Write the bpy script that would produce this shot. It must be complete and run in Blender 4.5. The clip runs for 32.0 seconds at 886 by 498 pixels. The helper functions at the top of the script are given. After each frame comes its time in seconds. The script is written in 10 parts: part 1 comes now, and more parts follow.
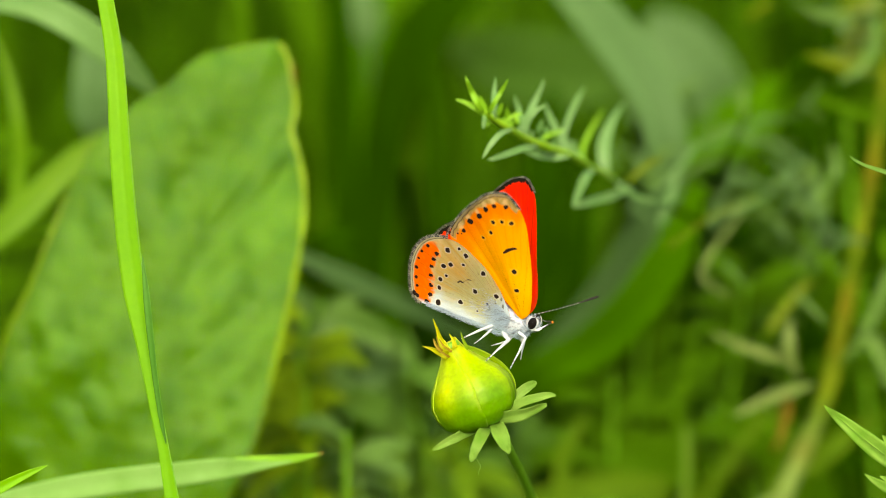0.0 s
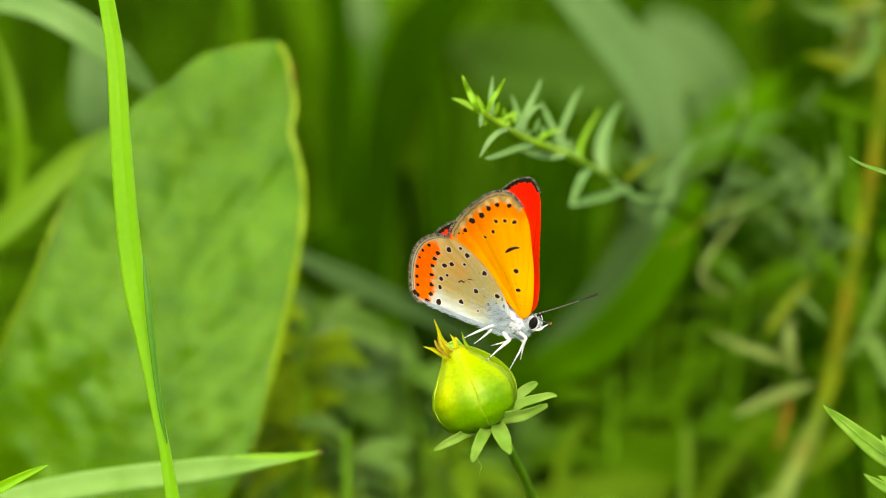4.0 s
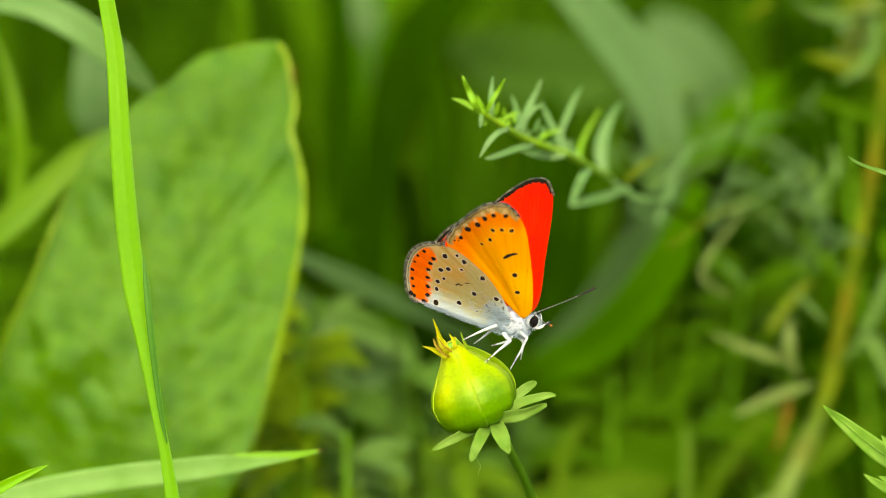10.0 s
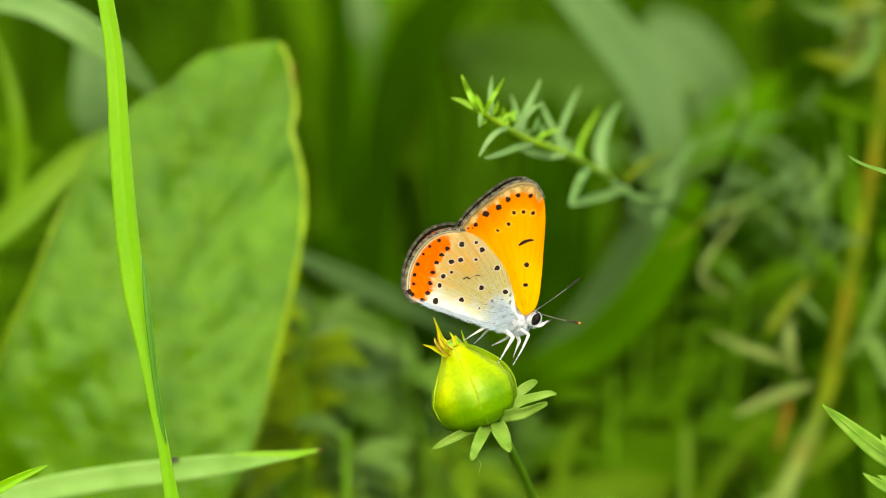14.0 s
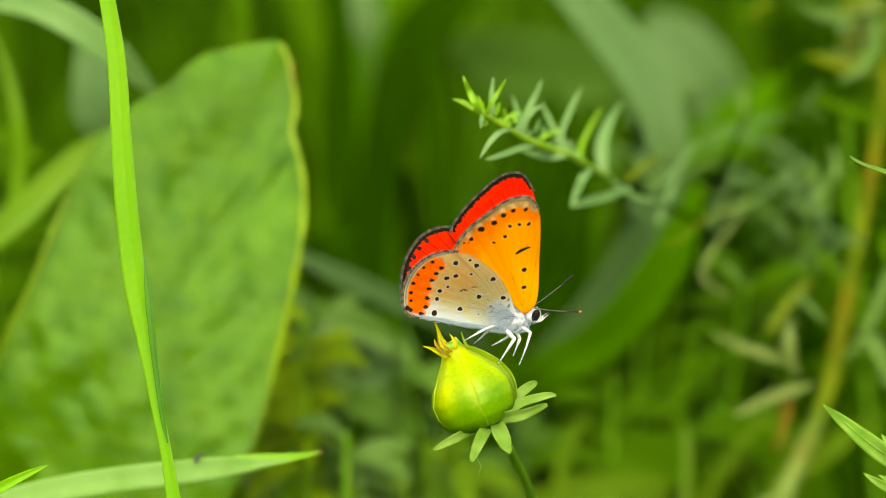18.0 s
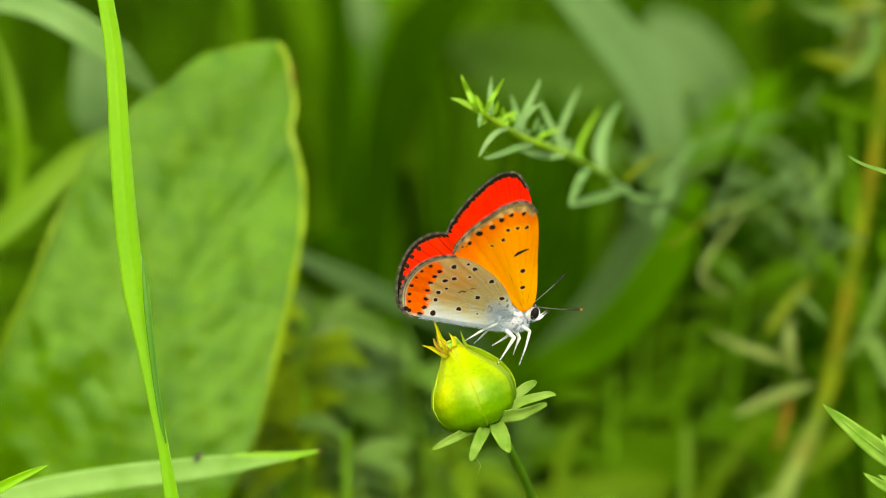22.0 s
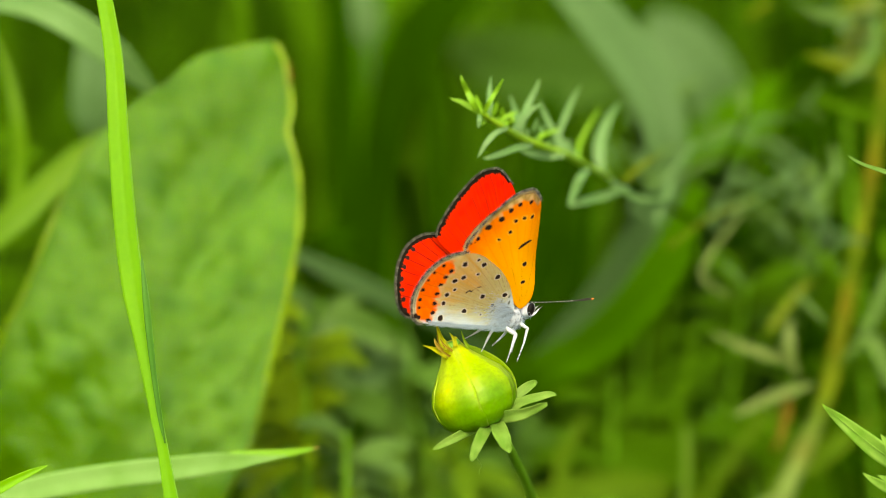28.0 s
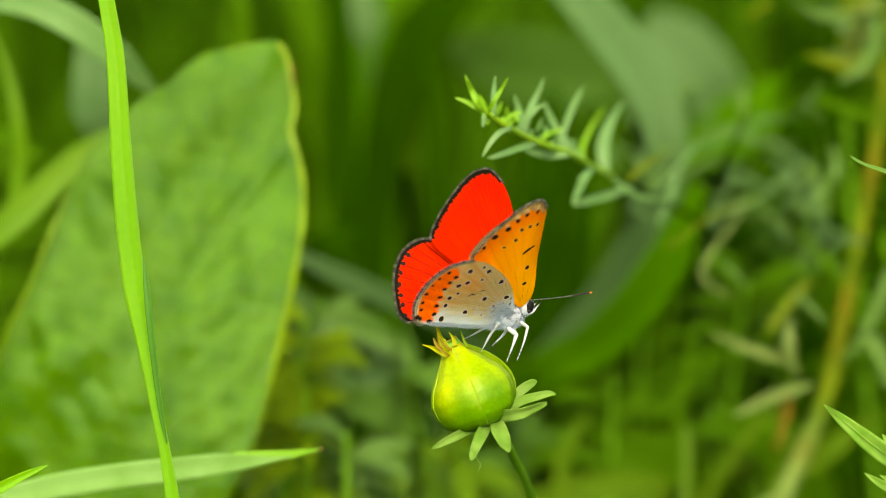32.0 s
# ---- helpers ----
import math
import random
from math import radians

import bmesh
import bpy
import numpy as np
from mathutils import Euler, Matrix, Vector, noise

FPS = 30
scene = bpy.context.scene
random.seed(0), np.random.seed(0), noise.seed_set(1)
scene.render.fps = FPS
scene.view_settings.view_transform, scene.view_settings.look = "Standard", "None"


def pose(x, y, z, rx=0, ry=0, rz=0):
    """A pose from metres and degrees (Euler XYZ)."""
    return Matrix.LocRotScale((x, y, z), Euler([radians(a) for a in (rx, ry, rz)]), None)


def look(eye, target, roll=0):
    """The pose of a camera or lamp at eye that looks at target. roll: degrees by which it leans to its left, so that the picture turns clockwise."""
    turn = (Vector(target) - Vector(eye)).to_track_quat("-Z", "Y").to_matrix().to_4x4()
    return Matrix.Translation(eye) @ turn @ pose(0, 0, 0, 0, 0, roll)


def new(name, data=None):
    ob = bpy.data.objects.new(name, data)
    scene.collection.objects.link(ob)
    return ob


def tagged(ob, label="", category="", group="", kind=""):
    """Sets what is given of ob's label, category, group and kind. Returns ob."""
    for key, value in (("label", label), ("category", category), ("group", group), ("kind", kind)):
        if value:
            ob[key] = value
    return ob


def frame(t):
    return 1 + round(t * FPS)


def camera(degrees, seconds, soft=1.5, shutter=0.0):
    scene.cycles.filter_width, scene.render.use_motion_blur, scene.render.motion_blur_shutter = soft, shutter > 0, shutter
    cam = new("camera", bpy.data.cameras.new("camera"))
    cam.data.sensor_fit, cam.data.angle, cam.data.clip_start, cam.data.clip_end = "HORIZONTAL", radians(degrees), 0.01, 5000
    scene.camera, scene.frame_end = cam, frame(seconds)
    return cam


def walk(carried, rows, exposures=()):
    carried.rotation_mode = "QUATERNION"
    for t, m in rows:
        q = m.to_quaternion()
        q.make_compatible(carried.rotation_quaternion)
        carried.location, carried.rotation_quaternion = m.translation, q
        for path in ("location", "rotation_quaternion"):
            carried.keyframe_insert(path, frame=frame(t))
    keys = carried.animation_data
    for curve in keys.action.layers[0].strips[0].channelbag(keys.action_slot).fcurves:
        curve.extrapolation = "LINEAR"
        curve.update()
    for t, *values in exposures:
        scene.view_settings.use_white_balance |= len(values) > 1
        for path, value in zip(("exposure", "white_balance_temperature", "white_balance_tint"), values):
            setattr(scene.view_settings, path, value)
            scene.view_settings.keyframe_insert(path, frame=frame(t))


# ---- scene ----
cam = camera(18.0, 32.0, soft=0.5)
EYE = Vector((0.0, -0.400, 0.480))
PITCH = -12.0
cam.data.dof.use_dof = True
cam.data.dof.focus_distance = 0.400
cam.data.dof.aperture_fstop = 12.0
walk(cam, [(0.0, pose(*EYE, 90 + PITCH, 0, 0)), (32.0, pose(*EYE, 90 + PITCH, 0, 0))], [(0.0, 1.25, 7000, 1), (32.0, 1.25, 7000, 1)])

# ---- world and light: a bright overcast sky ----
world = bpy.data.worlds.new("sky")
scene.world = world
world.use_nodes = True
wn = world.node_tree.nodes
sky = wn.new("ShaderNodeTexSky")
sky.sky_type, sky.sun_disc = "NISHITA", False
sky.sun_elevation, sky.sun_rotation = radians(42), radians(180.0)
sky.air_density, sky.dust_density, sky.ozone_density = 0.7, 8.0, 0.5
world.node_tree.links.new(sky.outputs[0], wn["Background"].inputs[0])
wn["Background"].inputs[1].default_value = 0.15
sun_data = bpy.data.lights.new("sun", "SUN")
sun_data.energy, sun_data.angle, sun_data.color = 0.5, radians(40), (1.0, 0.95, 0.86)
sun = new("sun", sun_data)
sun.matrix_world = look((0.0, -1.05, 0.95), (0, 0, 0.0))

# ---- the meadow's working frame: millimetres to the right, up and away from the middle of the flower bed ----
AX = Vector((1, 0, 0))
AY = Vector((0, math.cos(radians(PITCH)), math.sin(radians(PITCH))))
AZ = Vector((0, -math.sin(radians(PITCH)), math.cos(radians(PITCH))))
HEART = EYE + 0.400 * AY


def v(x, u, n):
    """A place in metres from millimetres right, up and away."""
    return HEART + (AX * x + AZ * u + AY * n) * 0.001


# ---- materials ----
def rgb(c):
    return (*c, 1.0)


def mat_nodes(name):
    m = bpy.data.materials.new(name)
    m.use_nodes = True
    nt = m.node_tree
    return m, nt, nt.nodes, nt.links, nt.nodes["Principled BSDF"]


def leaf_mat(name, dark, light, scale=220.0, rough=0.45, thin=0.35, bump=0.25, veins=0.0, spec=0.5, spread=(0.45, 1.15), island=0.45):
    """A plant surface: two greens mixed by noise at two sizes, fine relief, and light that shines through."""
    m, nt, n, l, p = mat_nodes(name)
    tc = n.new("ShaderNodeTexCoord")
    big, fine = n.new("ShaderNodeTexNoise"), n.new("ShaderNodeTexNoise")
    big.inputs["Scale"].default_value, fine.inputs["Scale"].default_value = scale * 0.25, scale * 6
    big.inputs["Detail"].default_value, fine.inputs["Detail"].default_value = 4, 3
    l.new(tc.outputs["Object"], big.inputs["Vector"])
    l.new(tc.outputs["Object"], fine.inputs["Vector"])
    geo = n.new("ShaderNodeNewGeometry")
    add = n.new("ShaderNodeMath"); add.operation = "MULTIPLY_ADD"
    l.new(geo.outputs["Random Per Island"], add.inputs[0])
    add.inputs[1].default_value = island
    l.new(big.outputs["Fac"], add.inputs[2])
    mid = n.new("ShaderNodeMath"); mid.operation = "MULTIPLY_ADD"
    l.new(fine.outputs["Fac"], mid.inputs[0])
    mid.inputs[1].default_value = 0.35
    l.new(add.outputs[0], mid.inputs[2])
    rmp = n.new("ShaderNodeMapRange")
    rmp.inputs["From Min"].default_value, rmp.inputs["From Max"].default_value = spread
    l.new(mid.outputs[0], rmp.inputs["Value"])
    mix = n.new("ShaderNodeMix"); mix.data_type = "RGBA"
    l.new(rmp.outputs["Result"], mix.inputs["Factor"])
    mix.inputs["A"].default_value, mix.inputs["B"].default_value = rgb(dark), rgb(light)
    l.new(mix.outputs["Result"], p.inputs["Base Color"])
    p.inputs["Roughness"].default_value = rough
    p.inputs["Specular IOR Level"].default_value = spec * 0.5
    b = n.new("ShaderNodeBump")
    b.inputs["Strength"].default_value, b.inputs["Distance"].default_value = bump, 0.0003
    l.new(fine.outputs["Fac"], b.inputs["Height"])
    if veins:
        # a net of veins: pale lines round blistered fields
        warp = n.new("ShaderNodeMixRGB"); warp.blend_type = "ADD"; warp.inputs[0].default_value = 0.006
        l.new(tc.outputs["Object"], warp.inputs[1]); l.new(fine.outputs["Color"], warp.inputs[2])
        net = n.new("ShaderNodeTexVoronoi"); net.feature = "DISTANCE_TO_EDGE"; net.inputs["Scale"].default_value = veins
        l.new(warp.outputs[0], net.inputs["Vector"])
        edge = n.new("ShaderNodeMapRange"); edge.inputs["From Max"].default_value = 0.22; edge.inputs["To Min"].default_value = 0.55; edge.inputs["To Max"].default_value = 0.0
        l.new(net.outputs["Distance"], edge.inputs["Value"])
        pale = n.new("ShaderNodeMix"); pale.data_type = "RGBA"
        l.new(edge.outputs["Result"], pale.inputs["Factor"]); l.new(mix.outputs["Result"], pale.inputs["A"])
        pale.inputs["B"].default_value = rgb([min(0.9, q * 1.15) for q in light])
        l.new(pale.outputs["Result"], p.inputs["Base Color"])
        b.inputs["Distance"].default_value = 0.0012
        l.new(net.outputs["Distance"], b.inputs["Height"])
    l.new(b.outputs["Normal"], p.inputs["Normal"])
    tr = n.new("ShaderNodeBsdfTranslucent")
    l.new(mix.outputs["Result"], tr.inputs["Color"])
    ms = n.new("ShaderNodeMixShader")
    ms.inputs[0].default_value = thin
    l.new(p.outputs[0], ms.inputs[1])
    l.new(tr.outputs[0], ms.inputs[2])
    l.new(ms.outputs[0], n["Material Output"].inputs["Surface"])
    return m


def paint_mat(name, rough=0.7, thin=0.25, spec=0.2, grain=9000.0, dense=False, tint=(1.0, 1.0, 1.0)):
    """A surface whose pigment is laid on its points, with a fine scaly grain."""
    m, nt, n, l, p = mat_nodes(name)
    at = n.new("ShaderNodeAttribute"); at.attribute_name = "pigment"
    tc = n.new("ShaderNodeTexCoord")
    nz = n.new("ShaderNodeTexNoise"); nz.inputs["Scale"].default_value = grain; nz.inputs["Detail"].default_value = 2
    l.new(tc.outputs["Object"], nz.inputs["Vector"])
    mr = n.new("ShaderNodeMapRange")
    mr.inputs["To Min"].default_value, mr.inputs["To Max"].default_value = 0.66, 1.28
    l.new(nz.outputs["Fac"], mr.inputs["Value"])
    vm = n.new("ShaderNodeVectorMath"); vm.operation = "SCALE"
    l.new(at.outputs["Color"], vm.inputs[0])
    l.new(mr.outputs["Result"], vm.inputs["Scale"])
    l.new(vm.outputs["Vector"], p.inputs["Base Color"])
    p.inputs["Roughness"].default_value = rough
    p.inputs["Specular IOR Level"].default_value = spec
    b = n.new("ShaderNodeBump")
    b.inputs["Strength"].default_value, b.inputs["Distance"].default_value = 0.25, 0.00005
    l.new(nz.outputs["Fac"], b.inputs["Height"])
    l.new(b.outputs["Normal"], p.inputs["Normal"])
    tr = n.new("ShaderNodeBsdfTranslucent")
    gm_ = n.new("ShaderNodeGamma"); gm_.inputs["Gamma"].default_value = 0.24
    l.new(vm.outputs["Vector"], gm_.inputs["Color"])
    amber = n.new("ShaderNodeVectorMath"); amber.operation = "MULTIPLY"
    amber.inputs[1].default_value = tint
    l.new(gm_.outputs["Color"], amber.inputs[0])
    l.new(amber.outputs["Vector"], tr.inputs["Color"])
    ms = n.new("ShaderNodeMixShader"); ms.inputs[0].default_value = thin
    if dense:
        # white and black scales lie thick and let little light through; tan, orange and red ones let more
        sep = n.new("ShaderNodeSeparateColor")
        l.new(at.outputs["Color"], sep.inputs["Color"])
        pale, dark_ = n.new("ShaderNodeMapRange"), n.new("ShaderNodeMapRange")
        pale.inputs["From Max"].default_value, pale.inputs["To Min"].default_value, pale.inputs["To Max"].default_value = 0.46, thin, 0.03
        dark_.inputs["From Min"].default_value, dark_.inputs["From Max"].default_value = 0.05, 0.30
        l.new(sep.outputs["Blue"], pale.inputs["Value"]); l.new(sep.outputs["Red"], dark_.inputs["Value"])
        both = n.new("ShaderNodeMath"); both.operation = "MULTIPLY"
        l.new(pale.outputs["Result"], both.inputs[0]); l.new(dark_.outputs["Result"], both.inputs[1])
        l.new(both.outputs[0], ms.inputs[0])
    l.new(p.outputs[0], ms.inputs[1]); l.new(tr.outputs[0], ms.inputs[2])
    l.new(ms.outputs[0], n["Material Output"].inputs["Surface"])
    return m


def plain_mat(name, a, b_, rough=0.6, scale=3000.0, spec=0.4, coat=0.0):
    m, nt, n, l, p = mat_nodes(name)
    tc = n.new("ShaderNodeTexCoord")
    nz = n.new("ShaderNodeTexNoise"); nz.inputs["Scale"].default_value = scale; nz.inputs["Detail"].default_value = 4
    l.new(tc.outputs["Object"], nz.inputs["Vector"])
    mix = n.new("ShaderNodeMix"); mix.data_type = "RGBA"
    l.new(nz.outputs["Fac"], mix.inputs["Factor"])
    mix.inputs["A"].default_value, mix.inputs["B"].default_value = rgb(a), rgb(b_)
    l.new(mix.outputs["Result"], p.inputs["Base Color"])
    p.inputs["Roughness"].default_value = rough
    p.inputs["Specular IOR Level"].default_value = spec
    p.inputs["Coat Weight"].default_value = coat
    return m


M_BLADE = leaf_mat("fresh_grass", (0.112, 0.325, 0.0016), (0.175, 0.415, 0.0024), 160, 0.42, 0.4, 0.1, spec=0.3)
M_BLADE_PALE = leaf_mat("grass_underside", (0.105, 0.260, 0.018), (0.205, 0.380, 0.090), 700, 0.45, 0.3, 0.15, spec=0.3)
M_LEAF = leaf_mat("dock_leaf", (0.053, 0.172, 0.0002), (0.097, 0.242, 0.0003), 520, 0.25, 0.35, 0.5, spec=0.85, veins=150.0, spread=(0.5, 0.86), island=0.0)
M_RIM = leaf_mat("dock_leaf_rim", (0.165, 0.310, 0.001), (0.225, 0.370, 0.003), 200, 0.45, 0.4, 0.2)
M_RIB = leaf_mat("dock_leaf_rib", (0.1325, 0.252, 0.024), (0.1877, 0.312, 0.048), 200, 0.45, 0.3, 0.2)
M_SPRIG = leaf_mat("sprig_leaf", (0.060, 0.182, 0.026), (0.16, 0.29, 0.09), 500, 0.45, 0.3, 0.2)
M_SPRIG_TIP = leaf_mat("young_sprig_leaf", (0.1518, 0.36, 0.006), (0.2208, 0.45, 0.018), 260, 0.45, 0.35, 0.2)
M_PALE = leaf_mat("pale_leaf", (0.04074, 0.1122, 0.006378), (0.08148, 0.1712, 0.02), 120, 0.6, 0.3, 0.2, spec=0.12)
# shade deep in the growth is put into this near-black green
M_DEEP = leaf_mat("shade_green_leaf", (0.0056, 0.025, 0.0002), (0.018, 0.058, 0.0005), 120, 0.6, 0.35, 0.2, spec=0.0)
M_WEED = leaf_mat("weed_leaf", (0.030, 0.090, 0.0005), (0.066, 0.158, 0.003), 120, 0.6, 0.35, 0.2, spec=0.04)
M_LEFTBLADE = leaf_mat("yellow_green_blade", (0.066, 0.185, 0.001), (0.120, 0.255, 0.004), 120, 0.5, 0.35, 0.2, spec=0.3)
M_LOWPALE = leaf_mat("low_pale_leaf", (0.090, 0.190, 0.008), (0.160, 0.290, 0.028), 160, 0.55, 0.35, 0.2, spec=0.15)
M_YELLOW = leaf_mat("yellow_green_leaf", (0.060, 0.105, 0.001), (0.108, 0.150, 0.003), 300, 0.5, 0.2, 0.3, spec=0.15)
M_PALE_NEAR = leaf_mat("pale_narrow_leaf", (0.040, 0.110, 0.007), (0.098, 0.186, 0.030), 300, 0.45, 0.3, 0.2, spec=0.3)
# blade green darkened: the fold's shade is put into the colour
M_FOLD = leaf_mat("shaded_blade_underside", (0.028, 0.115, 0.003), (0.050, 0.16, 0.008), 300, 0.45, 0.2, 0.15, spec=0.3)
M_BLUEGREY = leaf_mat("bluish_blade", (0.048, 0.115, 0.026), (0.088, 0.168, 0.05), 90, 0.55, 0.3, 0.2, spec=0.2)
M_LIME = leaf_mat("thin_lime_sepal", (0.13, 0.28, 0.002), (0.24, 0.36, 0.004), 700, 0.4, 0.45, 0.2, spec=0.3)
M_SCORCH = leaf_mat("scorched_tip", (0.10, 0.05, 0.003), (0.26, 0.19, 0.005), 900, 0.55, 0.15, 0.3)
# brighter weed green: light on the weeds is put into the colour
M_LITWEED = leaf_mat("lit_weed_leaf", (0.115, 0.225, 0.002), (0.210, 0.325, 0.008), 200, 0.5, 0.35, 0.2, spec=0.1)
M_SPRIGSTEM = leaf_mat("lime_sprig_stem", (0.19, 0.41, 0.004), (0.28, 0.49, 0.02), 500, 0.45, 0.2, 0.3, spec=0.3)
M_PALE_MID = leaf_mat("pale_grey_green_leaf", (0.070, 0.124, 0.014), (0.160, 0.225, 0.052), 700, 0.5, 0.3, 0.2, spec=0.25)
M_MID = leaf_mat("mid_green_leaf", (0.022, 0.066, 0.004), (0.055, 0.122, 0.014), 120, 0.6, 0.35, 0.2, spec=0.06)
M_RUSTLEAF = leaf_mat("rusty_leaf", (0.075, 0.040, 0.003), (0.12, 0.085, 0.006), 300, 0.6, 0.15, 0.2, spec=0.1)
M_VIVID = leaf_mat("vivid_green_blade", (0.028, 0.108, 0.0005), (0.062, 0.172, 0.001), 90, 0.6, 0.35, 0.2, spec=0.05)
M_LOWLEAF = leaf_mat("low_leaf", (0.050, 0.115, 0.002), (0.095, 0.18, 0.006), 120, 0.6, 0.35, 0.2, spec=0.08)
M_BLUEPALE = leaf_mat("bluish_pale_blade", (0.088, 0.200, 0.036), (0.155, 0.290, 0.085), 200, 0.5, 0.3, 0.2, spec=0.25)
M_STALK = paint_mat("yellow_stalk_skin", 0.7, 0.04, 0.03, 500)
M_MIDGREEN = leaf_mat("yellowing_grass", (0.135, 0.34, 0.008), (0.22, 0.45, 0.03), 300, 0.42, 0.35, 0.15, spec=0.3)
M_RUST = leaf_mat("rusty_stalk", (0.1214, 0.072, 0.0048), (0.1987, 0.156, 0.0144), 120, 0.5, 0.15, 0.3)
M_STEM = leaf_mat("green_stem", (0.09568, 0.2704, 0.006656), (0.1723, 0.3952, 0.01664), 300, 0.4, 0.15, 0.2)
M_BUD = paint_mat("bud_skin", 0.40, 0.2, 0.20, 1800)
M_BRACT = leaf_mat("bract", (0.088, 0.225, 0.006), (0.205, 0.335, 0.060), 1300, 0.45, 0.25, 0.5, spec=0.3, island=0.25)
M_SHOOT = leaf_mat("mottled_shoot_leaf", (0.085, 0.25, 0.005), (0.20, 0.37, 0.045), 1500, 0.45, 0.3, 0.4, spec=0.3)
M_SPIKE = leaf_mat("sepal_tip", (0.26, 0.30, 0.002), (0.42, 0.43, 0.006), 900, 0.45, 0.3, 0.3, spec=0.3)
M_FLY = plain_mat("dark_fly", (0.03, 0.03, 0.028), (0.09, 0.075, 0.05), 0.5, 4000)
M_FLYWING = leaf_mat("fly_wing", (0.12, 0.12, 0.11), (0.20, 0.20, 0.18), 900, 0.3, 0.6, 0.1)
M_WING = paint_mat("wing_scales", 0.85, 0.43, 0.02, 9000, True, (1.0, 0.92, 0.10))
M_FUR = paint_mat("white_fur", 0.8, 0.2, 0.2, 6000)
M_EYE = plain_mat("black_eye", (0.003, 0.0028, 0.0025), (0.007, 0.006, 0.005), 0.5, 3000, 0.08, 0.0)
M_BLACK = plain_mat("black_hair", (0.012, 0.01, 0.008), (0.03, 0.024, 0.02), 0.6)
M_CHALK = plain_mat("white_scale_ring", (0.70, 0.71, 0.70), (0.85, 0.85, 0.84), 0.7)
M_RUSTTIP = plain_mat("orange_tip", (0.55, 0.14, 0.01), (0.7, 0.22, 0.02), 0.6)


# ---- mesh helpers ----
def catmull(pts, count, closed=False):
    """Points spread along a smooth curve through pts (rows of any number of values)."""
    p = np.array(pts, float)
    k = len(p)
    if closed:
        p = np.vstack([p[-1], p, p[0], p[1]])
        spans = k
    else:
        p = np.vstack([2 * p[0] - p[1], p, 2 * p[-1] - p[-2]])
        spans = k - 1
    t = np.linspace(0, spans, count, endpoint=not closed)
    i = np.minimum(t.astype(int), spans - 1)
    s = (t - i)[:, None]
    a, b, c, d = p[i], p[i + 1], p[i + 2], p[i + 3]
    return 0.5 * (2 * b + (c - a) * s + (2 * a - 5 * b + 4 * c - d) * s ** 2 + (3 * b - a - 3 * c + d) * s ** 3)


def mesh(name, verts, faces, material, smooth=True, pigment=None):
    me = bpy.data.meshes.new(name)
    me.from_pydata([tuple(map(float, q)) for q in verts], [], [tuple(map(int, q)) for q in faces])
    me.materials.append(material)
    if smooth:
        me.polygons.foreach_set("use_smooth", [True] * len(me.polygons))
    if pigment is not None:
        at = me.attributes.new("pigment", "FLOAT_COLOR", "POINT")
        c = np.ones((len(verts), 4), np.float32)
        c[:, :3] = pigment
        at.data.foreach_set("color", c.ravel())
    me.update()
    return me


def thing(name, place, label, category, group="", kind=""):
    """An empty at the base of a thing that carries its parts."""
    e = new(name)
    e.empty_display_size = 0.01
    e.location = place
    return tagged(e, label, category, group, kind)


def part(name, me, parent, label="", world_space=True):
    """One mesh under its thing or part. world_space: its points are given in the world."""
    ob = new(name, me)
    ob.parent = parent
    if world_space:
        base = Vector(parent.location) if parent.parent is None else Vector(parent.parent.location) + Vector(parent.location)
        me.transform(Matrix.Translation(-base))
    return tagged(ob, label) if label else ob


def grid_faces(rows, cols, wrap=False):
    i, j = np.meshgrid(np.arange(rows - 1), np.arange(cols if wrap else cols - 1), indexing="ij")
    j2 = (j + 1) % cols
    return np.stack([i * cols + j, i * cols + j2, (i + 1) * cols + j2, (i + 1) * cols + j], -1).reshape(-1, 4)


def unit(a):
    return a / np.maximum(np.linalg.norm(a, axis=-1, keepdims=True), 1e-12)


def tube(pts, material, sides=10, segs=24, name="tube", pigment=None):
    """A round stalk through places (x, y, z, radius), all in metres, closed at both ends."""
    c = catmull(pts, segs)
    q, r = c[:, :3], np.maximum(c[:, 3], 1e-6)
    d = unit(np.gradient(q, axis=0))
    a = unit(np.cross(d, np.array([0.31, 0.9, 0.17])))
    b = np.cross(d, a)
    an = np.linspace(0, 2 * np.pi, sides, endpoint=False)
    ring = q[:, None] + r[:, None, None] * (np.cos(an)[None, :, None] * a[:, None] + np.sin(an)[None, :, None] * b[:, None])
    vs = np.vstack([ring.reshape(-1, 3), q[:1], q[-1:]])
    fs = [tuple(x) for x in grid_faces(segs, sides, True)]
    n0 = segs * sides
    for k in range(sides):
        fs.append((n0, (k + 1) % sides, k))
        fs.append((n0 + 1, n0 - sides + k, n0 - sides + (k + 1) % sides))
    col = None if pigment is None else np.vstack([np.repeat(pigment(c), sides, 0), pigment(c)[:1], pigment(c)[-1:]])
    return mesh(name, vs, fs, material, True, col)


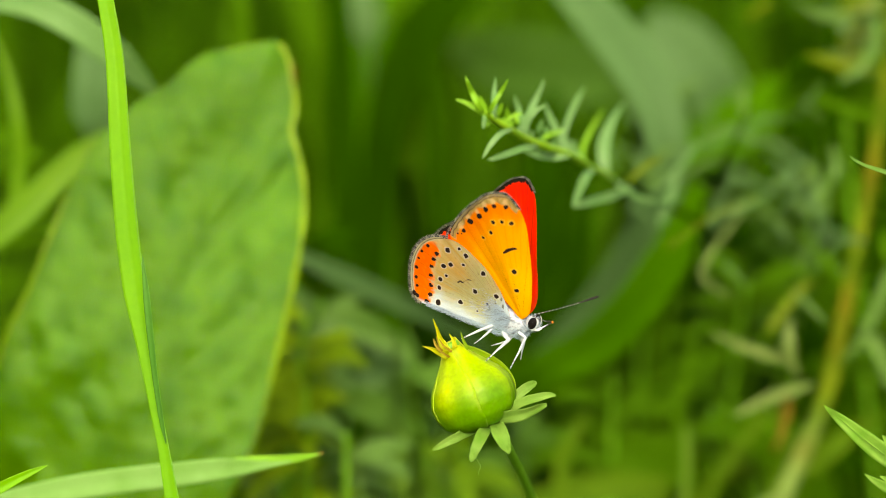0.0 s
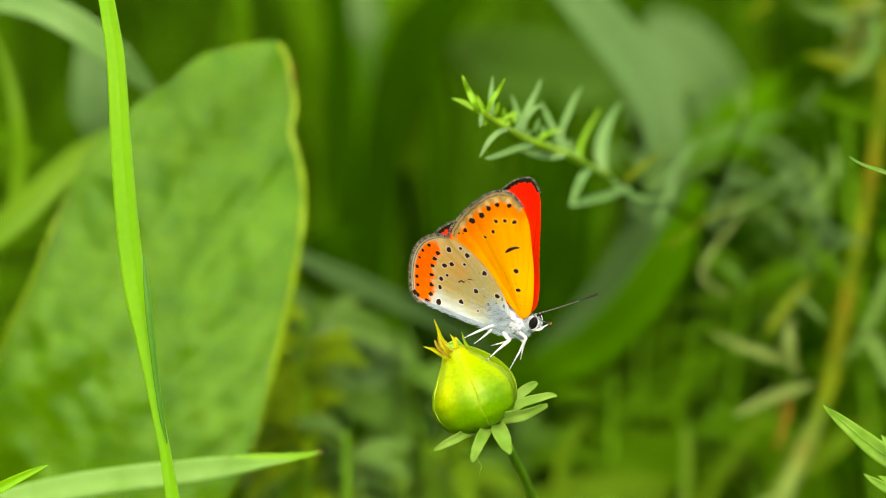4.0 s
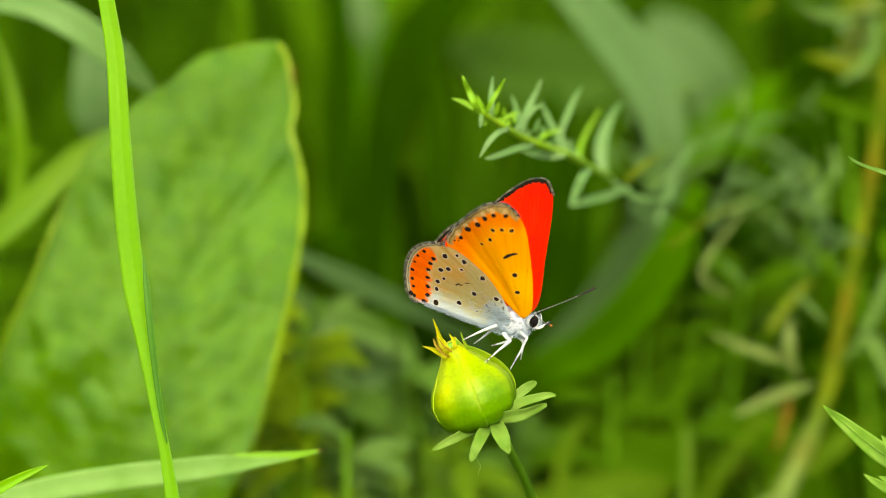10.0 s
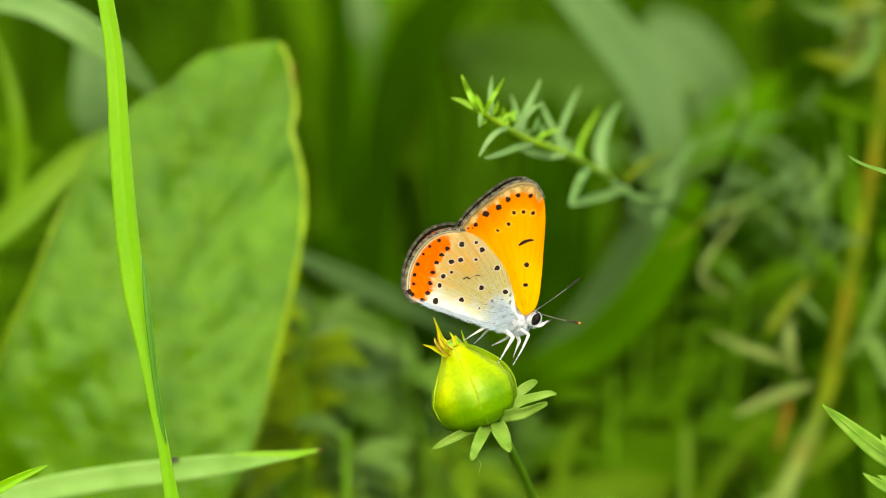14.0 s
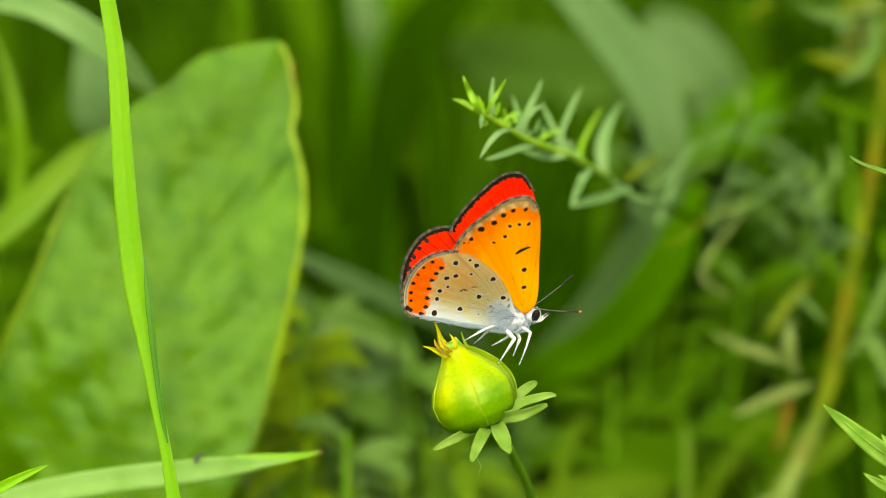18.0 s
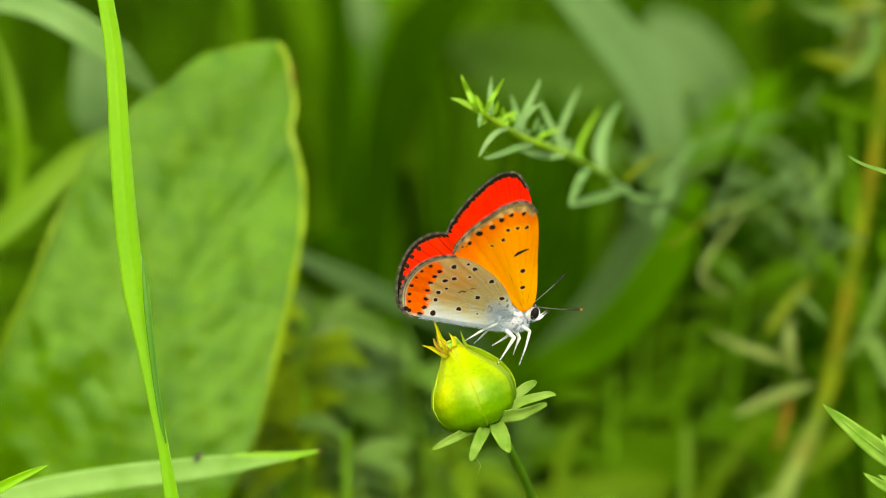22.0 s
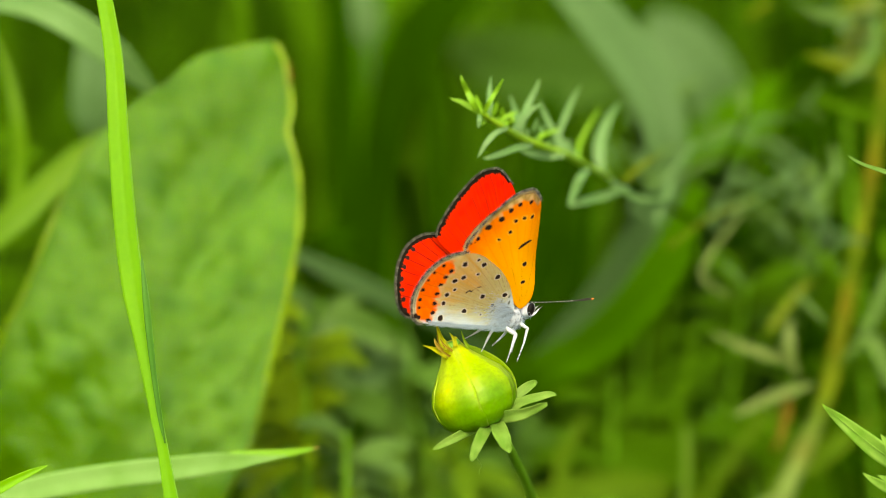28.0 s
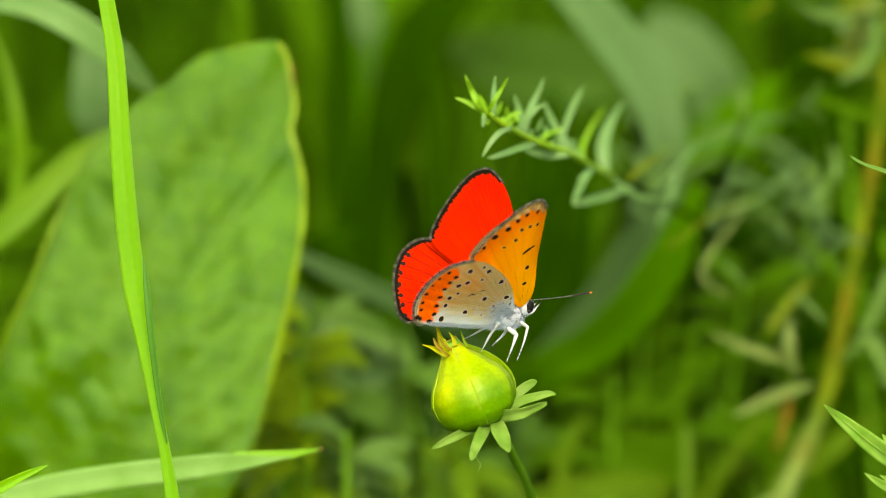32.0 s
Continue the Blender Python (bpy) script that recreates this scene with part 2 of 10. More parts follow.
def ribbon_arrays(pts, face=None, fold=0.25, twist=0.0, thick=0.10, segs=26, across=7, wave=0.0, seed=0, ends=(0.0, 0.0)):
    """A leaf blade along (x, y, z, half width) in metres: V-fold, twist about its line, real thickness in mm."""
    c = catmull(pts, segs)
    q, w = c[:, :3], np.maximum(c[:, 3], 2e-5)
    d = unit(np.gradient(q, axis=0))
    f = np.array(face if face is not None else (-AY)[:], float)
    side = unit(np.cross(d, f))
    nrm = np.cross(side, d)
    tw = np.radians(twist) * np.linspace(0, 1, segs) if np.isscalar(twist) else np.radians(np.interp(np.linspace(0, 1, segs), np.linspace(0, 1, len(twist)), twist))
    s2 = side * np.cos(tw)[:, None] + nrm * np.sin(tw)[:, None]
    n2 = np.cross(s2, d)
    k = np.linspace(-1, 1, across)
    rs = np.random.RandomState(seed)
    ph = rs.rand(3) * 6.28
    tt = np.linspace(0, 1, segs)
    up = (np.abs(k)[None, :] * fold + wave * np.abs(k)[None, :] ** 2 * (np.sin(tt * 17 + ph[0]) + 0.6 * np.sin(tt * 31 + ph[1]))[:, None]) * w[:, None]
    top = q[:, None] + k[None, :, None] * w[:, None, None] * s2[:, None] + up[..., None] * n2[:, None]
    th = thick * 0.001 * np.sqrt(np.maximum(1 - k ** 2 * 0.96, 0))[None, :] * np.minimum(1, w / (thick * 0.001 * 2))[:, None]
    bot = top - th[..., None] * n2[:, None]
    vs = np.vstack([top.reshape(-1, 3), bot.reshape(-1, 3)])
    g = grid_faces(segs, across)
    n0 = segs * across
    fs = [tuple(x) for x in g] + [tuple(x[::-1] + n0) for x in g]
    for i in range(segs - 1):
        a, b = i * across, (i + 1) * across
        fs.append((a, b, b + n0, a + n0))
        a, b = a + across - 1, b + across - 1
        fs.append((b, a, a + n0, b + n0))
    fs.append(tuple(range(across)) [::-1] + tuple(range(n0, n0 + across)))
    e = n0 - across
    fs.append(tuple(range(e, e + across)) + tuple(range(e + n0 + across - 1, e + n0 - 1, -1)))
    return vs, fs


def ribbon(name, pts, material, **kw):
    vs, fs = ribbon_arrays(pts, **kw)
    return mesh(name, vs, fs, material)


def mm(pts):
    """Rows of (right, up, away, size) in millimetres to metres in the world."""
    return [(*v(a, b, c), s * 0.001) for a, b, c, s in pts]


# ---- the butterfly ----
def smooth01(a, lo, hi):
    x = np.clip((a - lo) / (hi - lo), 0, 1)
    return x * x * (3 - 2 * x)


def lay(col, c, a):
    """Lays the pigment c over col with the cover a."""
    return col + (np.array(c) - col) * a[:, None]


def grain(u, w, size, seed):
    """Smooth random values between -1 and 1 over the wing."""
    rs = np.random.RandomState(seed)
    out = np.zeros_like(u)
    for k in range(14):
        a, s, ph = rs.rand() * 6.28, size * (0.6 + rs.rand()), rs.rand() * 6.28
        out += np.sin((u * np.cos(a) + w * np.sin(a)) * 6.28 / s + ph)
    return out / 5.0


FORE = [(0.2, 0.3), (0.85, 1.6), (0.72, 3.6), (0.0, 6.6), (-1.08, 10.3), (-2.25, 14.2), (-3.45, 16.9), (-4.75, 18.4), (-6.25, 19.3), (-8.4, 18.45),
        (-10.0, 16.6), (-11.5, 14.2), (-12.7, 11.6), (-13.3, 9.2), (-12.4, 7.6), (-8.0, 4.6), (-3.0, 1.6), (-0.6, 0.1)]
HIND = [(0.3, 0.3), (-0.7, 2.3), (-2.2, 4.5), (-4.2, 6.5), (-6.4, 7.9), (-8.4, 8.9), (-10.3, 9.2), (-12.3, 8.9), (-13.8, 8.1), (-15.0, 6.9), (-15.8, 5.4),
        (-16.3, 3.5), (-16.4, 1.4), (-16.1, -0.4), (-15.5, -1.9), (-14.4, -2.8), (-12.8, -2.9), (-10.3, -3.05), (-7.3, -2.95), (-4.7, -2.9), (-1.7, -2.6), (-0.3, -0.9)]
FORE_SPOTS = [(-11.34, 10.35, 0.34), (-10.58, 12.43, 0.50), (-9.27, 14.09, 0.46), (-8.49, 15.77, 0.42), (-7.32, 16.77, 0.36), (-5.66, 17.31, 0.34),
              (-8.18, 10.72, 0.24), (-7.09, 12.25, 0.30), (-7.01, 14.14, 0.31), (-5.76, 14.75, 0.30), (-4.43, 14.97, 0.31), (-2.62, 7.36, 0.40), (-1.69, 4.38, 0.33),
              ]
FORE_BAR = [(-4.6, 9.85, 0.17), (-4.2, 10.4, 0.26), (-3.84, 10.75, 0.24), (-3.4, 11.02, 0.22), (-2.95, 11.1, 0.12)]
HIND_SPOTS = [(-7.67, 7.47, 0.36), (-8.85, 8.2, 0.25), (-10.65, 7.20, 0.38), (-9.93, 5.01, 0.33), (-11.05, 4.26, 0.36), (-7.96, 5.76, 0.22), (-10.47, 2.78, 0.22),
              (-11.32, 1.82, 0.34), (-11.36, 0.34, 0.30), (-4.63, 5.65, 0.37), (-5.65, 2.11, 0.35), (-2.22, 2.73, 0.37), (-7.64, -0.53, 0.34), (-11.08, -1.91, 0.40),
              (-3.46, 0.77, 0.26), (-4.8, -0.85, 0.16), (-8.3, 2.6, 0.13), (-7.8, 3.0, 0.12), (-7.2, 3.6, 0.11), (-6.75, 3.85, 0.11)]
BAND_IN = [(-12.37, 5.9), (-12.77, 4.72), (-13.01, 3.4), (-12.99, 1.82), (-12.79, 0.22), (-12.6, -1.2), (-12.9, -2.4)]
BAND_OUT = [(-13.9, 6.6), (-14.75, 5.3), (-15.2, 3.9), (-15.4, 2.2), (-15.2, 0.6), (-14.9, -0.7), (-14.5, -2.1)]


def spots(col, u, w, rows, ring, seed=3, halo=0.28, cover=0.8):
    """Dark spots with ragged edges, each in a pale halo where a ring colour is given."""
    wob = grain(u, w, 0.9, seed) * 0.06 + grain(u, w, 0.28, seed + 50) * 0.02
    for a, b, r in rows:
        d = np.hypot(u - a, w - b) + wob
        if ring is not None:
            col = lay(col, ring, cover * (1 - smooth01(d, r + 0.06, r + halo)))
        col = lay(col, (0.017, 0.011, 0.008), 1 - smooth01(d, r - 0.06, r + 0.07))
    return col


def veins(col, u, w, centre, angles, c, cover, width, reach=(3.0, 30.0)):
    du, dw = u - centre[0], w - centre[1]
    rad, an = np.hypot(du, dw), np.degrees(np.arctan2(dw, du)) + grain(u, w, 9, 8) * 0.6
    for a in angles:
        off = np.abs(np.radians((an - a + 180) % 360 - 180)) * rad
        col = lay(col, c, cover * (1 - smooth01(off, width * 0.4, width)) * smooth01(rad, reach[0], reach[0] + 1.5) * (1 - smooth01(rad, reach[1], reach[1] + 1)))
    return col


def streaks(u, w, centre, fine, seed):
    """Fine rays that run out from the wing's root, between 0 and 1."""
    an = np.degrees(np.arctan2(w - centre[1], u - centre[0]))
    return np.clip(grain(an * fine, np.hypot(u, w) * 0.16, 0.9, seed), 0, 1)


FORE_VEINS = (94.5, 98, 102, 106.5, 111, 116, 121.5, 127.5, 134)
HIND_VEINS = (122, 131, 140, 149, 158, 166, 173, 180)


def fore_under(u, w, e):
    g = grain(u, w, 2.5, 1)
    col = np.tile((0.94, 0.40, 0.003), (len(u), 1))
    col = lay(col, (0.95, 0.53, 0.004), 0.85 * (1 - smooth01(np.hypot((u + 3.5) * 1.1, w - 4.0), 2.0, 9.5)))
    col = lay(col, (0.88, 0.215, 0.002), (1 - smooth01(e + g * 0.25, 2.0, 5.6)) * 0.9)
    col = lay(col, (0.90, 0.40, 0.010), 0.25 * streaks(u, w, (0, 0), 0.9, 71) * smooth01(e, 1.5, 4))
    col = veins(col, u, w, (0, 0), FORE_VEINS, (0.52, 0.10, 0.002), 0.26, 0.10, (7.5, 30.0))
    col = lay(col, (0.92, 0.46, 0.02), 0.22 * np.clip(grain(u, w, 0.6, 5), 0, 1) * smooth01(e, 1.5, 3))
    speck = smooth01(grain(u, w, 0.32, 91), 0.10, 0.45)
    col = veins(col, u, w, (0, 0), (97, 113, 124), (0.06, 0.025, 0.008), 0.75 * speck, 0.12, (0.8, 8.5))
    # the margin: khaki, broader at the tip, with a scalloped brown line and a pale lunule outside each dark spot
    tip = np.exp(-((u + 5.6) ** 2 + (w - 19.4) ** 2) / 9.0)
    wide = 1.05 + 0.85 * tip + 0.12 * np.sin(np.degrees(np.arctan2(w, u)) * 1.22)
    tan = 1 - smooth01(e + g * 0.12, wide - 0.22, wide + 0.22)
    col = lay(col, (0.34, 0.29, 0.085), tan * 0.95)
    col = lay(col, (0.30, 0.22, 0.06), tan * tip * 0.7)
    col = lay(col, (0.60, 0.50, 0.26), tan * 0.6 * np.clip(grain(u, w, 0.9, 7), 0, 1))
    col = veins(col, u, w, (0, 0), FORE_VEINS, (0.22, 0.15, 0.05), 0.55 * tan, 0.16, (9.0, 30.0))
    for a, b, r in FORE_SPOTS[:6]:
        k = math.hypot(a, b)
        x, y = (u * a + w * b) / k - k, (w * a - u * b) / k
        col = lay(col, (0.66, 0.50, 0.20), 0.75 * (1 - smooth01(np.hypot((x - 0.75) / 0.62, y / 0.42) + g * 0.1, 0.55, 1.1)))
    col = lay(col, (0.10, 0.07, 0.045), 0.9 * np.exp(-((e - 0.50 - 0.06 * np.sin(np.degrees(np.arctan2(w, u)) * 1.22)) / 0.10) ** 2))
    col = lay(col, (0.42, 0.36, 0.25), 0.8 * np.exp(-((e - 0.27) / 0.09) ** 2))
    col = lay(col, (0.022, 0.022, 0.012), 0.95 * (1 - smooth01(e, 0.05, 0.14)))
    col = spots(col, u, w, FORE_SPOTS[:6], None, 11)
    col = spots(col, u, w, [(-12.15, 9.5, 0.16), (-11.55, 9.75, 0.14)], None, 13)
    for a, b, r in catmull(FORE_BAR, 26):
        d = np.hypot(u - a, w - b) + 0.04 * g
        col = lay(col, (0.95, 0.52, 0.03), 0.10 * (1 - smooth01(d, r + 0.05, r + 0.3)))
    for a, b, r in catmull(FORE_BAR, 26):
        d = np.hypot(u - a, w - b) + 0.04 * g
        col = lay(col, (0.017, 0.011, 0.008), 1 - smooth01(d, r - 0.06, r + 0.06))
    return spots(col, u, w, FORE_SPOTS[6:], (0.95, 0.55, 0.04), 12, 0.34, 0.85)


def hind_under(u, w, e):
    g = grain(u, w, 2.2, 2)
    col = np.tile((0.345, 0.365, 0.150), (len(u), 1))
    col = lay(col, (0.40, 0.405, 0.21), 0.5 * np.clip(g, 0, 1))
    col = lay(col, (0.27, 0.26, 0.10), 0.40 * np.clip(grain(u, w, 0.8, 52), 0, 1))
    col = lay(col, (0.52, 0.31, 0.045), 0.5 * smooth01(-u, 5.5, 9) * (1 - smooth01(-u, 9.5, 12.0)) * smooth01(w, 1.0, 4.0) * (1 - smooth01(w, 5.5, 8)))
    ray = smooth01(np.hypot(u, w), 2.0, 4.0)
    col = lay(col, (0.17, 0.125, 0.04), 0.45 * streaks(u, w, (0.5, -0.5), 0.55, 77) * ray)
    col = lay(col, (0.48, 0.48, 0.30), 0.34 * streaks(u, w, (0.5, -0.5), 0.8, 78) * ray)
    col = veins(col, u, w, (0.5, -0.5), HIND_VEINS, (0.17, 0.115, 0.05), 0.45, 0.07, (4.0, 30.0))
    dash = smooth01(grain(u, w, 0.5, 92), 0.15, 0.5)
    col = veins(col, u, w, (0.5, -0.5), (126.5, 136, 145, 154, 169, 176.5), (0.07, 0.05, 0.03), 0.6 * dash, 0.09, (3.0, 12.0))
    col = lay(col, (0.50, 0.27, 0.02), 0.40 * streaks(u, w, (0.5, -0.5), 0.35, 79) * smooth01(-u, 5.0, 8.0) * (1 - smooth01(-u, 11.5, 13.0)))
    white = np.clip(1 - smooth01(w + 0.10 * u + g * 0.55, -4.3, 0.1) + (1 - smooth01(np.hypot(u, w) + g * 0.5, 1.2, 4.4)), 0, 1)
    col = lay(col, (0.43, 0.50, 0.53), white)
    col = lay(col, (0.30, 0.36, 0.40), white * 0.6 * np.clip(grain(u * 0.35 + w * 0.2, w * 2.2, 0.7, 9), 0, 1))
    bi, bo = catmull(BAND_IN, 60), catmull(BAND_OUT, 60)
    xin, xout = np.interp(w, bi[::-1, 1], bi[::-1, 0]), np.interp(w, bo[::-1, 1], bo[::-1, 0])
    lobe = np.abs(np.sin(np.radians((np.degrees(np.arctan2(w + 0.5, u - 0.5)) - 149) * 180 / 8.3)))
    flush = smooth01(xin + 2.6 + g * 0.4 - u, -1.6, 1.4) * smooth01(w, -0.5, 2.5)
    col = lay(col, (0.60, 0.32, 0.03), 0.30 * flush)
    band = smooth01(xin + g * 0.14 + 0.85 * lobe - 0.22 - u + 0.18 * grain(u, w, 0.5, 24), -0.24, 0.26) * smooth01(w, -2.9, -2.2) * smooth01(e + g * 0.05, 0.58 - 0.2 * lobe, 0.76 - 0.2 * lobe) * (1 - smooth01(w + 0.25 * (u + 12), 6.6, 8.0))
    edge_pale = smooth01(xin + 0.75 - u, -0.3, 0.3) * (1 - band) * smooth01(w, -2.9, -2.2)
    col = lay(col, (0.66, 0.52, 0.26), 0.35 * edge_pale)
    col = lay(col, (0.92, 0.140, 0.002), band)
    col = lay(col, (0.95, 0.29, 0.010), band * 0.5 * np.clip(grain(u, w, 0.9, 4), 0, 1))
    col = veins(col, u, w, (0.5, -0.5), (149, 158, 166, 173, 180, 187), (0.42, 0.05, 0.003), 0.55 * band, 0.10, (11.0, 30.0))
    rim = 1 - smooth01(e, 0.46, 0.68)
    col = lay(col, (0.44, 0.40, 0.22), rim * 0.9)
    col = lay(col, (0.58, 0.55, 0.38), rim * 0.5 * np.clip(grain(u, w, 0.8, 14), 0, 1))
    col = lay(col, (0.06, 0.048, 0.038), 0.95 * np.exp(-((e - 0.35) / 0.075) ** 2))
    col = lay(col, (0.40, 0.38, 0.28), 0.85 * np.exp(-((e - 0.20) / 0.06) ** 2))
    col = lay(col, (0.020, 0.020, 0.014), 0.95 * (1 - smooth01(e, 0.05, 0.13)))
    for i, (a, b) in enumerate(BAND_IN):
        x, y = u - a, w - b
        d = np.hypot(x / 1.6, y) + np.maximum(x, 0) * 0.14 + np.maximum(-x, 0) * 0.30 + grain(u, w, 0.5, 21) * 0.07
        col = lay(col, (0.017, 0.011, 0.008), 1 - smooth01(d, 0.27, 0.39))
    col = spots(col, u, w, [(a, b, 0.31 - 0.03 * (i % 3)) for i, (a, b) in enumerate(BAND_OUT)] + [(-15.05, -2.0, 0.42)], None, 22)
    col = spots(col, u, w, [(a, b, r * 1.08) for a, b, r in HIND_SPOTS[:-4]], (0.62, 0.60, 0.47), 23, 0.18, 0.80)
    col = lay(col, (0.05, 0.05, 0.055), 0.8 * (1 - smooth01(np.hypot(u, w), 2.6, 4.4)) * smooth01(grain(u * 1.4, w, 1.1, 88), 0.30, 0.75))
    for a, b, r in catmull([(-8.5, 2.45, 0.13), (-8.1, 2.85, 0.10), (-7.75, 2.75, 0.12), (-7.3, 3.3, 0.07), (-6.9, 3.6, 0.10), (-6.4, 3.7, 0.06)], 30):
        col = lay(col, (0.05, 0.035, 0.02), 0.8 * (1 - smooth01(np.hypot(u - a, w - b) + 0.05 * g, r - 0.07, r + 0.07)))
    return col


def fore_upper(u, w, e):
    g = grain(u, w, 1.2, 31)
    col = np.tile((0.62, 0.0030, 0.0008), (len(u), 1))
    col = lay(col, (0.70, 0.008, 0.001), smooth01(-u - 0.33 * w, 2.0, 7.0) * 0.85)
    col = lay(col, (0.90, 0.022, 0.002), 0.30 * streaks(u, w, (0, 0), 0.7, 33) * smooth01(np.hypot(u, w), 4, 9))
    col = veins(col, u, w, (0, 0), (102, 106.5, 111, 116, 121.5, 127.5, 134, 140), (0.22, 0.003, 0.002), 0.70 * smooth01(grain(u, w, 1.6, 34), -1.7, -0.3), 0.13, (8.0, 30.0))
    rag = np.clip(grain(np.degrees(np.arctan2(w, u)) * 0.8, e * 0.2, 0.7, 36), -1, 1)
    col = lay(col, (0.006, 0.0062, 0.003), 1 - smooth01(e + g * 0.08 + rag * 0.18, 0.48, 0.70))
    fold = np.abs(u - np.interp(w, [0, 3.6, 10.3, 14.3, 17, 19], [0.4, 0.72, -0.75, -1.85, -3.05, -4.3]))
    return lay(col, (0.30, 0.012, 0.008), 0.6 - 0.6 * smooth01(fold, 0.1, 0.45))


def hind_upper(u, w, e):
    g = grain(u, w, 1.2, 41)
    col = np.tile((0.66, 0.008, 0.001), (len(u), 1))
    col = lay(col, (0.88, 0.028, 0.003), 0.35 * streaks(u, w, (0.5, -0.5), 0.6, 43) * smooth01(np.hypot(u, w), 4, 8))
    col = veins(col, u, w, (0.5, -0.5), (131, 137, 143, 148.5, 154, 159.5, 166, 172.5, 179), (0.13, 0.004, 0.003), 0.85 * smooth01(grain(u, w, 1.4, 44), -1.7, -0.3), 0.14, (6.0, 30.0))
    col = lay(col, (0.20, 0.03, 0.02), 1 - smooth01(w + 0.05 * u, -3.6, -2.6))
    rag = np.clip(grain(np.degrees(np.arctan2(w + 0.5, u - 0.5)) * 0.6, e * 0.2, 0.9, 46), -1, 1)
    col = lay(col, (0.0065, 0.0065, 0.0035), 1 - smooth01(e + g * 0.08 + rag * 0.15, 0.46, 0.66))
    return spots(col, u, w, [(a - 0.22, b, 0.33) for a, b in BAND_OUT], None, 42)


def curl(u, w):
    """How far the forewing's leading edge curls in towards the other wing."""
    lead = np.interp(w, [0, 3.6, 6.6, 10.3, 14.2, 16.9, 18.8], [0.3, 0.7, 0.0, -1.08, -2.25, -3.45, -4.6])
    return 1.1 * np.clip(1 - (lead - u) / 3.2, 0, 1) ** 2 * smooth01(w, 2.0, 9.0) * (1 - 0.55 * smooth01(w, 14.5, 18.5))


def wing(name, shape, centre, outer, under, upper, near, parent, hinge, lift, stretch=1.0):
    """A wing as two painted skins a hair apart; its hinge is its origin. near: the side whose underside is seen."""
    s = -1.0 if near else 1.0
    ctl = np.array(shape) * (stretch, 1.0)
    line = catmull(ctl, 1600, True)
    k = len(ctl)
    vs, fs, cols = [], [], []
    for skin in ("under", "upper"):
        seen = (skin == "under") == near
        count, rings = (520, 170) if seen else (340, 110)
        idx = (np.arange(count) * 1600 // count)
        o = line[idx]
        par = idx / 1600 * k
        r = np.linspace(0.0, 1.0, rings) ** 0.8
        pts = np.array(centre)[None, None] + (o - centre)[None] * r[:, None, None]
        u, w = pts[..., 0].ravel(), pts[..., 1].ravel()
        away = np.linalg.norm(o - centre, axis=1)
        on = smooth01(par, outer[0] - 0.8, outer[0] + 0.3) * (1 - smooth01(par, outer[1] - 0.2, outer[1] + 0.6))
        e = ((1 - r)[:, None] * away[None] * 0.92 + (1 - on)[None] * 4.0).ravel()
        col = (under if skin == "under" else upper)(u / stretch, w, e)
        bend = 0.022 * np.sin(np.degrees(np.arctan2(w, u)) * 0.82) * np.minimum(np.hypot(u, w) / 14, 1) ** 2 - 0.010 * (np.hypot(u, w) / 8) ** 2
        wrap = 0.26 * np.log1p(np.exp((0.2 - w) * 1.3)) / 1.3 if shape is HIND else 0.0
        bend = bend - (curl(u, w) + 0.85 * smooth01(np.degrees(np.arctan2(w, u)), 116, 138) * np.minimum(np.hypot(u, w) / 8, 1) * near if shape is FORE else 0.0)
        gap = 0.012 + 0.034 * smooth01(((1 - r)[:, None] * away[None]).ravel(), 0.1, 1.4)
        y = s * (lift + bend + wrap + (gap if skin == "under" else -gap))
        n0 = len(np.concatenate(vs)) if vs else 0
        vs.append(np.stack([u, y, w], -1) * 0.001)
        f = grid_faces(rings, count, True) + n0
        fs += [tuple(q) for q in (f if (skin == "under") == (s < 0) else f[:, ::-1])]
        cols.append(np.clip(col, 0.002, 0.98))
    me = mesh(name, np.concatenate(vs), fs, M_WING, True, np.concatenate(cols))
    ob = part(name, me, parent, "", False)
    ob.location = hinge
    # the fringe of fine hairs along the outer margin
    rs = np.random.RandomState(len(name) + int(near))
    hv, hf, hc = [], [], []
    par = rs.uniform(outer[0] - 0.2, outer[1] + 0.15, 4200)
    i = (par / k * 1600).astype(int) % 1600
    p0 = line[i]
    tang = unit(line[(i + 3) % 1600] - line[i - 3])
    outw = np.stack([-tang[:, 1], tang[:, 0]], -1)
    outw *= np.sign(((p0 - centre) * outw).sum(1))[:, None]
    dark = 0.60 + 0.16 * np.sin(par * 9.0) + rs.normal(0, 0.25, len(par))
    for q in range(len(par)):
        ln = rs.uniform(0.16, 0.46) * (1.1 if shape is HIND else 0.85)
        d = outw[q] + tang[q] * rs.normal(0, 0.28)
        a, b = p0[q] - outw[q] * 0.06, p0[q] + d * ln
        wd = tang[q] * 0.020
        yy = s * (lift + rs.normal(0, 0.05) - (float(curl(np.array(p0[q][0]), np.array(p0[q][1]))) if shape is FORE else 0.0) + (0.26 * max(0.0, 0.4 - p0[q][1]) if shape is HIND else 0.0))
        m0 = len(hv)
        hv += [(a[0] - wd[0], yy, a[1] - wd[1]), (a[0] + wd[0], yy, a[1] + wd[1]), (b[0], yy + rs.normal(0, 0.06), b[1])]
        hf.append((m0, m0 + 1, m0 + 2))
        c = (0.014, 0.014, 0.009) if dark[q] > (0.55 if near else 0.42) else ((0.33, 0.33, 0.23) if near else (0.20, 0.21, 0.14))
        hc += [c, c, c]
    part("fringe", mesh("fringe", np.array(hv) * 0.001, hf, M_FUR, True, np.array(hc)), ob, "short grey and white marginal hairs", False)
    return ob


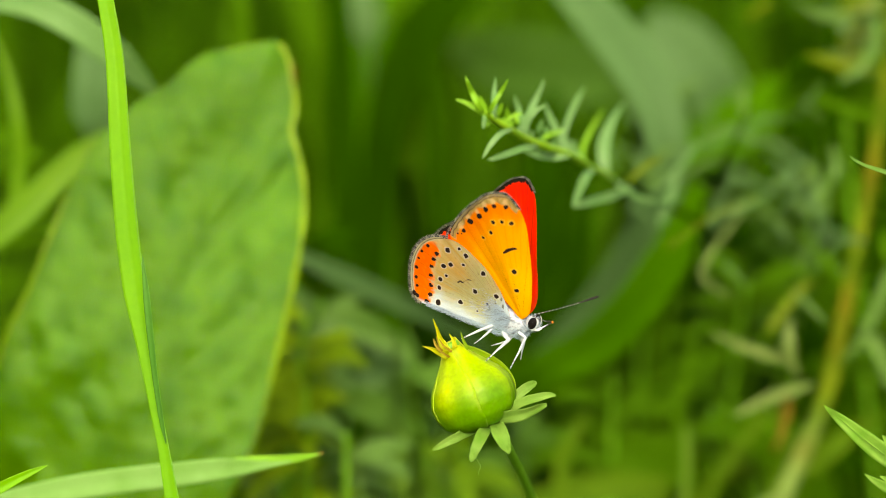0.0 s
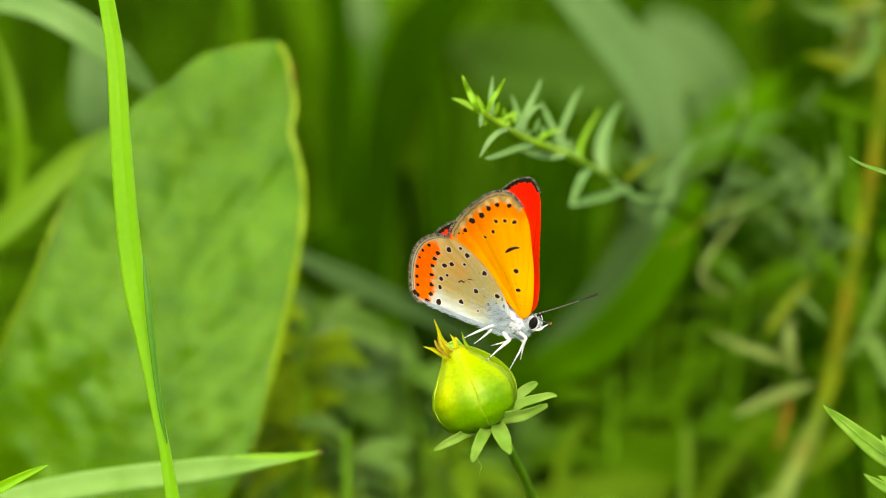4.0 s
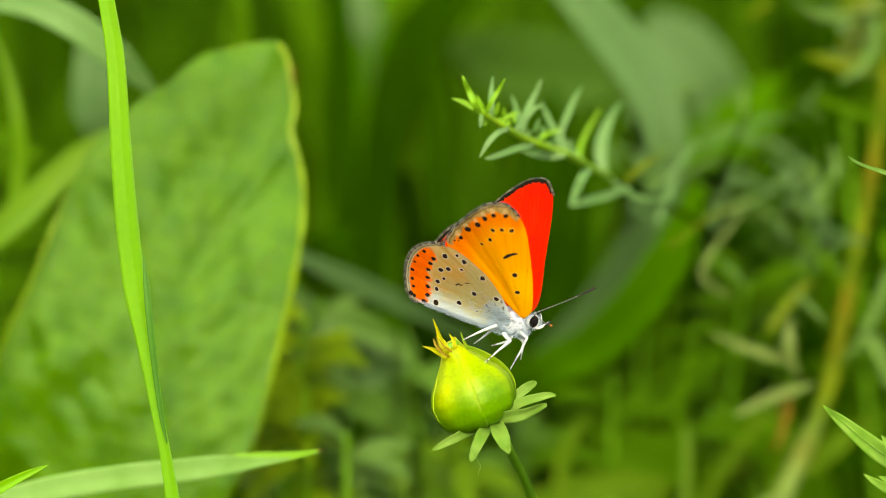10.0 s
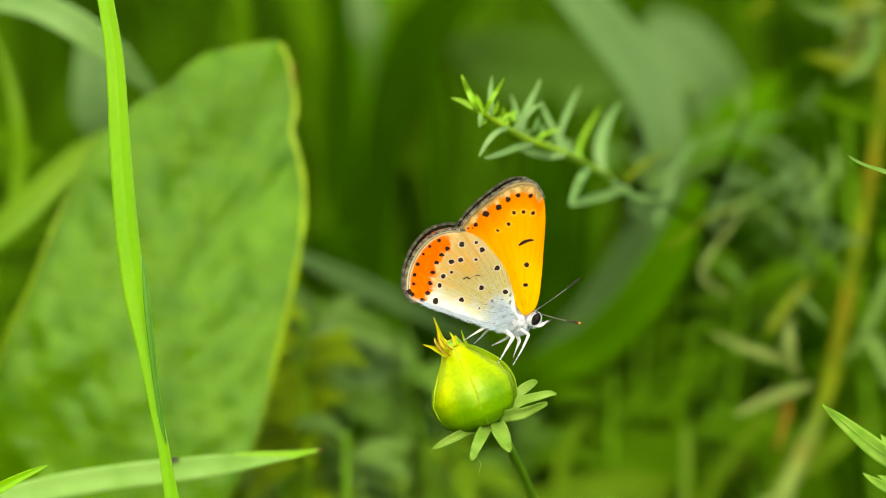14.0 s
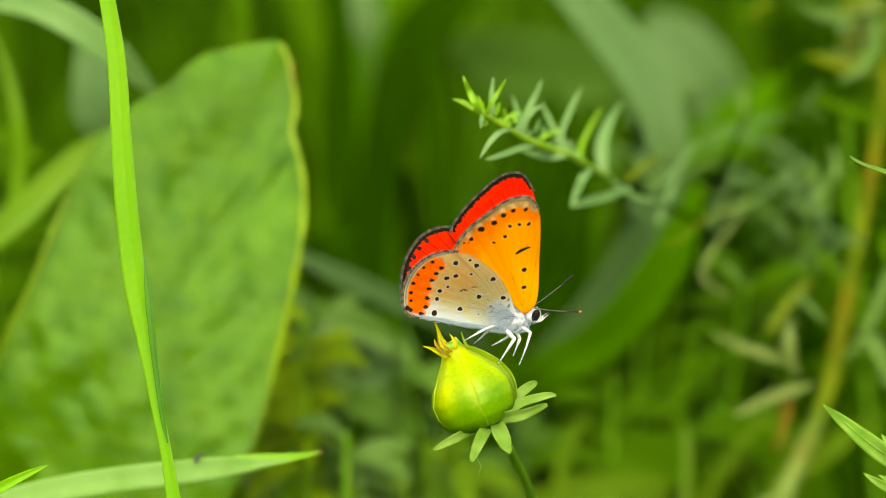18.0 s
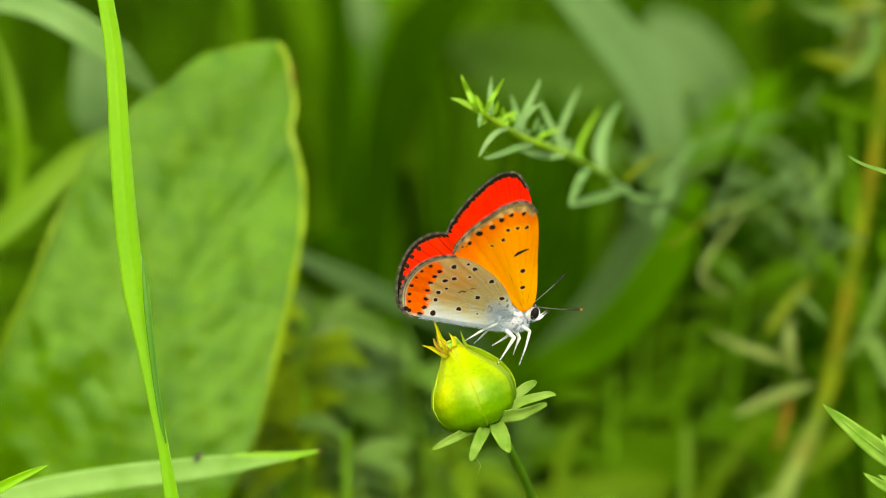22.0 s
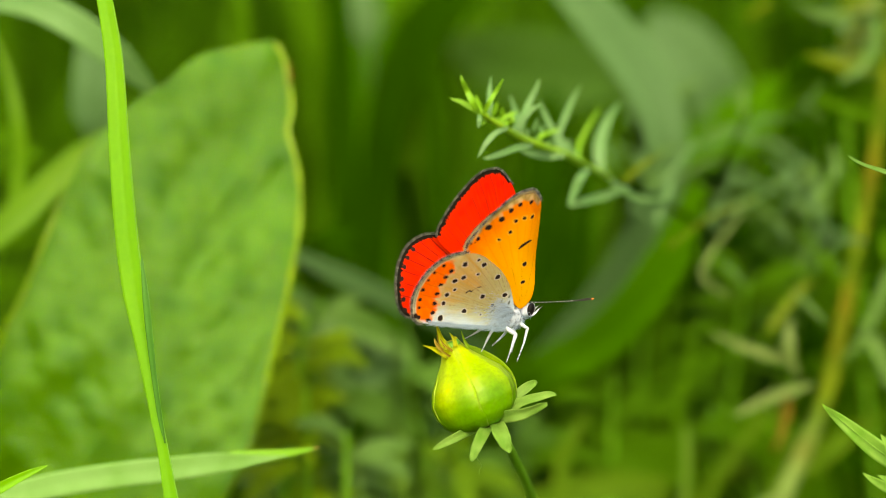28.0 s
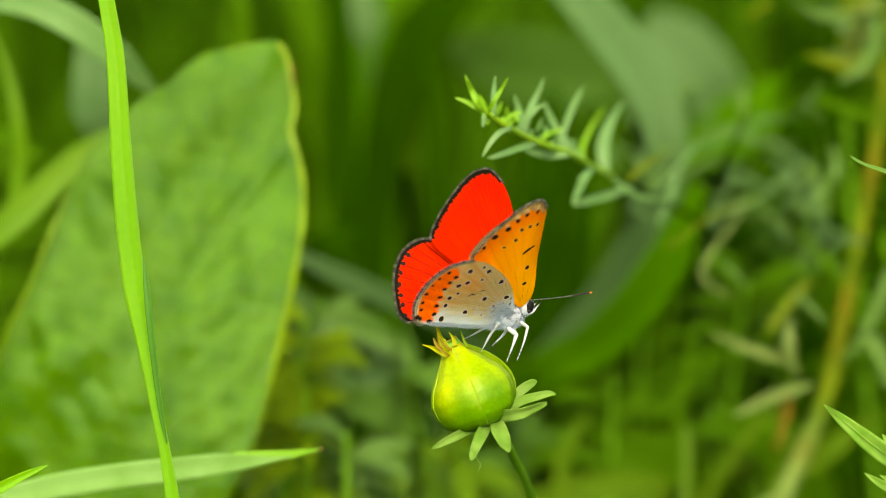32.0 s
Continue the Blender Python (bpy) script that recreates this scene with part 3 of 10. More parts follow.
def ball(radii, place, colour, name, material, seed=0, n=24, m=32, tilt=0.0):
    a, b = np.meshgrid(np.linspace(0, np.pi, n), np.linspace(0, 2 * np.pi, m, endpoint=False), indexing="ij")
    p = np.stack([np.cos(a), np.sin(a) * np.cos(b), np.sin(a) * np.sin(b)], -1).reshape(-1, 3)
    q = p * np.array(radii)
    q = q * (1 + 0.03 * np.sin(9 * p[:, :1] + seed) * np.cos(7 * p[:, 1:2]))
    c, s = math.cos(tilt), math.sin(tilt)
    q = np.stack([q[:, 0] * c + q[:, 2] * s, q[:, 1], -q[:, 0] * s + q[:, 2] * c], -1) + np.array(place)
    col = None if colour is None else colour(p)
    return mesh(name, q * 0.001, [tuple(f) for f in grid_faces(n, m, True)], material, True, col), p, q


def fur(p, q, count, length, lean, seed, colour, name, wide=0.035):
    """Short hairs that stand on a rounded body and lean one way."""
    rs = np.random.RandomState(seed)
    vs, fs, cs = [], [], []
    pick = rs.randint(0, len(p), count)
    for i in pick:
        root = q[i] + rs.normal(0, 0.12, 3)
        d = unit(p[i] * 0.7 + np.array(lean) + rs.normal(0, 0.28, 3))
        side = unit(np.cross(d, rs.normal(0, 1, 3))) * wide
        ln = length * rs.uniform(0.5, 1.3)
        tip = root + d * ln + np.array((0, 0, -0.12 * ln))
        k = len(vs)
        vs += [root - side, root + side, (root + tip) / 2 + side * 0.7, (root + tip) / 2 - side * 0.7, tip]
        fs += [(k, k + 1, k + 2, k + 3), (k + 3, k + 2, k + 4)]
        c = colour(rs, p[i])
        cs += [c] * 5
    return mesh(name, np.array(vs) * 0.001, fs, M_FUR, True, np.array(cs))


def pale_fur(rs, p):
    k = rs.rand()
    patch = math.sin(p[0] * 7 + 1) * math.sin(p[2] * 8 + p[1] * 3)
    return (0.05, 0.05, 0.055) if k < (0.7 if patch > 0.55 and p[2] > -0.3 else 0.05) else ((0.31, 0.41, 0.50) if k < 0.5 else (0.47, 0.57, 0.64))


butterfly = thing("butterfly", v(10.6, -10.0, 0), "red copper butterfly with spotted orange undersides resting on a bud", "butterfly")
thorax_me, tp_, tq_ = ball((2.9, 1.25, 1.72), (-0.8, 0, -0.72), lambda p: np.where((np.sin(p[:, :1] * 11) * np.cos(p[:, 1:2] * 9 + p[:, 2:] * 6) > 0.55), (0.14, 0.15, 0.17), (0.62, 0.66, 0.70)), "thorax", M_FUR, 1, tilt=0.25)
thorax = part("thorax", thorax_me, butterfly, "", False)
part("thorax_fur", fur(tp_, tq_, 6000, 0.55, (-0.9, 0, -0.05), 5, pale_fur, "thorax_fur", 0.024), thorax, "dense bluish-white hair", False)
abd_me, ap_, aq_ = ball((4.4, 0.36, 0.62), (-5.8, 0.1, -0.6), lambda p: np.where(p[:, 2:] < 0.2, (0.72, 0.74, 0.74), (0.25, 0.20, 0.16)), "abdomen", M_FUR, 2, tilt=-0.03)
abdomen = part("abdomen", abd_me, butterfly, "", False)
part("abdomen_fur", fur(ap_, aq_, 700, 0.35, (-0.9, 0, 0), 6, pale_fur, "abdomen_fur"), abdomen, "fine white hair", False)
head_me, hp_, hq_ = ball((0.95, 1.0, 1.0), (2.25, 0, 0.35), lambda p: np.tile((0.62, 0.64, 0.64), (len(p), 1)), "head", M_FUR, 3)
head = part("head", head_me, butterfly, "", False)
part("head_fur", fur(hp_, hq_, 900, 0.42, (0.1, 0, 0.0), 7, pale_fur, "head_fur", 0.03), head, "short white and grey hair", False)
for sgn in (-1, 1):
    eye_me, _, _ = ball((0.60, 0.42, 0.94), (2.55, sgn * 0.92, 0.62), None, "eye", M_EYE, 0, tilt=0.12)
    eye_me.transform(Matrix.Identity(4))
    eye = part("eye", eye_me, head, "glossy black compound eye ringed with white", False)
    an = np.linspace(-1.75, 1.1, 20)
    ringpts = [(0.001 * (2.57 + 0.70 * math.cos(a)), sgn * 0.00084, 0.001 * (0.60 + 1.00 * math.sin(a)), 0.000045) for a in an]
    part("eye_ring", tube(ringpts, M_CHALK, 6, 60, "eye_ring"), head, "ring of white scales", False)
    palp = [(0.0028, sgn * 0.0004, -0.0004, 0.00018), (0.0035, sgn * 0.00042, -0.0002, 0.00018), (0.0041, sgn * 0.0004, 0.0004, 0.0001), (0.0045, sgn * 0.0004, 0.0009, 0.00004)]
    part("palp", tube(palp, M_CHALK, 8, 16, "palp"), head, "white palp with a dark tip", False)
    part("palp_tip", tube([(0.00405, sgn * 0.0004, 0.00025, 0.00013), (0.0044, sgn * 0.0004, 0.0007, 0.0001), (0.0048, sgn * 0.0004, 0.00115, 0.00003)], M_BLACK, 6, 8, "palp_tip"), head, "", False)


def antenna(sgn):
    """A ringed black and white feeler along its own x axis, with a thick dark club and a rust tip."""
    L = 9.4
    ring = lambda c: np.where((np.sin(c[:, :1] * 1000 * 2 * np.pi / 0.52) > 0.55) & (c[:, :1] < 0.0068), (0.36, 0.36, 0.34), (0.014, 0.012, 0.010))
    pts = [(0, 0, 0, 0.00010), (0.0025, 0, -0.0001, 0.000062), (0.005, 0, -0.00012, 0.000064), (0.0068, 0, -0.00008, 0.00010), (0.0080, 0, 0, 0.00016), (0.0090, 0, 0.00006, 0.00017), (0.0094, 0, 0.00008, 0.00009)]
    a = part("antenna", tube(pts, M_FUR, 8, 170, "antenna", ring), butterfly, "thin antenna ringed black and white with a dark club", False)
    part("antenna_tip", tube([(0.0092, 0, 0.00006, 0.00015), (0.0094, 0, 0.00008, 0.00013), (0.00955, 0, 0.00009, 0.00006)], M_RUSTTIP if sgn < 0 else M_BLACK, 8, 8, "antenna_tip"), a, "rusty orange tip" if sgn < 0 else "dark tip", False)
    a.location = (0.00215, sgn * 0.00035, 0.0015)
    return a


def leg(points, place):
    """A slender white leg with dark-ringed feet, its root at its origin; points in millimetres."""
    points = [(x, y, z, r * (1.18 if i < len(points) * 0.55 else 1.05)) for i, (x, y, z, r) in enumerate(points)]

    def bands(c):
        t = np.linspace(0, 1, len(c))[:, None]
        return np.where((t > 0.80) & (np.sin(t * 150) > 0.05), (0.03, 0.026, 0.02), (0.48, 0.52, 0.53))
    return tagged(part("leg", tube([(0.001 * x, 0.001 * y, 0.001 * z, 0.001 * r) for x, y, z, r in points], M_FUR, 8, 90, "leg", bands), butterfly, "", False), "white leg with black-ringed foot")


HINGE_F, HINGE_H = (0.0010, 0.0009, 0.0006), (-0.0010, 0.0009, 0.0004)
fore_near = wing("forewing", FORE, (0.0, 0.35), (6.5, 13.2), fore_under, fore_upper, True, butterfly, (HINGE_F[0], -HINGE_F[1], HINGE_F[2]), 0.0)
hind_near = wing("hindwing", HIND, (-0.15, -0.2), (6.5, 15.4), hind_under, hind_upper, True, butterfly, (HINGE_H[0], -HINGE_H[1], HINGE_H[2]), 0.42)
fore_far = wing("forewing", FORE, (0.0, 0.35), (6.5, 13.2), fore_under, fore_upper, False, butterfly, HINGE_F, 0.0)
hind_far = wing("hindwing", HIND, (-0.15, -0.2), (5.7, 15.4), hind_under, hind_upper, False, butterfly, HINGE_H, 0.42)
tagged(fore_near, "orange forewing underside with black spots and tan margin")
tagged(hind_near, "grey-buff hindwing underside with ringed black spots and orange band")
tagged(fore_far, "bright red forewing upperside with black border")
tagged(hind_far, "red-orange hindwing upperside with dark veins and black border")


def basal_hair(ob, near, lift, seed):
    """Long pale hairs that lie over the root of the hindwing and along its inner margin."""
    rs = np.random.RandomState(seed)
    s = -1.0 if near else 1.0
    vs, fs, cs = [], [], []
    for i in range(2600):
        inner = i % 3 == 0
        if inner:
            u, w = rs.uniform(-12.5, -1.0), rs.uniform(-3.0, -2.3)
        else:
            r, a = abs(rs.normal(0, 2.2)), radians(rs.uniform(140, 268))
            u, w = 0.5 + r * math.cos(a), max(r * math.sin(a), -2.7)
        d = unit(np.array((-1.0, 0.0, -0.28 + rs.normal(0, 0.16))))
        ln = rs.uniform(0.5, 1.1) if inner else rs.uniform(0.8, 2.0)
        y = s * (lift + 0.05 + 0.26 * math.log1p(math.exp((0.2 - w) * 1.3)) / 1.3 + rs.uniform(0.0, 0.14))
        p0 = np.array((u, y, w))
        p1 = p0 + d * ln * 0.55 + np.array((0, s * 0.06, 0))
        p2 = p0 + d * ln
        side = np.array((0.0, 0.0, 0.013))
        k = len(vs)
        vs += [p0 - side, p0 + side, p1 + side * 0.8, p1 - side * 0.8, p2]
        fs += [(k, k + 1, k + 2, k + 3), (k + 3, k + 2, k + 4)]
        q = rs.rand()
        c = (0.10, 0.105, 0.11) if q < (0.5 if not inner and math.sin(u * 3.1 + 0.5) * math.sin(w * 4.3 + 1.0) > 0.62 else 0.08) else ((0.30, 0.40, 0.49) if q < 0.55 else (0.45, 0.55, 0.62))
        cs += [c] * 5
    part("basal_hair", mesh("basal_hair", np.array(vs) * 0.001, fs, M_FUR, True, np.array(cs)), ob, "long bluish-white hair over the wing root", False)


basal_hair(hind_near, True, 0.42, 301)
antenna_near, antenna_far = antenna(-1), antenna(1)
hind_leg_near = leg([(0, 0, 0, 0.22), (-0.22, -0.07, -0.19, 0.22), (-0.79, -0.25, -0.68, 0.22), (-1.37, -0.43, -1.18, 0.18), (-1.59, -0.5, -1.37, 0.15), (-1.76, -0.57, -1.54, 0.17), (-2.2, -0.74, -1.97, 0.15), (-2.63, -0.9, -2.41, 0.13), (-2.8, -0.97, -2.58, 0.11), (-2.95, -1.03, -2.73, 0.11), (-3.31, -1.18, -3.11, 0.1), (-3.68, -1.34, -3.49, 0.08), (-3.82, -1.4, -3.63, 0.07)], None)
mid_leg_near = leg([(0, 0, 0, 0.27), (0.18, -0.12, -0.09, 0.27), (0.64, -0.44, -0.31, 0.29), (1.09, -0.75, -0.53, 0.24), (1.27, -0.87, -0.61, 0.21), (1.12, -1.03, -0.85, 0.23), (0.75, -1.44, -1.46, 0.19), (0.37, -1.85, -2.08, 0.15), (0.22, -2.01, -2.32, 0.12), (0.05, -2.18, -2.61, 0.13), (-0.39, -2.62, -3.37, 0.1), (-0.83, -3.06, -4.13, 0.08), (-1, -3.23, -4.43, 0.07)], None)
fore_leg_near = leg([(0, 0, 0, 0.24), (0.17, -0.09, -0.03, 0.23), (0.6, -0.33, -0.12, 0.24), (1.02, -0.58, -0.21, 0.2), (1.19, -0.67, -0.24, 0.17), (1.16, -0.81, -0.5, 0.18), (1.08, -1.17, -1.16, 0.16), (0.99, -1.53, -1.82, 0.14), (0.96, -1.67, -2.08, 0.12), (0.88, -1.84, -2.45, 0.13), (0.67, -2.26, -3.41, 0.1), (0.46, -2.68, -4.36, 0.08), (0.38, -2.84, -4.73, 0.07)], None)
fore_leg_far = leg([(0, 0, 0, 0.24), (0.18, -0.03, -0.17, 0.24), (0.64, -0.12, -0.6, 0.26), (1.11, -0.2, -1.03, 0.23), (1.29, -0.23, -1.2, 0.2), (1.29, -0.27, -1.36, 0.21), (1.28, -0.36, -1.8, 0.16), (1.27, -0.46, -2.23, 0.12), (1.27, -0.49, -2.4, 0.09), (1.27, -0.53, -2.58, 0.1), (1.28, -0.63, -3.04, 0.09), (1.28, -0.73, -3.5, 0.08), (1.29, -0.77, -3.68, 0.07)], None)
mid_leg_far = leg([(0, 0, 0, 0.21), (0.13, 0.04, -0.13, 0.2), (0.48, 0.15, -0.46, 0.22), (0.83, 0.25, -0.78, 0.18), (0.96, 0.29, -0.91, 0.15), (0.99, 0.32, -1.11, 0.17), (1.06, 0.38, -1.61, 0.14), (1.14, 0.45, -2.11, 0.12), (1.16, 0.48, -2.3, 0.1), (1.18, 0.51, -2.45, 0.11), (1.24, 0.6, -2.84, 0.09), (1.3, 0.69, -3.22, 0.08), (1.32, 0.72, -3.37, 0.07)], None)
hind_leg_far = leg([(0, 0, 0, 0.21), (-0.19, 0, -0.2, 0.2), (-0.67, -0.02, -0.73, 0.21), (-1.15, -0.03, -1.25, 0.17), (-1.34, -0.03, -1.45, 0.14), (-1.5, -0.03, -1.63, 0.15), (-1.91, -0.03, -2.1, 0.14), (-2.32, -0.03, -2.56, 0.12), (-2.48, -0.03, -2.74, 0.1), (-2.63, -0.02, -2.9, 0.11), (-3.01, -0.01, -3.29, 0.09), (-3.39, 0.01, -3.68, 0.08), (-3.54, 0.02, -3.83, 0.07)], None)


# ---- the flower bud on its stalk ----
def bud_plant():
    base = Vector((0.034, 0.070, 0.0))
    th = thing("flower_bud", base, "plump yellow-green coreopsis bud with spreading pale bracts on a thin stem", "flower bud")
    stem = mm([(6.79, -25.13, 0, 0.65), (8.67, -27.33, 5, 0.65), (10.37, -30.69, 14, 0.67), (12.19, -34.69, 25, 0.69), (13.92, -39.11, 36, 0.75), (16.45, -47.18, 50, 0.82), (19.39, -62.04, 66, 0.85)]) + [(0.028, 0.045, 0.20, 0.0009), (base[0], base[1], -0.01, 0.0012)]
    part("stem", tube(stem, M_STEM, 12, 60, "stem"), th, "slender green stem")
    foot, top = np.array(v(*(6.3, -25.54, 0))), np.array(v(*(0.97, -13.33, 0)))
    ax = top - foot
    ln = np.linalg.norm(ax)
    ax = ax / ln
    e1 = unit(np.cross(ax, np.array((0, 1.0, 0.0))))
    e2 = np.cross(ax, e1)
    prof_t = [0, 0.05, 0.14, 0.28, 0.42, 0.56, 0.70, 0.82, 0.92, 1.0, 1.08]
    prof_r = [1.6, 4.0, 5.4, 6.1, 6.1, 5.25, 3.7, 2.35, 1.6, 1.25, 0.9]
    tt = np.linspace(0, 1, 34)
    for s in range(5):
        mid = radians((-18, 55, 112, 196, 275)[s])
        lift = (0.0, 0.12, 0.0, -0.05, 0.05)[s]
        end = 1.0 + 0.06 * math.sin(s * 2.3)
        k = np.linspace(-1, 1, 21)
        T, K = np.meshgrid(tt * end, k, indexing="ij")
        wd = radians(45) * np.interp(T, [0, 0.1, 0.55, 0.8, 0.95, 1.06], [1.0, 1.0, 1.0, 0.95, 0.7, 0.25])
        wd = wd * (1 + 0.03 * np.sin(T * 13 + s) + 0.012 * np.sin(T * 41 + 2 * s))
        an = mid + K * wd
        r = np.interp(T, prof_t, prof_r) + lift + (0.10 * (K + 1) + 0.12 * smooth01(K, 0.55, 1.0)) * np.sin(np.pi * np.clip(T * 0.92, 0, 1)) - 0.10 * np.maximum(-K, 0) ** 6
        r = r + 0.05 * np.cos(K * 9) * np.sin(np.pi * np.clip(T, 0, 1)) + 0.02 * np.cos(K * 31 + s)
        P = foot + (T * ln)[..., None] * ax + (r * 0.001)[..., None] * (np.cos(an)[..., None] * e1 + np.sin(an)[..., None] * e2)
        inner = P - 0.00022 * (np.cos(an)[..., None] * e1 + np.sin(an)[..., None] * e2)
        n0 = P[..., 0].size
        g = grid_faces(34, 21)
        fs = [tuple(q) for q in g] + [tuple(q[::-1] + n0) for q in g]
        for i in range(33):
            a, b = i * 21, (i + 1) * 21
            fs += [(a, b, b + n0, a + n0), (b + 20, a + 20, a + 20 + n0, b + 20 + n0)]
        fs += [tuple(range(33 * 21, 34 * 21)) + tuple(range(n0 + 34 * 21 - 1, n0 + 33 * 21 - 1, -1))]
        Tf, Kf = T.ravel(), K.ravel()
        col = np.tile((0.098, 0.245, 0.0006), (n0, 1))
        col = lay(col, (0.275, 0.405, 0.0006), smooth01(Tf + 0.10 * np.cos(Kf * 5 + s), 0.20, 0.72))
        # front sepal's lit patch, put into the colour as brighter lime
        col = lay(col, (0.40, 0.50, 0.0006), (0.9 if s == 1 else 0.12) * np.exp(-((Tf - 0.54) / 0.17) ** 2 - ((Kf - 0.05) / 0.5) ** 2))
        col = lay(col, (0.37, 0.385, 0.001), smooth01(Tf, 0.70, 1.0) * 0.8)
        blot = grain(np.degrees(Kf * wd.ravel()) * 0.09 + s * 3, Tf * 9, 2.4, 300 + s)
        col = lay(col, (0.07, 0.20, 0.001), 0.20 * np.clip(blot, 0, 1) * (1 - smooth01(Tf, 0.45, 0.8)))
        fleck = grain(np.degrees(Kf * wd.ravel()) * 0.4, Tf * 22, 1.3, 310 + s)
        col = lay(col, (0.34, 0.40, 0.03), 0.10 * smooth01(fleck, 0.35, 0.8))
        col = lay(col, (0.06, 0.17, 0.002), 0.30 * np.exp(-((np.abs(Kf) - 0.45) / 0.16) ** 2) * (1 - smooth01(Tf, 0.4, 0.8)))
        col = lay(col, (0.40, 0.46, 0.05), 0.35 * smooth01(Kf, 0.965, 0.995) * np.clip(0.5 + 0.9 * np.sin(Tf * 23 + s), 0, 1))
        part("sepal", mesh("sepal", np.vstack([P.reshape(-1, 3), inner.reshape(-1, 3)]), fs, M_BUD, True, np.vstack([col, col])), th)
    core = tube([(*(foot + ax * ln * q), r * 0.00096) for q, r in zip(prof_t[:10], prof_r[:10])], M_STEM, 24, 30, "core")
    part("core", core, th)
    def spike(pts, m):
        part("sepal_tip", ribbon("sepal_tip", mm(pts), m, fold=0.5, twist=25, thick=0.12, segs=18, wave=0.12, seed=len(pts)), th, "dry pointed sepal tip" if m is M_SCORCH else "")

    spike([(0.32, -14.27, -1, 0.62), (-0.32, -12.82, -1, 0.40), (-0.81, -11.35, -1.5, 0.20), (-1.37, -9.89, -2, 0.06)], M_SPIKE)
    spike([(0.64, -15.04, -2, 0.75), (-0.64, -14.53, -2.5, 0.46), (-1.76, -14.04, -3, 0.23), (-2.89, -13.71, -3, 0.06)], M_SPIKE)
    spike([(0.48, -14.46, 0, 0.31), (-0.49, -13.53, 1, 0.21), (-0.97, -12.39, 1, 0.05)], M_SCORCH)
    spike([(1.77, -13.99, -2, 0.40), (1.53, -12.95, -2, 0.26), (1.13, -12.3, -2, 0.12), (0.88, -11.98, -2, 0.04)], M_SPIKE)
    spike([(3.6, -14.3, -1, 0.34), (3.1, -13.3, -1, 0.22), (2.75, -12.4, -1, 0.12), (2.55, -11.75, -1, 0.04)], M_LIME)
    spike([(0.96, -15.32, -3, 0.17), (0, -14.66, -3.4, 0.14), (-0.8, -14.26, -3.4, 0.05)], M_SCORCH)
    spike([(1.28, -14.53, -2.6, 0.17), (0.16, -13.71, -3, 0.14), (-0.48, -12.75, -3, 0.05)], M_SCORCH)
    spike([(-0.16, -14.52, -3, 0.32), (-0.96, -13.55, -3.2, 0.24), (-1.28, -12.75, -3, 0.08)], M_SCORCH)
    loose = [(9.25, -23.52, 1.5, 0.34), (9.73, -21.32, 1.3, 0.76), (9.49, -18.97, 1.3, 0.9), (8.03, -16.94, 1.3, 0.9), (5.67, -15.32, 1.3, 0.76), (3.41, -14.28, 1.5, 0.55), (1.7, -13.79, 1.5, 0.21)]
    part("loose_sepal", ribbon("loose_sepal", mm(loose), M_LIME, fold=0.35, twist=(0, 8, 0, -8, 0), thick=0.15, segs=40, across=9, wave=0.05), th, "thin loose lime-green sepal")
    part("thread", tube(mm([(4.45, -28.98, -7, 0.03), (4.93, -29.81, -6.5, 0.04), (5.33, -30.56, -6, 0.05), (5.09, -31.2, -6, 0.05), (5.01, -31.84, -6, 0.02)]), M_BRACT, 5, 20, "thread"), th, "fine pale thread")

    def bract(pts, tw):
        pts = [(x, u, n, w * k) for (x, u, n, w), k in zip(pts, (2.0, 1.15, 0.98, 0.88, 0.9))]
        part("bract", ribbon("bract", mm(pts), M_BRACT, fold=0.30, twist=(tw, tw + 9, tw - 6, tw + 4), thick=0.3, segs=34, across=9, wave=0.09, seed=int(pts[0][0] * 100)), th)

    bract([(8.83, -22.76, 1, 0.35), (10.64, -21.03, 2, 0.64), (12.05, -19.95, 3, 0.71), (13.06, -19.42, 4, 0.57), (13.55, -19.26, 4, 0.21)], 0)
    bract([(8.54, -23.46, -1, 0.42), (10.93, -21.95, -2, 0.63), (13.31, -21.09, -3, 0.63), (15.08, -20.69, -3, 0.49), (16.04, -20.77, -3, 0.14)], 15)
    bract([(7.88, -24.04, -2, 0.42), (9.68, -23.6, -4, 0.84), (11.65, -23.14, -5, 0.83), (13.61, -22.21, -6, 0.62), (14.65, -21.89, -6, 0.28)], -20)
    bract([(7.56, -24.84, -2, 0.49), (8.06, -26.09, -5, 1.04), (8.68, -27.38, -6, 0.97), (9.15, -28.26, -6, 0.62), (9.31, -28.81, -6, 0.14)], 10)
    bract([(6.27, -25.25, -2, 0.42), (5.43, -26.41, -5, 0.76), (4.68, -27.87, -7, 0.76), (4.21, -29.14, -7, 0.62), (3.97, -29.85, -7, 0.21)], -10)
    bract([(4.68, -25.39, -1, 0.35), (2.73, -26.23, -3, 0.63), (0.88, -27.12, -4, 0.63), (-0.72, -28, -4, 0.42), (-1.44, -28.4, -4, 0.14)], 10)
    bract([(3.75, -25.38, 4, 0.36), (2.14, -25.57, 7, 0.43), (1.07, -25.37, 9, 0.36), (0.5, -25.2, 9, 0.14)], 0)
    return th


bud = bud_plant()


# ---- the near plants ----
def ground_at(x, y):
    return Vector((x, y, 0.0))


def grass_blade(root, pts, material, label, fold=0.25, twist=0.0, segs=60, group=""):
    th = thing("grass_blade", ground_at(*root), label, "grass blade", group)
    part("blade", ribbon("blade", mm(pts) , material, fold=fold, twist=twist, thick=0.25, segs=segs, across=9), th)
    return th


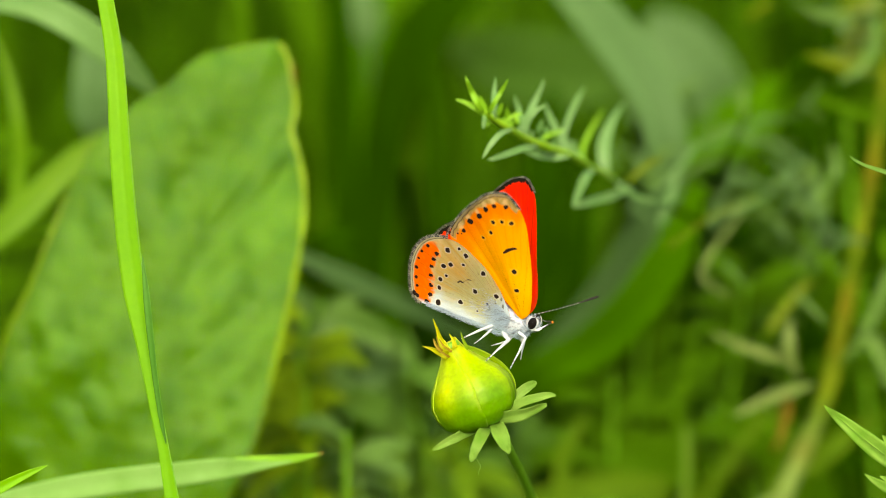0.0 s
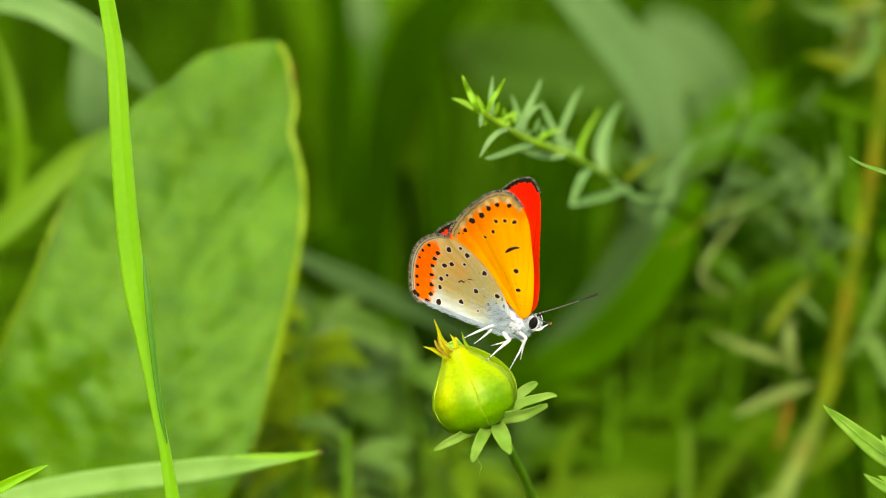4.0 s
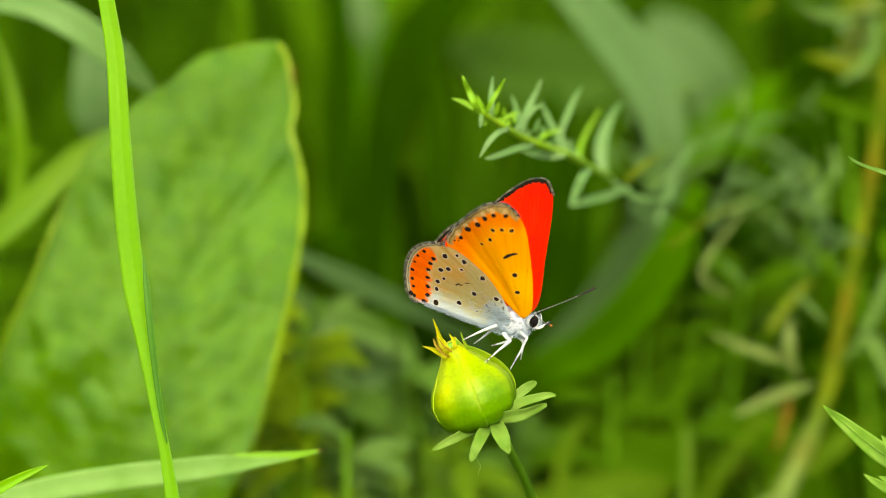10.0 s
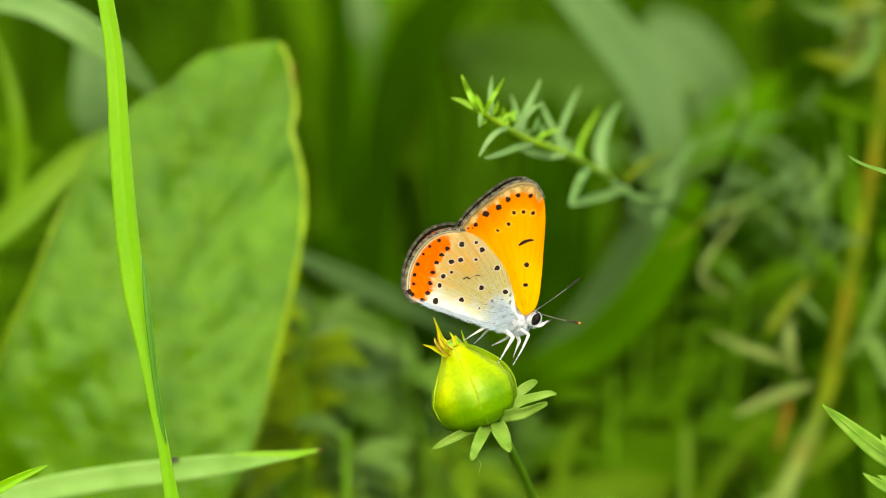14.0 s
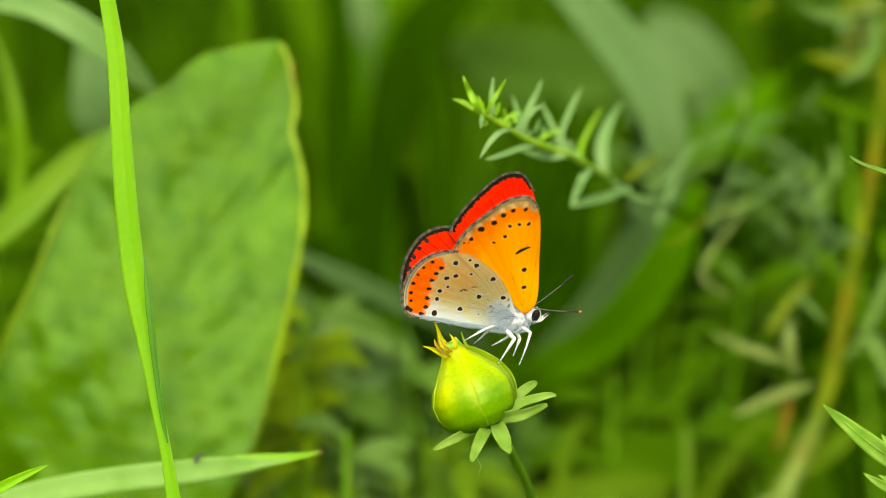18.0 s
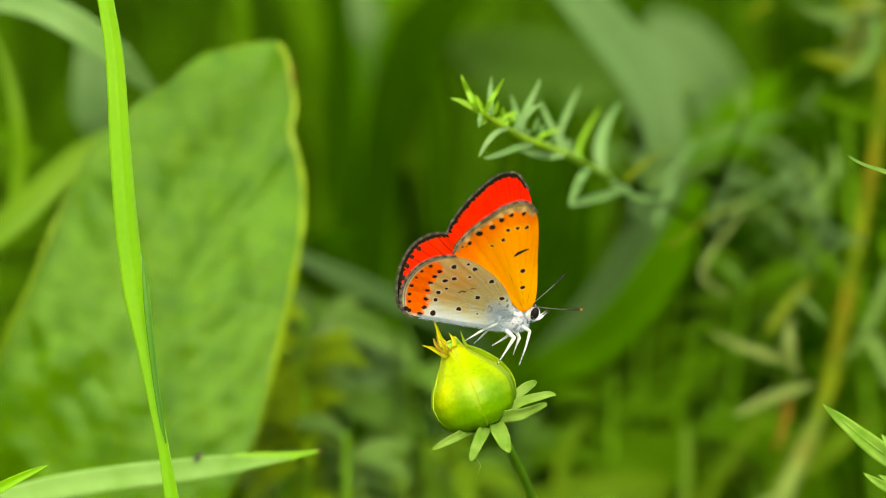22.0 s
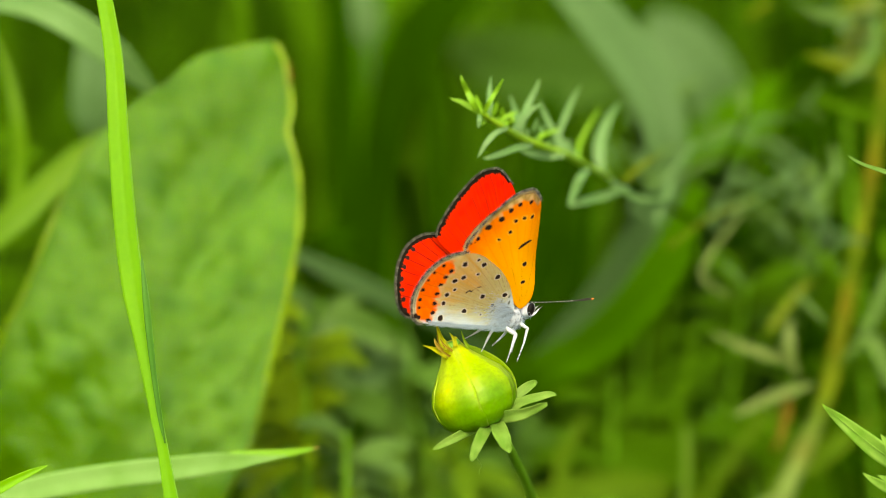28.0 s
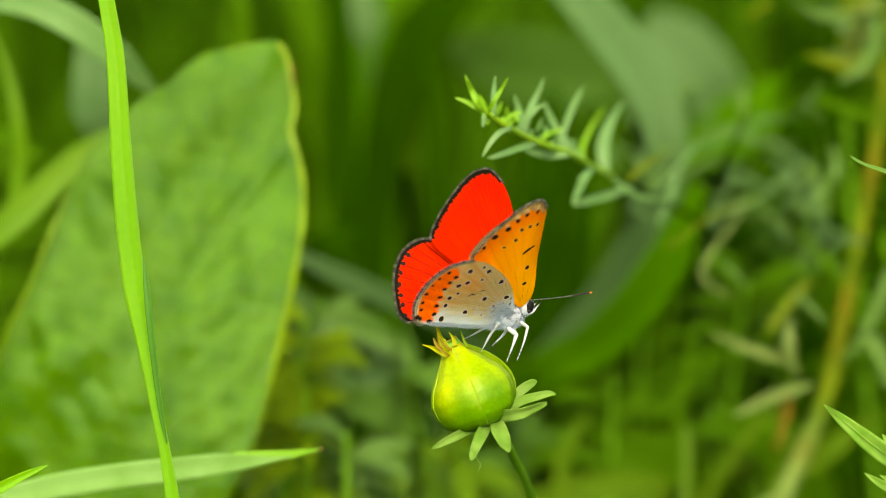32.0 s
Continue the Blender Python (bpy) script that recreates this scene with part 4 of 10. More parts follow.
tall_blade = grass_blade((-0.040, -0.02), [(-50.06, 45.45, 1, 1.05), (-49.13, 40.49, 0, 1.09), (-48, 34.83, 0, 1.17), (-46.79, 26.75, 0, 1.33), (-46.14, 16.24, 0, 1.49), (-45.5, 7.35, 0, 1.62), (-44.77, 0.08, 0, 1.66), (-43.88, -6.38, 0, 1.62), (-42.67, -12.85, 0, 1.29), (-41.54, -19.31, 0, 1.01), (-40.73, -24.16, 0, 0.85), (-39.92, -28.2, 0, 0.81), (-39.11, -33.05, 0, 0.93), (-38.63, -35.88, 0, 1.05), (-37.82, -41.13, 0, 1.21), (-35.88, -53.25, 0, 1.62), (-33.62, -86, 2, 2.11)] + [(-46, -250, 6, 2.4), (-40, -420, 20, 2.0)],
                         M_BLADE, "tall upright bright green grass blade with a fold", 0.22, 0.0, 110)
# turned-under edge, its shade carried by M_FOLD's darker green
part("blade_fold", ribbon("blade_fold", mm([(-42.86, -0.73, -0.5, 0.05), (-42.49, -3.95, -0.9, 0.32), (-42.07, -7.98, -1.1, 0.50), (-41.50, -13.62, -1.1, 0.47), (-40.86, -19.27, -0.9, 0.38), (-40.09, -24.52, -0.7, 0.32), (-39.47, -27.76, -0.5, 0.08)]), M_FOLD, fold=0.3, thick=0.3, segs=40), tall_blade, "turned-under edge with shade put into its green")
for off, m in ((0.90, M_BLADE_PALE),):
    rows = [(-47.98, 34.82, -0.15, 1.17), (-46.77, 26.74, -0.15, 1.33), (-46.12, 16.24, -0.15, 1.49), (-45.48, 7.35, -0.15, 1.62), (-44.75, 0.08, -0.15, 1.66), (-43.86, -6.38, -0.2, 1.62), (-42.65, -12.84, -0.2, 1.29), (-41.51, -19.3, -0.2, 1.01), (-40.71, -24.15, -0.2, 0.85), (-39.9, -28.19, -0.2, 0.81), (-39.09, -33.03, -0.2, 0.93), (-38.61, -35.86, -0.2, 1.05), (-37.8, -41.11, -0.2, 1.21)]
    part("blade_vein", tube(mm([(a + off * s, b, c - 0.22 * abs(off) * s, 0.03) for a, b, c, s in rows]), m, 5, 60, "blade_vein"), tall_blade)
low_blade = grass_blade((-0.075, 0.02), [(-23.48, -32.22, 32.14, 0.09), (-26.12, -32.55, 32.46, 0.39), (-28.76, -32.88, 32.78, 0.79), (-31.44, -33.19, 33.52, 1.27), (-35.50, -33.66, 35.01, 1.67), (-42.64, -34.62, 36.08, 1.89), (-49.81, -35.50, 37.14, 1.95), (-58.92, -37.00, 39.27, 1.96), (-68.12, -39.15, 41.39, 1.87), (-77.60, -41.67, 44.58, 1.80), (-95.34, -47.39, 52.03, 1.73)] + [(-89.34, -95.72, 57.35, 1.60), (-82.96, -265.90, 57.35, 1.60), (-79.77, -446.71, 67.98, 1.70)],
                        M_BLADE_PALE, "arching pale green grass blade with a drying tip", 0.12, 0.0)
part("blade_tip", ribbon("blade_tip", mm([(-19.37, -31.06, 31.82, 0.19), (-20.59, -31.32, 31.82, 0.35), (-24.84, -32.10, 32.89, 0.83), (-27.48, -32.47, 33.31, 1.11), (-30.15, -32.91, 33.84, 1.40), (-31.92, -33.14, 34.06, 1.49), (-32.63, -33.24, 34.16, 1.22)]), M_MIDGREEN, fold=0.12, thick=0.3, segs=30), low_blade, "yellow-green tip")
part("dry_tip", ribbon("dry_tip", mm([(-18.50, -30.89, 31.82, 0.05), (-19.02, -30.97, 31.82, 0.13), (-19.89, -31.18, 31.82, 0.27)]), M_RUST, fold=0.12, thick=0.34, segs=12), low_blade, "brown dry tip")
small_blade = grass_blade((-0.095, -0.02), [(-56.14, -30.72, -3, 0.08), (-58.07, -31.52, -3, 0.4), (-60.47, -32.64, -3, 0.64), (-62.88, -33.93, -3, 0.8), (-67.69, -36.41, -3, 0.88), (-79.52, -44.36, 0, 0.97)] + [(-88, -120, 5, 1.0), (-95, -420, 10, 1.0)],
                          M_BLADE, "short bright green grass blade tip", 0.3)


def small_fly():
    """A tiny two-winged fly that stands on the blade, about 1.6 mm long; its feet are at its origin."""
    th = thing("small_fly", v(-40, -28, 9), "tiny dark fly with clear wings on the grass blade", "fly")
    for name, radii, place in (("fly_thorax", (0.32, 0.24, 0.26), (0.15, 0, 0.62)), ("fly_abdomen", (0.48, 0.22, 0.22), (-0.45, 0, 0.52)), ("fly_head", (0.18, 0.22, 0.20), (0.52, 0, 0.66))):
        part(name, ball(radii, place, None, name, M_FLY, 0, 12, 16)[0], th, "", False)
    for sg in (-1, 1):
        pts = [(0.0002, sg * 0.00015, 0.00085, 0.00008), (-0.0003, sg * 0.00035, 0.00085, 0.00026), (-0.0008, sg * 0.0005, 0.0008, 0.00028), (-0.0012, sg * 0.00055, 0.00075, 0.00008)]
        part("fly_wing", ribbon("fly_wing", pts, M_FLYWING, face=(0, 0, 1), fold=0.0, thick=0.02, segs=14, across=5), th, "clear wing", False)
        for x in (-0.2, 0.12, 0.4):
            pts = [(0.001 * x, sg * 0.0002, 0.0005, 0.00004), (0.001 * (x * 1.4), sg * 0.0005, 0.00055, 0.00003), (0.001 * (x * 1.9), sg * 0.0007, 0.0, 0.00002)]
            part("fly_leg", tube(pts, M_FLY, 5, 10, "fly_leg"), th, "", False)
    return th


fly = small_fly()


def dock_leaf():
    th = thing("dock_leaf", ground_at(-0.075, 0.13), "large oval dock leaf, matt green with a bright wavy rim", "leaf")
    left = catmull([(-29.42, 36.87, 92.0), (-35.04, 35.34, 90.0), (-40.87, 34.23, 91.0), (-44.45, 31.98, 90.0), (-48.01, 28.87, 91.0), (-53.07, 25.94, 92.0), (-57.66, 21.81, 93.0), (-61.23, 17.80, 92.0), (-66.01, 9.54, 92.0), (-69.63, 0.59, 91.0), (-73.30, -8.32, 91.0), (-77.13, -15.81, 92.0), (-80.24, -25.86, 94.0), (-81.73, -36.04, 97.0), (-81.38, -46.45, 101.0), (-78.97, -57.03, 105.0), (-74.45, -65.71, 109.0)], 240)
    right = catmull([(-29.42, 36.87, 92.0), (-28.12, 35.09, 92.0), (-26.97, 32.63, 91.0), (-26.32, 28.81, 90.0), (-25.83, 24.36, 90.0), (-26.56, 20.65, 89.0), (-25.32, 16.67, 88.0), (-24.34, 11.43, 88.0), (-24.34, 5.02, 88.0), (-25.32, -1.87, 88.0), (-26.96, -9.78, 89.0), (-28.99, -18.21, 90.0), (-30.93, -25.69, 91.0), (-33.14, -33.76, 93.0), (-36.34, -40.98, 96.0), (-41.27, -49.50, 101.0), (-49.76, -59.06, 105.0), (-62.48, -65.71, 109.0)], 240)
    mid = catmull([(-29.42, 36.87, 92.0), (-31.05, 31.74, 89.5), (-35.15, 20.95, 91.5), (-39.20, 12.04, 92.5), (-43.18, 2.08, 92.5), (-46.37, -8.86, 92.5), (-49.66, -19.80, 92.5), (-52.85, -29.87, 94.5), (-56.18, -40.11, 97.5), (-60.06, -51.47, 100.5), (-67.68, -65.13, 104.5)], 240)
    n, m = 240, 81
    k = np.linspace(-1, 1, m)
    V_ = np.zeros((n, m, 3))
    t = np.linspace(0, 1, n)
    for j, q in enumerate(k):
        edge = left if q < 0 else right
        a = abs(q)
        P = mid * (1 - a) + edge * a
        along = np.linalg.norm(edge - mid, axis=1)
        # side veins that run up and out, with blistered fields between them
        ph = t * 46 + a * 7.0 + (0.7 if q < 0 else 0)
        P = P.copy()
        body = np.sin(np.pi * np.clip(t, 0.02, 1)) ** 0.5 * np.minimum(1, (1 - a) * 6) * np.minimum(1, along / 22) ** 2 * (1.15 if q < 0 else 0.8)
        P[:, 2] += body * (0.07 * np.sin(t * 150 + a * 9 + 3 * grain(P[:, 0], P[:, 1], 40.0, 63)) * min(1, a * 4) + (0.62 * np.sin(t * 30 + a * 5.0 + (0.7 if q < 0 else 0)) + (0.14 if q < 0 else 0.30) * np.sin(t * 78 + a * 13.0 + (0.7 if q < 0 else 0) + 0.8 * grain(P[:, 0], P[:, 1], 30.0, 64))) * min(1, a * 5) + (0.95 if q < 0 else 0.85) * grain(P[:, 0], P[:, 1], 12.0, 61) + (0.34 if q < 0 else 0.42) * grain(P[:, 0], P[:, 1], 6.0, 62))
        P[:, 2] += 0.9 * a ** 2 * np.sin(t * 21 + (2 if q < 0 else 0)) * np.minimum(1, t * 3) - 2.0 * a * (1 - a) * np.minimum(1, t * 6)
        # the blade leans back to the sky on one side of its rib and rolls away on the other
        P[:, 2] += (0.15 * (P[:, 1] + 15) * a if q > 0 else 5.0 * a ** 2 - 0.22 * (P[:, 1] + 15) * a) * np.minimum(1, t * 2.5)
        V_[:, j] = P
    W = np.array([[v(*p) for p in row] for row in V_])
    back = W + np.array(AY)[None, None] * 0.0004
    n0 = n * m
    g = grid_faces(n, m)
    fs = [tuple(q) for q in g] + [tuple(q[::-1] + n0) for q in g]
    for i in range(n - 1):
        a, b = i * m, (i + 1) * m
        fs += [(a, b, b + n0, a + n0), (b + m - 1, a + m - 1, a + m - 1 + n0, b + m - 1 + n0)]
    part("blade", mesh("blade", np.vstack([W.reshape(-1, 3), back.reshape(-1, 3)]), fs, M_LEAF), th)
    part("midrib", tube([(*v(*p), r) for p, r in zip(mid[4::27] + (0, 0, 0.1), np.linspace(0.0001, 0.0005, 9))], M_LEAF, 8, 60, "midrib"), th, "raised midrib")
    for side in (-1, 1):
        for i0 in range(63, 235, 20):
            pts = [(*(W[int(i0 - a * 28), 40 + side * int(a * 37)] - np.array(AY) * 0.00012), 0.00018 * (1.1 - a)) for a in np.linspace(0, 1, 7)]
            part("side_vein", tube(pts, M_LEAF, 6, 30, "side_vein"), th)
    for c, w in ((left, 0.22), (right, 0.44)):
        pts = [(p[0], p[1], p[2] - 0.4, w * (0.5 + 0.7 * abs(math.sin(i * 1.7)))) for i, p in enumerate(c[5:222:9])]
        part("rim", ribbon("rim", mm(pts), M_RIM, fold=0.0, thick=0.4, segs=120, across=5), th, "bright yellow-green curled rim")
    part("brown_spot", ribbon("brown_spot", mm([(-26.41, 32.83, 88.0, 0.10), (-26.10, 31.44, 87.8, 0.28), (-25.99, 30.05, 87.8, 0.31), (-25.91, 28.50, 88.0, 0.10)]), M_RUSTLEAF, fold=0.0, thick=0.3, segs=14, across=5), th, "small brown withered spot on the rim")
    part("leaf_stalk", tube([(*v(*mid[-1]), 0.0024), (-0.075, 0.06, 0.18, 0.0028), (-0.075, 0.13, -0.01, 0.0032)], M_RIB, 12, 30, "leaf_stalk"), th)
    return th


dock = dock_leaf()


def herb(name, root, label, stem_pts, stem_mat, category="herb", group="", stem_label="", stem_pigment=None):
    """A stalk down to the ground; its leaves are added by leaf()."""
    th = thing(name, ground_at(*root), label, category, group)
    part("stem", tube(mm(stem_pts) + [(root[0], root[1], -0.01, stem_pts[-1][3] * 0.0011)], stem_mat, 12, 90, "stem", stem_pigment), th, stem_label)
    return th


def leaf(th, pts, m, tw, seed):
    """One leaf of a herb: points in millimetres, material, twist."""
    return part("leaf", ribbon("leaf", mm(pts), m, fold=0.3, twist=tw, thick=0.3, segs=18, across=7, wave=0.05, seed=seed), th)


SP, ST = M_SPRIG, M_SPRIG_TIP
sprig = herb("needle_leaved_sprig", (0.115, 0.22), "leaning herb sprig with narrow pointed grey-green leaflets", [(28.88, 12.59, 83.06, 0.48), (34.43, 10.80, 99.80, 0.50), (41.99, 8.38, 124.91, 0.53), (54.10, 3.53, 162.57, 0.66), (71.80, -7.36, 216.97, 0.72)] + [(90.08, -67.56, 219.30, 0.79), (115.47, -230.95, 281.30, 1.04)], M_DEEP, "herb sprig")
leaf(sprig, [(5.45, 20.95, 21.60, 0.28), (4.58, 22.33, 20.25, 0.49), (3.74, 24.03, 20.25, 0.42), (3.13, 25.30, 18.90, 0.28), (2.79, 26.23, 18.90, 0.08)], ST, 20, 0)
leaf(sprig, [(5.30, 20.93, 22.95, 0.28), (4.10, 21.79, 22.95, 0.42), (2.91, 22.47, 22.95, 0.35), (1.88, 22.81, 22.95, 0.21), (1.28, 22.98, 22.95, 0.09)], ST, 0, 1)
leaf(sprig, [(6.30, 20.70, 21.60, 0.21), (7.13, 22.33, 20.25, 0.35), (8.15, 24.03, 20.25, 0.28), (9.14, 25.73, 18.90, 0.08)], ST, 0, 2)
leaf(sprig, [(7.20, 20.15, 24.46, 0.28), (7.20, 22.38, 24.46, 0.49), (7.24, 24.39, 26.56, 0.35), (7.42, 26.54, 26.56, 0.09)], SP, 0, 3)
leaf(sprig, [(5.62, 20.53, 21.60, 0.21), (5.60, 19.78, 20.25, 0.35), (5.52, 19.10, 20.25, 0.28), (5.43, 18.42, 20.25, 0.08)], SP, 0, 4)
leaf(sprig, [(9.94, 18.61, 24.46, 0.28), (8.18, 17.80, 21.60, 0.42), (6.79, 16.39, 20.25, 0.42), (5.94, 15.03, 20.25, 0.28), (5.35, 14.01, 20.25, 0.08)], SP, 0, 5)
leaf(sprig, [(14.08, 16.35, 32.84, 0.28), (11.78, 15.85, 28.65, 0.50), (9.31, 14.91, 26.56, 0.49), (7.20, 14.15, 24.46, 0.35), (6.17, 13.98, 24.46, 0.09)], SP, 0, 6)
leaf(sprig, [(19.62, 15.35, 49.58, 0.30), (17.35, 15.17, 49.58, 0.59), (14.69, 15.60, 51.67, 0.52), (12.23, 16.34, 51.67, 0.09)], SP, 0, 7)
leaf(sprig, [(12.56, 17.92, 41.20, 0.29), (12.56, 20.15, 41.20, 0.59), (13.79, 23.37, 43.30, 0.52), (14.87, 25.62, 43.30, 0.29), (15.41, 27.14, 43.30, 0.09)], SP, 10, 8)
leaf(sprig, [(12.30, 18.36, 41.20, 0.29), (12.01, 20.69, 43.30, 0.44), (11.52, 22.58, 45.39, 0.37), (10.79, 24.74, 45.39, 0.09)], SP, 0, 9)
leaf(sprig, [(10.58, 18.45, 32.84, 0.21), (12.76, 20.64, 32.84, 0.43), (13.82, 21.78, 32.84, 0.36), (15.21, 22.64, 32.84, 0.09)], SP, 0, 10)
leaf(sprig, [(20.45, 15.35, 57.95, 0.31), (19.06, 17.67, 57.95, 0.61), (17.67, 20.45, 57.95, 0.53), (16.74, 22.48, 57.95, 0.38), (16.00, 24.33, 57.95, 0.09)], SP, 0, 11)
leaf(sprig, [(18.77, 16.34, 62.13, 0.31), (19.42, 19.70, 62.13, 0.46), (20.73, 23.07, 64.22, 0.46), (22.04, 25.72, 66.31, 0.31), (22.99, 27.41, 66.31, 0.09)], SP, 0, 12)
leaf(sprig, [(22.99, 14.69, 66.31, 0.31), (21.29, 16.86, 66.31, 0.54), (19.88, 18.46, 66.31, 0.46), (18.46, 20.63, 66.31, 0.09)], SP, 0, 13)
leaf(sprig, [(27.86, 12.68, 78.87, 0.40), (26.89, 15.57, 78.87, 0.95), (27.20, 19.04, 80.96, 1.03), (28.40, 22.06, 83.06, 0.72), (29.79, 24.40, 85.15, 0.40), (31.10, 25.89, 87.24, 0.09)], SP, 15, 14)
leaf(sprig, [(24.36, 13.72, 62.13, 0.31), (22.76, 12.12, 57.95, 0.68), (21.83, 10.09, 57.95, 0.68), (21.09, 8.24, 57.95, 0.45), (20.63, 7.13, 57.95, 0.09)], SP, 0, 15)
leaf(sprig, [(32.58, 11.12, 87.24, 0.32), (28.63, 9.58, 78.87, 0.64), (25.51, 8.73, 74.69, 0.71), (22.90, 7.98, 70.50, 0.55), (21.29, 7.51, 70.50, 0.09)], SP, 0, 16)
leaf(sprig, [(31.37, 11.52, 91.42, 0.24), (34.00, 14.06, 93.52, 0.49), (36.65, 15.92, 95.61, 0.41), (39.15, 16.92, 95.61, 0.09)], M_YELLOW, 0, 17)
leaf(sprig, [(36.55, 10.17, 108.16, 0.15), (40.99, 13.56, 112.35, 0.26), (44.98, 17.84, 116.54, 0.26), (47.06, 20.97, 116.54, 0.07)], SP, 0, 18)
leaf(sprig, [(39.56, 4.31, 120.72, 0.26), (40.39, 7.26, 120.72, 0.67), (41.83, 10.14, 122.81, 0.68), (43.06, 12.84, 124.91, 0.42), (44.11, 14.95, 124.91, 0.07)], SP, 0, 19)
leaf(sprig, [(23.38, 14.35, 70.50, 0.24), (23.12, 17.36, 74.69, 0.39), (24.66, 20.81, 76.78, 0.31), (26.89, 24.28, 78.87, 0.09)], ST, 0, 20)
leaf(sprig, [(14.93, 17.01, 45.39, 0.22), (15.84, 18.26, 45.39, 0.37), (17.27, 18.89, 47.48, 0.30), (18.89, 19.52, 49.58, 0.09)], ST, 0, 21)
leaf(sprig, [(8.74, 19.31, 28.65, 0.21), (9.62, 20.44, 28.65, 0.35), (10.48, 20.87, 28.65, 0.28), (11.60, 21.21, 28.65, 0.09)], ST, 0, 22)
leaf(sprig, [(28.88, 12.40, 83.06, 0.24), (31.81, 10.06, 83.06, 0.48), (36.03, 8.76, 87.24, 0.48), (40.30, 9.23, 91.42, 0.09)], SP, 0, 23)
leaf(sprig, [(49.56, 5.12, 150.01, 0.22), (55.53, 7.72, 154.20, 0.44), (61.59, 10.04, 158.39, 0.39), (66.60, 12.61, 162.57, 0.07)], SP, 0, 24)

part("young_stem", tube(mm([(4.60, 21.55, 21.60, 0.36), (6.69, 20.41, 24.46, 0.46), (9.18, 18.96, 28.65, 0.52), (12.01, 17.75, 37.02, 0.59), (15.84, 16.64, 45.39, 0.59), (19.89, 15.75, 55.85, 0.57), (24.33, 14.17, 70.50, 0.47), (28.88, 12.59, 83.06, 0.48)]), M_SPRIGSTEM, 10, 50, "young_stem"), sprig, "lime green young stem")
# short young leaflets crowd the end of the sprig
leaflets = np.random.RandomState(77)
tip_, low_ = np.array((5.29, 21.14, 22)), np.array((20.91, 15.46, 58))
for i in range(20):
    t = i / 19
    p = tip_ * (1 - t) + low_ * t + (0, 0.9 * math.sin(math.pi * t), 0)
    up = 1 if i % 2 else -0.7
    d = np.array((leaflets.uniform(-0.5, 0.45), up * leaflets.uniform(0.7, 1.0), leaflets.uniform(-0.7, 0.5))) * leaflets.uniform(1.8, 3.6)
    leaf(sprig, [(*p, 0.18), (*(p + d * 0.4), 0.34), (*(p + d * 0.75), 0.24), (*(p + d), 0.04)], ST if t < 0.4 else SP, 0, 40 + i)
side_twig = herb("willow_leaved_shoot", (0.14, 0.04), "narrow leaf of a shoot reaching in, fresh green", [(70.56, 9.15, 8, 0.33), (75.87, 1.74, 10, 0.41), (79.57, -21.56, 12, 0.5), (80.57, -55.25, 15, 0.59)] + [(80, -200, 20, 0.7)], M_STEM, "leaf shoot")
leaf(side_twig, [(71.38, 8.74, 8.00, 0.18), (67.09, 10.44, 7.00, 0.36), (63.65, 11.56, 6.00, 0.31), (61.04, 12.35, 5.00, 0.23), (59.40, 13.17, 5.00, 0.18), (58.66, 13.75, 5.00, 0.04)], M_BLADE_PALE, 40, 0)
right_shoot = herb("lance_leaved_shoot", (0.135, -0.01), "green shoot with lance-shaped leaves", [(69.17, -33.86, 0, 0.41), (70.97, -41.23, 1, 0.48), (72.77, -53.52, 2, 0.55)] + [(90, -150, 5, 0.8)], M_STEM, "leaf shoot")
leaf(right_shoot, [(69.98, -34.02, 0, 0.45), (65.94, -31.27, 0, 1.24), (61.9, -28.36, 0, 1.41), (58.52, -25.71, -1, 1.07), (56.1, -23.7, -1, 0.68), (54.67, -22.59, -2, 0.28), (54.11, -22.03, -2, 0.07)], M_SHOOT, 8, 0)
leaf(right_shoot, [(69.52, -35.65, 2, 0.45), (66.27, -35, 2, 0.8), (63.83, -34.19, 2, 0.74), (61.8, -33.05, 2, 0.45), (60.42, -32.08, 2, 0.07)], M_SHOOT, 0, 1)
leaf(right_shoot, [(68.65, -32.8, -3, 0.45), (65.45, -30, -3, 0.9), (63.44, -27.99, -3, 0.67), (62.24, -26.23, -3, 0.07)], M_SHOOT, 0, 2)
leaf(right_shoot, [(68.65, -35.21, -3, 0.45), (65.45, -33.77, -3, 0.79), (63.44, -32.8, -3, 0.56), (61.84, -32, -3, 0.07)], M_SHOOT, 0, 3)

part("midrib", tube(mm([(69.93, -33.99, -0.3, 0.13), (65.84, -31.23, -0.6, 0.13), (61.78, -28.31, -0.8, 0.11), (58.46, -25.69, -1.4, 0.09), (56.06, -23.68, -1.3, 0.06), (54.82, -22.75, -2.1, 0.04)]), M_SHOOT, 6, 40, "midrib"), right_shoot)

# ---- the plants behind among the grass ----
def stalk_flush(c):
    """Olive yellow, paler near the foot, flushed rust below the joints."""
    x = (c[:, :3] - np.array(v(0, 0, 150))) @ np.array(AZ) * 1000
    col = np.tile((0.050, 0.092, 0.002), (len(c), 1))
    col = lay(col, (0.088, 0.122, 0.004), 0.5 + 0.5 * np.sin(x * 0.42))
    col = lay(col, (0.115, 0.175, 0.034), 1 - smooth01(x, -46, -28))
    for h, k, a in ((15, 6.0, 0.5), (-11, 4.0, 0.5), (-19, 3.0, 0.35), (-40, 2.5, 0.3)):
        col = lay(col, (0.108, 0.068, 0.003), a * np.exp(-((x - h) / k) ** 2))
    return col


